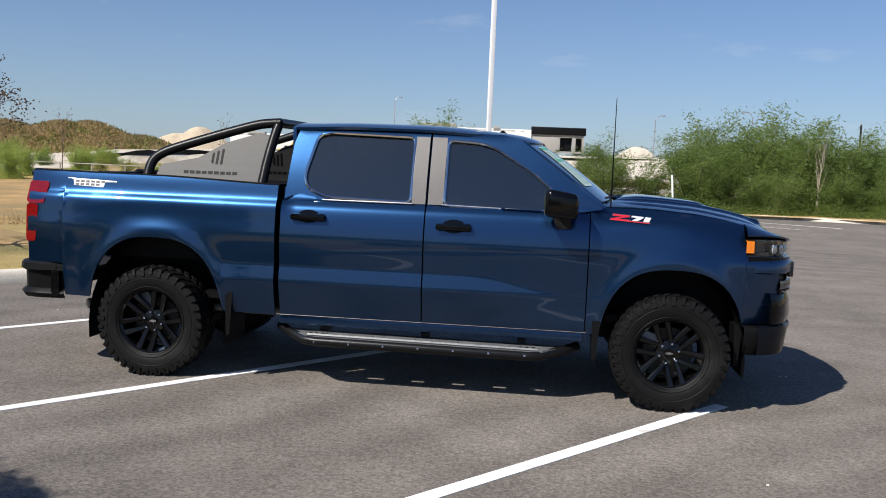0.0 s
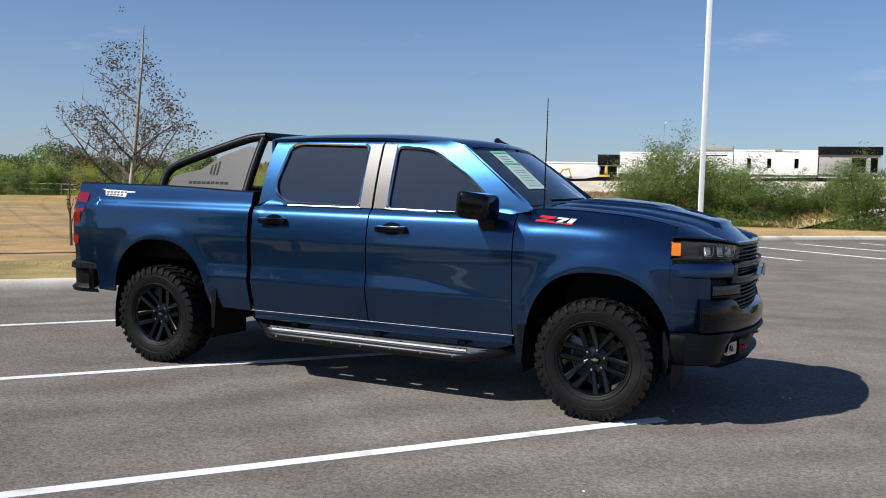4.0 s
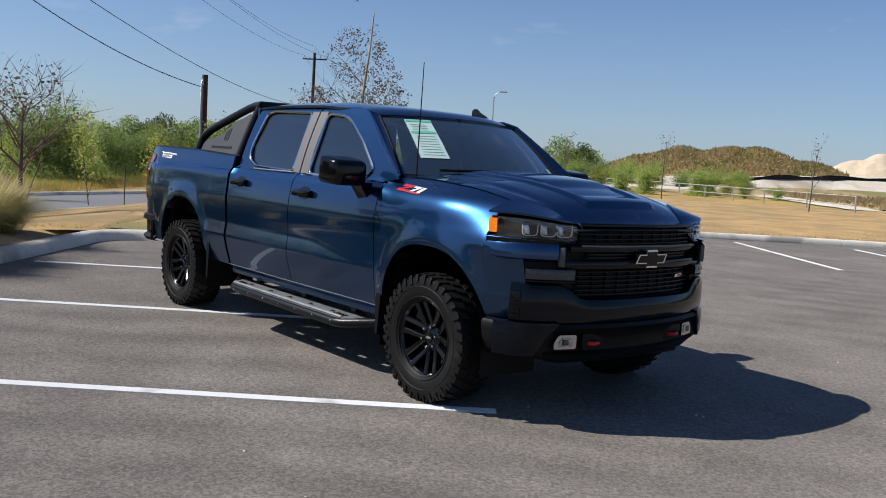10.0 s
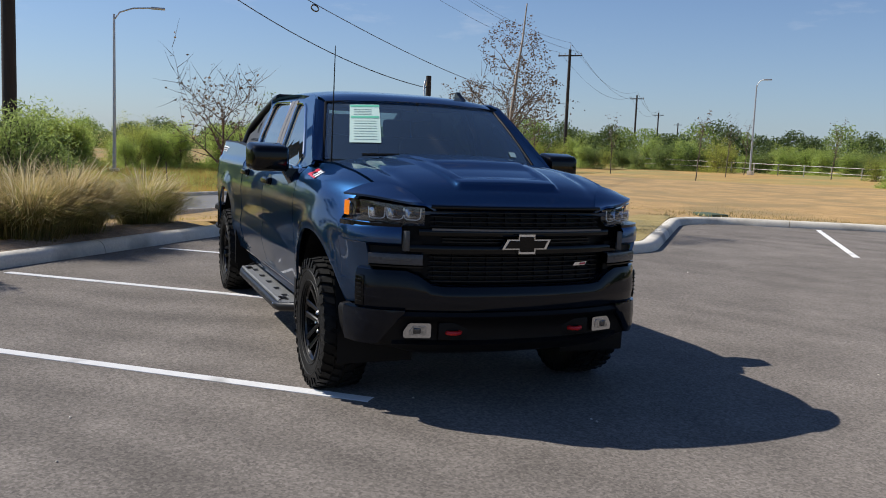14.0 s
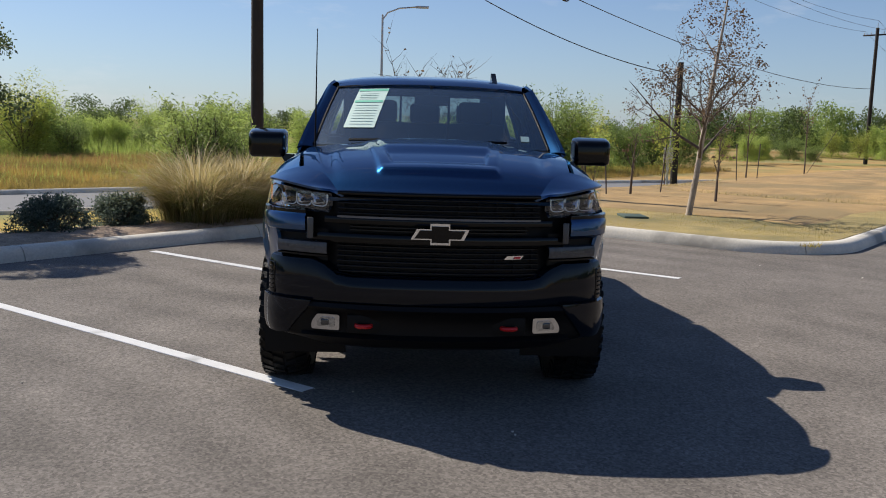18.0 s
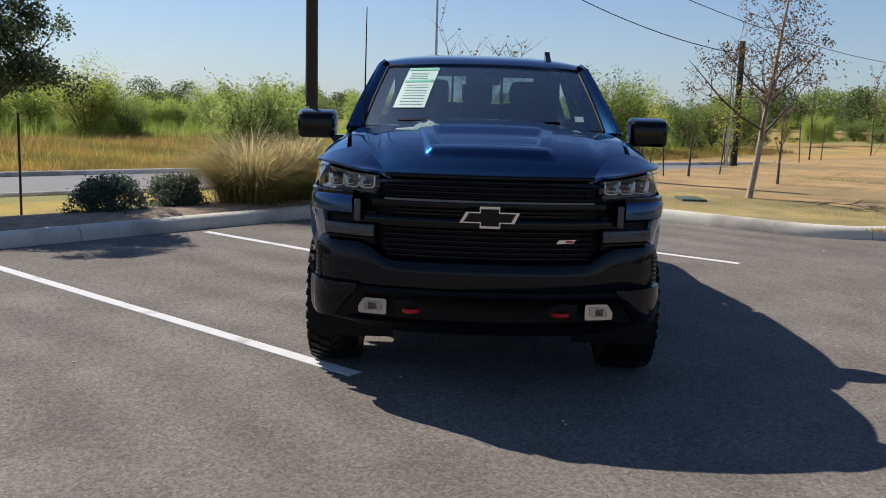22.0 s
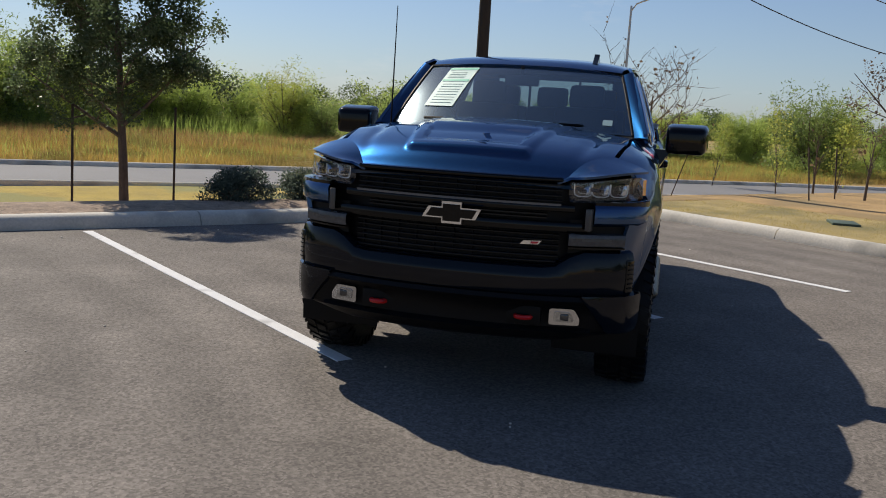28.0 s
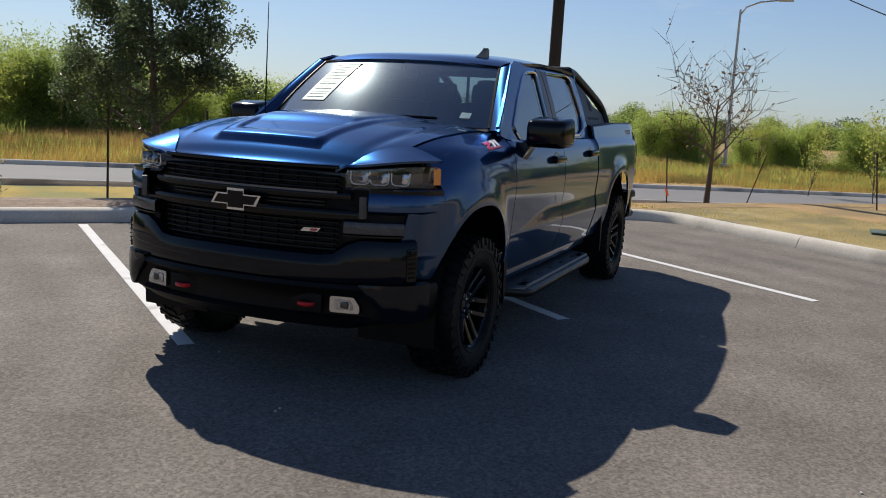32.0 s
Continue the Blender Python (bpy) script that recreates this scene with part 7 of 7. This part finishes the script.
SAND = mat("pale_sand", (0.55, 0.45, 0.32), 0.95, var=0.18, scale=0.8, fine=9, bump=0.6, bscale=5, world_space=True)
HILL = mat("brown_scrub_hill", (0.36, 0.27, 0.15), 0.95, var=0.4, scale=0.7, fine=8, bump=0.9, bscale=5, world_space=True, second=(0.22, 0.2, 0.09), amount=0.4)


def mound(name, label, category, cx, cy, z, rx, ry, h, turn, material, seed, rough=0.2, peaks=1.6):
    c, s = math.cos(radians(turn)), math.sin(radians(turn))

    def f(r, a):
        x, y = rx * r * math.cos(a), ry * r * math.sin(a)
        hh = h * (max(0.0, 1 - r ** peaks)) * (1 + rough * noise.noise((x * 0.25 + seed, y * 0.25, 0))) + rough * 0.4 * noise.noise((x * 0.9, y * 0.9, seed)) * (1 - r)
        return (cx + c * x - s * y, cy + s * x + c * y, z - 0.25 * (r > 0.99) + hh)
    return tagged(part(name, sheet(f, span(0.0, 1, 26), span(0, 2 * math.pi, 72), sharp=0), material), label, category)


mound("scrub_hill", "low brown scrub-covered hill beyond the fence", "hill", -64.0, 102.0, 1.4, 18.0, 9.5, 3.7, 10, HILL, 2, 0.3, 2.6)
def scrub(name, label, cx, cy, rx, ry, turn, zf, n, material, seed, size=0.16):
    """Low tufts strewn over a bank: joined blades that follow its height."""
    rnd = random.Random(seed)
    c, s = math.cos(radians(turn)), math.sin(radians(turn))
    verts, faces = [], []
    for _ in range(n):
        a, q = rnd.uniform(0, 6.283), rnd.random() ** 0.5 * 0.98
        x, y = rx * q * math.cos(a), ry * q * math.sin(a)
        if noise.noise((x * 0.35, y * 0.35, seed)) < -0.12 and rnd.random() < 0.75:
            continue
        base = Vector((cx + c * x - s * y, cy + s * x + c * y, zf(x, y, q)))
        for _ in range(7):
            p = base + Vector((rnd.gauss(0, size * 1.5), rnd.gauss(0, size * 1.5), rnd.uniform(-0.1, size)))
            d = Vector((rnd.gauss(0, 0.8), rnd.gauss(0, 0.8), abs(rnd.gauss(1, 0.4)))).normalized() * size * rnd.uniform(1, 3)
            b = d.orthogonal().normalized() * size * 0.45
            k = len(verts)
            verts += [p - b, p + b, p + d]
            faces.append((k, k + 1, k + 2))
    return tagged(part(name, mesh(verts, faces, 0), material), label, "scrub", kind="stuff")


SCRUB_LEAF = leaf_mat("brown_scrub_leaf", (0.34, 0.25, 0.11), (0.6, 0.46, 0.25), 0.9)
GREEN_SCRUB = leaf_mat("olive_scrub_leaf", (0.17, 0.19, 0.05), (0.34, 0.34, 0.11), 0.9)
scrub("hill_scrub", "dense brown brush covering the hill", -64.0, 102.0, 18.0, 9.5, 10, lambda x, y, q: 1.4 + 3.7 * max(0.0, 1 - q ** 2.6) * (1 + 0.3 * noise.noise((x * 0.25 + 2, y * 0.25, 0))), 12000, SCRUB_LEAF, 3, 0.2)
scrub("hill_scrub_green", "olive bushes low on the hill", -64.0, 102.0, 18.0, 9.5, 10, lambda x, y, q: 1.4 + 3.7 * max(0.0, 1 - q ** 2.6) * (1 + 0.3 * noise.noise((x * 0.25 + 2, y * 0.25, 0))), 1600, GREEN_SCRUB, 9, 0.24)
mound("sand_mound", "pale heap of sand on the building site", "sand heap", -57.4, 133.0, 2.6, 8.0, 6.5, 4.0, 20, SAND, 5, 0.34, 1.6)
mound("spoil_heap", "pale spoil heap by the bushes", "sand heap", 10.3, 97, 3.1, 3, 2.4, 1.9, 10, PALE, 7, 0.3, 1.8)
SCRUB = mat("scrub_bank_grass", (0.36, 0.26, 0.12), 0.95, var=0.4, scale=0.8, fine=8, bump=0.9, bscale=6, world_space=True, second=(0.2, 0.18, 0.065), amount=0.5)
patch("building_site", 34, 100, 8, 120, PALE, "pale bare earth of a building site", "bare earth", 0.12, 30, 50, 1.5, z=lambda s, w: rise(s, w) + 0.12 - 0.6 * (1 - step(34, 37, s)), seed=3)
patch("pale_path", 23.0, 25.6, 43, 78, PALE, "pale gravel path behind the fence", "path", 0.12, 6, 40, 0.4, seed=5)
patch("scrub_bank", 25.5, 36, 20, 74, SCRUB, "rough dry scrub bank", "bank", 0.1, 20, 50, 0.8, z=lambda s, w: rise(s, w) + 0.1 + 0.9 * step(25, 30, s) * (1 - step(42, 52, w)) + 0.15 * noise.noise((s * 0.6, w * 0.6, 4)), seed=6)
# graded bank of the building site: slope, crest and the flat behind it
CREST = [(-41.5, 51.0, 0.5), (-36.0, 56.5, 0.8), (-33.7, 62.3, 1.75), (-32.15, 71.0, 2.1), (-26.0, 78.5, 2.35), (-20.5, 80.0, 2.6), (-8.0, 84.0, 2.9), (6.0, 88.0, 3.1), (24.0, 90.0, 3.2), (60.0, 88.0, 3.4)]


def crest_at(t):
    i = min(len(CREST) - 2, int(t))
    return Vector(CREST[i]).lerp(Vector(CREST[i + 1]), t - i)


def site_bank(t, q):
    c = crest_at(t)
    out = Vector((5.8, -4.9, 0)).normalized()
    away = Vector((c.x - 3.0, c.y + 6.0, 0)).normalized()
    if q < 0:
        p = c - away * 7.5 * -q
        return (p.x, p.y, c.z + (0.35 - c.z) * (-q) ** 0.8 + 0.1 * noise.noise((p.x * 0.4, p.y * 0.4, 1)) * (1 + q))
    p = c + away * 75 * q
    return (p.x, p.y, c.z - 0.05 + 1.4 * q + 0.12 * noise.noise((p.x * 0.1, p.y * 0.1, 1)) * q)


tagged(part("site_bank", sheet(site_bank, span(0, 9, 72), [-0.42, -0.3, -0.15, 0.0, 0.05, 0.15, 0.3, 0.6, 1.0], sharp=0), PALE), "pale graded earth bank of the building site", "bank", kind="structure")
tagged(part("bank_foot", sheet(site_bank, span(0, 9, 72), [-1.0, -0.85, -0.7, -0.55, -0.42], sharp=0), SCRUB), "rough grassy foot of the graded bank", "bank", kind="structure")
silt = thing("silt_fence", "black fabric silt fence along the bank's crest", "fence", kind="structure")
for i in range(36):
    a, b = crest_at(1.2 + i * 0.19), crest_at(1.2 + (i + 1) * 0.19)
    part("fabric", joined(prism([(0, -0.15), (1, -0.15), (1, 0.27 + 0.1 * math.sin(i * 1.7)), (0, 0.27 + 0.1 * math.sin((i - 1) * 1.7))], lambda t, z: (a.lerp(b, t).x, a.lerp(b, t).y, z + a.lerp(b, t).z), lambda t, z: (a.lerp(b, t).x + 0.03, a.lerp(b, t).y + 0.03, z + a.lerp(b, t).z)), sharp=0), BLACK_MATTE, silt)


def building(name, label, x0, y0, x1, y1, depth, z0, h, wall_mat, bands=(), openings=()):
    a, b = Vector((x0, y0, 0)), Vector((x1, y1, 0))
    L = (b - a).length
    ang = math.degrees(math.atan2(b.y - a.y, b.x - a.x))
    root = thing(name, label, "building", pose(x0, y0, z0, 0, 0, ang))
    cuts = sorted(openings)
    x = 0.0
    for o0, o1, oz0, oz1 in cuts + [(L, L, 0, 0)]:
        if o0 > x:
            n = max(1, int((o0 - x) / 7))
            for i in range(n):
                u0, u1 = x + (o0 - x) * i / n, x + (o0 - x) * (i + 1) / n
                part("wall_panel", boxes((((u0 + u1) / 2, 0.12, h / 2), (u1 - u0 - 0.03, 0.24, h)), bevel=0.01), wall_mat, root)
        if o1 > o0:
            if oz0 > 0.05:
                part("wall_panel", boxes((((o0 + o1) / 2, 0.12, oz0 / 2), (o1 - o0, 0.24, oz0))), wall_mat, root)
            if oz1 < h:
                part("lintel", boxes((((o0 + o1) / 2, 0.12, (h + oz1) / 2), (o1 - o0, 0.24, h - oz1))), wall_mat, root)
            # black board behind the hole stands in for the unlit interior
            part("opening", boxes((((o0 + o1) / 2, 0.9, (oz0 + oz1) / 2), (o1 - o0, 0.05, oz1 - oz0))), BLACK_MATTE, root)
        x = o1
    part("side_wall", boxes(((0.12, depth / 2 + 0.24, h / 2), (0.24, depth - 0.24, h))), wall_mat, root)
    part("side_wall", boxes(((L - 0.12, depth / 2 + 0.24, h / 2), (0.24, depth - 0.24, h))), wall_mat, root)
    part("roof", boxes(((L / 2, depth / 2, h - 0.3), (L - 0.3, depth, 0.2))), wall_mat, root)
    for u0, u1, z, hh, mt in bands:
        part("roof_band", boxes((((u0 + u1) / 2, 0.4, z + hh / 2), (u1 - u0, 1.3, hh)), bevel=0.02), mt, root)
    return root


TILT = mat("white_tilt_wall", (0.72, 0.7, 0.66), 0.85, var=0.06, scale=0.5, fine=5, bump=0.1)
GREYW = mat("grey_block_wall", (0.34, 0.32, 0.29), 0.85, var=0.12, scale=1.2, fine=6, bump=0.2)
building("warehouse", "unfinished white tilt-wall warehouse on the skyline", -53.6, 139.0, -33.6, 141.0, 18, 3.9, 2.5, TILT, [(3.0, 6.0, 2.4, 0.35, GREYW), (16.6, 20.1, 2.0, 1.8, BLACK_MATTE)], [(4.4, 5.3, 0.2, 2.2), (16.9, 19.8, 0, 1.9)])
building("white_block", "plain white building block under a grey flat roof on the skyline", -33.5, 141.0, -15.4, 141.6, 14, 4.6, 3.6, TILT, [(12.2, 18.0, 3.9, 0.7, GREYW)], [(4.6, 5.6, 0.4, 2.4), (13.0, 17.2, 3.0, 3.45)])
building("white_block", "long plain white building block on the skyline", -15.3, 141.6, -2.95, 142.3, 14, 4.8, 3.85, TILT, [(6.0, 7.0, 3.85, 0.35, GREYW)], [(2.0, 2.6, 1, 2.5), (5.0, 5.6, 1, 2.5), (9.0, 9.6, 1, 2.5)])
building("flat_roof_building", "low pale grey building with a black parapet on the skyline", -2.8, 142.3, 5.75, 142.9, 14, 5.0, 2.95, GREYW, [(-0.2, 8.8, 2.95, 1.25, BLACK_MATTE)], [(4.6, 6.6, 0.3, 2.6), (7.2, 8.2, 0.3, 2.6)])
mound("site_rise", "pale bare rise under the far buildings", "bare earth", -10, 152, 0.2, 45, 24, 4.3, 5, PALE, 12, 0.05, 4.0)


def excavator(x, y, z, turn, sc, label):
    root = thing("excavator", label, "excavator", pose(x, y, z, 0, 0, turn) @ Matrix.Diagonal((sc, sc, sc, 1)), "excavators")
    YEL = mat("yellow_machine_paint", (0.6, 0.36, 0.03), 0.5, var=0.15)
    part("track", boxes(((0, 0.9, 0.4), (3.2, 0.5, 0.75)), bevel=0.2), BLACK_MATTE, root)
    part("track", boxes(((0, -0.9, 0.4), (3.2, 0.5, 0.75)), bevel=0.2), BLACK_MATTE, root)
    part("body", boxes(((-0.5, 0, 1.4), (2.4, 2.2, 1.0)), bevel=0.1), YEL, root)
    part("cab", boxes(((0.4, 0.6, 2.0), (1.2, 0.9, 1.5)), bevel=0.1), BLACK_GLOSS, root)
    part("boom", joined(tube([(0.7, -0.2, 1.6), (2.0, -0.2, 3.6), (3.6, -0.2, 3.9)], [0.28, 0.3, 0.2], 6)), YEL, root)
    part("stick", joined(tube([(3.6, -0.2, 4.0), (4.3, -0.2, 2.0)], [0.22, 0.14], 6)), YEL, root)
    part("bucket", boxes(((4.2, -0.2, 1.6), (0.7, 0.8, 0.7)), bevel=0.15), BLACK_MATTE, root)
    return root


excavator(-41.5, 131, 2.6, 15, 0.62, "grey excavator working before the white warehouse")
excavator(-33.6, 132, 2.7, 100, 0.75, "yellow excavator before the white warehouse")

# small things in the verges
tagged(part("drain_lid", boxes(((*lot(2.3, 15.2)[:2], 0.13), (0.7, 0.5, 0.06)), bevel=0.01), mat("green_plastic_lid", (0.06, 0.09, 0.05), 0.6)), "green plastic drain box lid in the grass", "drain lid")
tagged(part("valve_box_lid", boxes(((*lot(-1.9, 8.0)[:2], 0.15), (0.55, 0.4, 0.06)), bevel=0.01), mat("dark_green_lid", (0.05, 0.075, 0.05), 0.6)), "dark green valve box lid in the turf", "valve box")
ribbon("steel_edging", dense([(-8.3, -30), (-8.3, 2.0)], 1), 0.03, lambda s, w: rise(-8.3, w) + 0.10, POST, "dark steel edging strip between mulch and lawn", "edging")
rr = random.Random(9)
for k in range(46):
    s, w = rr.uniform(-4.3, 5.0), rr.uniform(-12, 10)
    p = lot(s, w, 0.004)
    q = rr.uniform(0.006, 0.012)
    bm = bmesh.new()
    bmesh.ops.create_icosphere(bm, subdivisions=1, radius=q, matrix=Matrix.Translation(p) @ Matrix.Diagonal((1, rr.uniform(0.6, 1), 0.6, 1)))
    tagged(part("pebble", bm, CONCRETE), "small pale pebble on the asphalt", "pebble", "pebbles")

# rough growth on the bank by the field
def bank_z(s, w):
    return rise(s, w) + 0.1 + 0.9 * step(25, 30, s) * (1 - step(42, 52, w))


verts, faces = [], []
rb = random.Random(31)
for _ in range(5200):
    s, w = rb.uniform(25.2, 35.5), rb.uniform(20, 72)
    if noise.noise((s * 0.5, w * 0.5, 2)) < -0.1 and rb.random() < 0.8:
        continue
    o = lot(s, w, bank_z(s, w))
    for _ in range(6):
        p = o + Vector((rb.gauss(0, 0.2), rb.gauss(0, 0.2), rb.uniform(-0.05, 0.12)))
        d = Vector((rb.gauss(0, 0.7), rb.gauss(0, 0.7), abs(rb.gauss(1, 0.4)))).normalized() * rb.uniform(0.12, 0.42)
        b = d.orthogonal().normalized() * 0.05
        k = len(verts)
        verts += [p - b, p + b, p + d]
        faces.append((k, k + 1, k + 2))
tagged(part("bank_scrub", mesh(verts, faces, 0), SCRUB_LEAF), "rough dry brush over the bank", "scrub", kind="stuff")
marker = part("marker_post", joined(tube([(6.35, 33.2, 0.1), (6.2, 33.2, 1.75)], 0.045, 8)), WHITE_STEEL)
tagged(marker, "thin leaning white marker post by the thicket", "post")
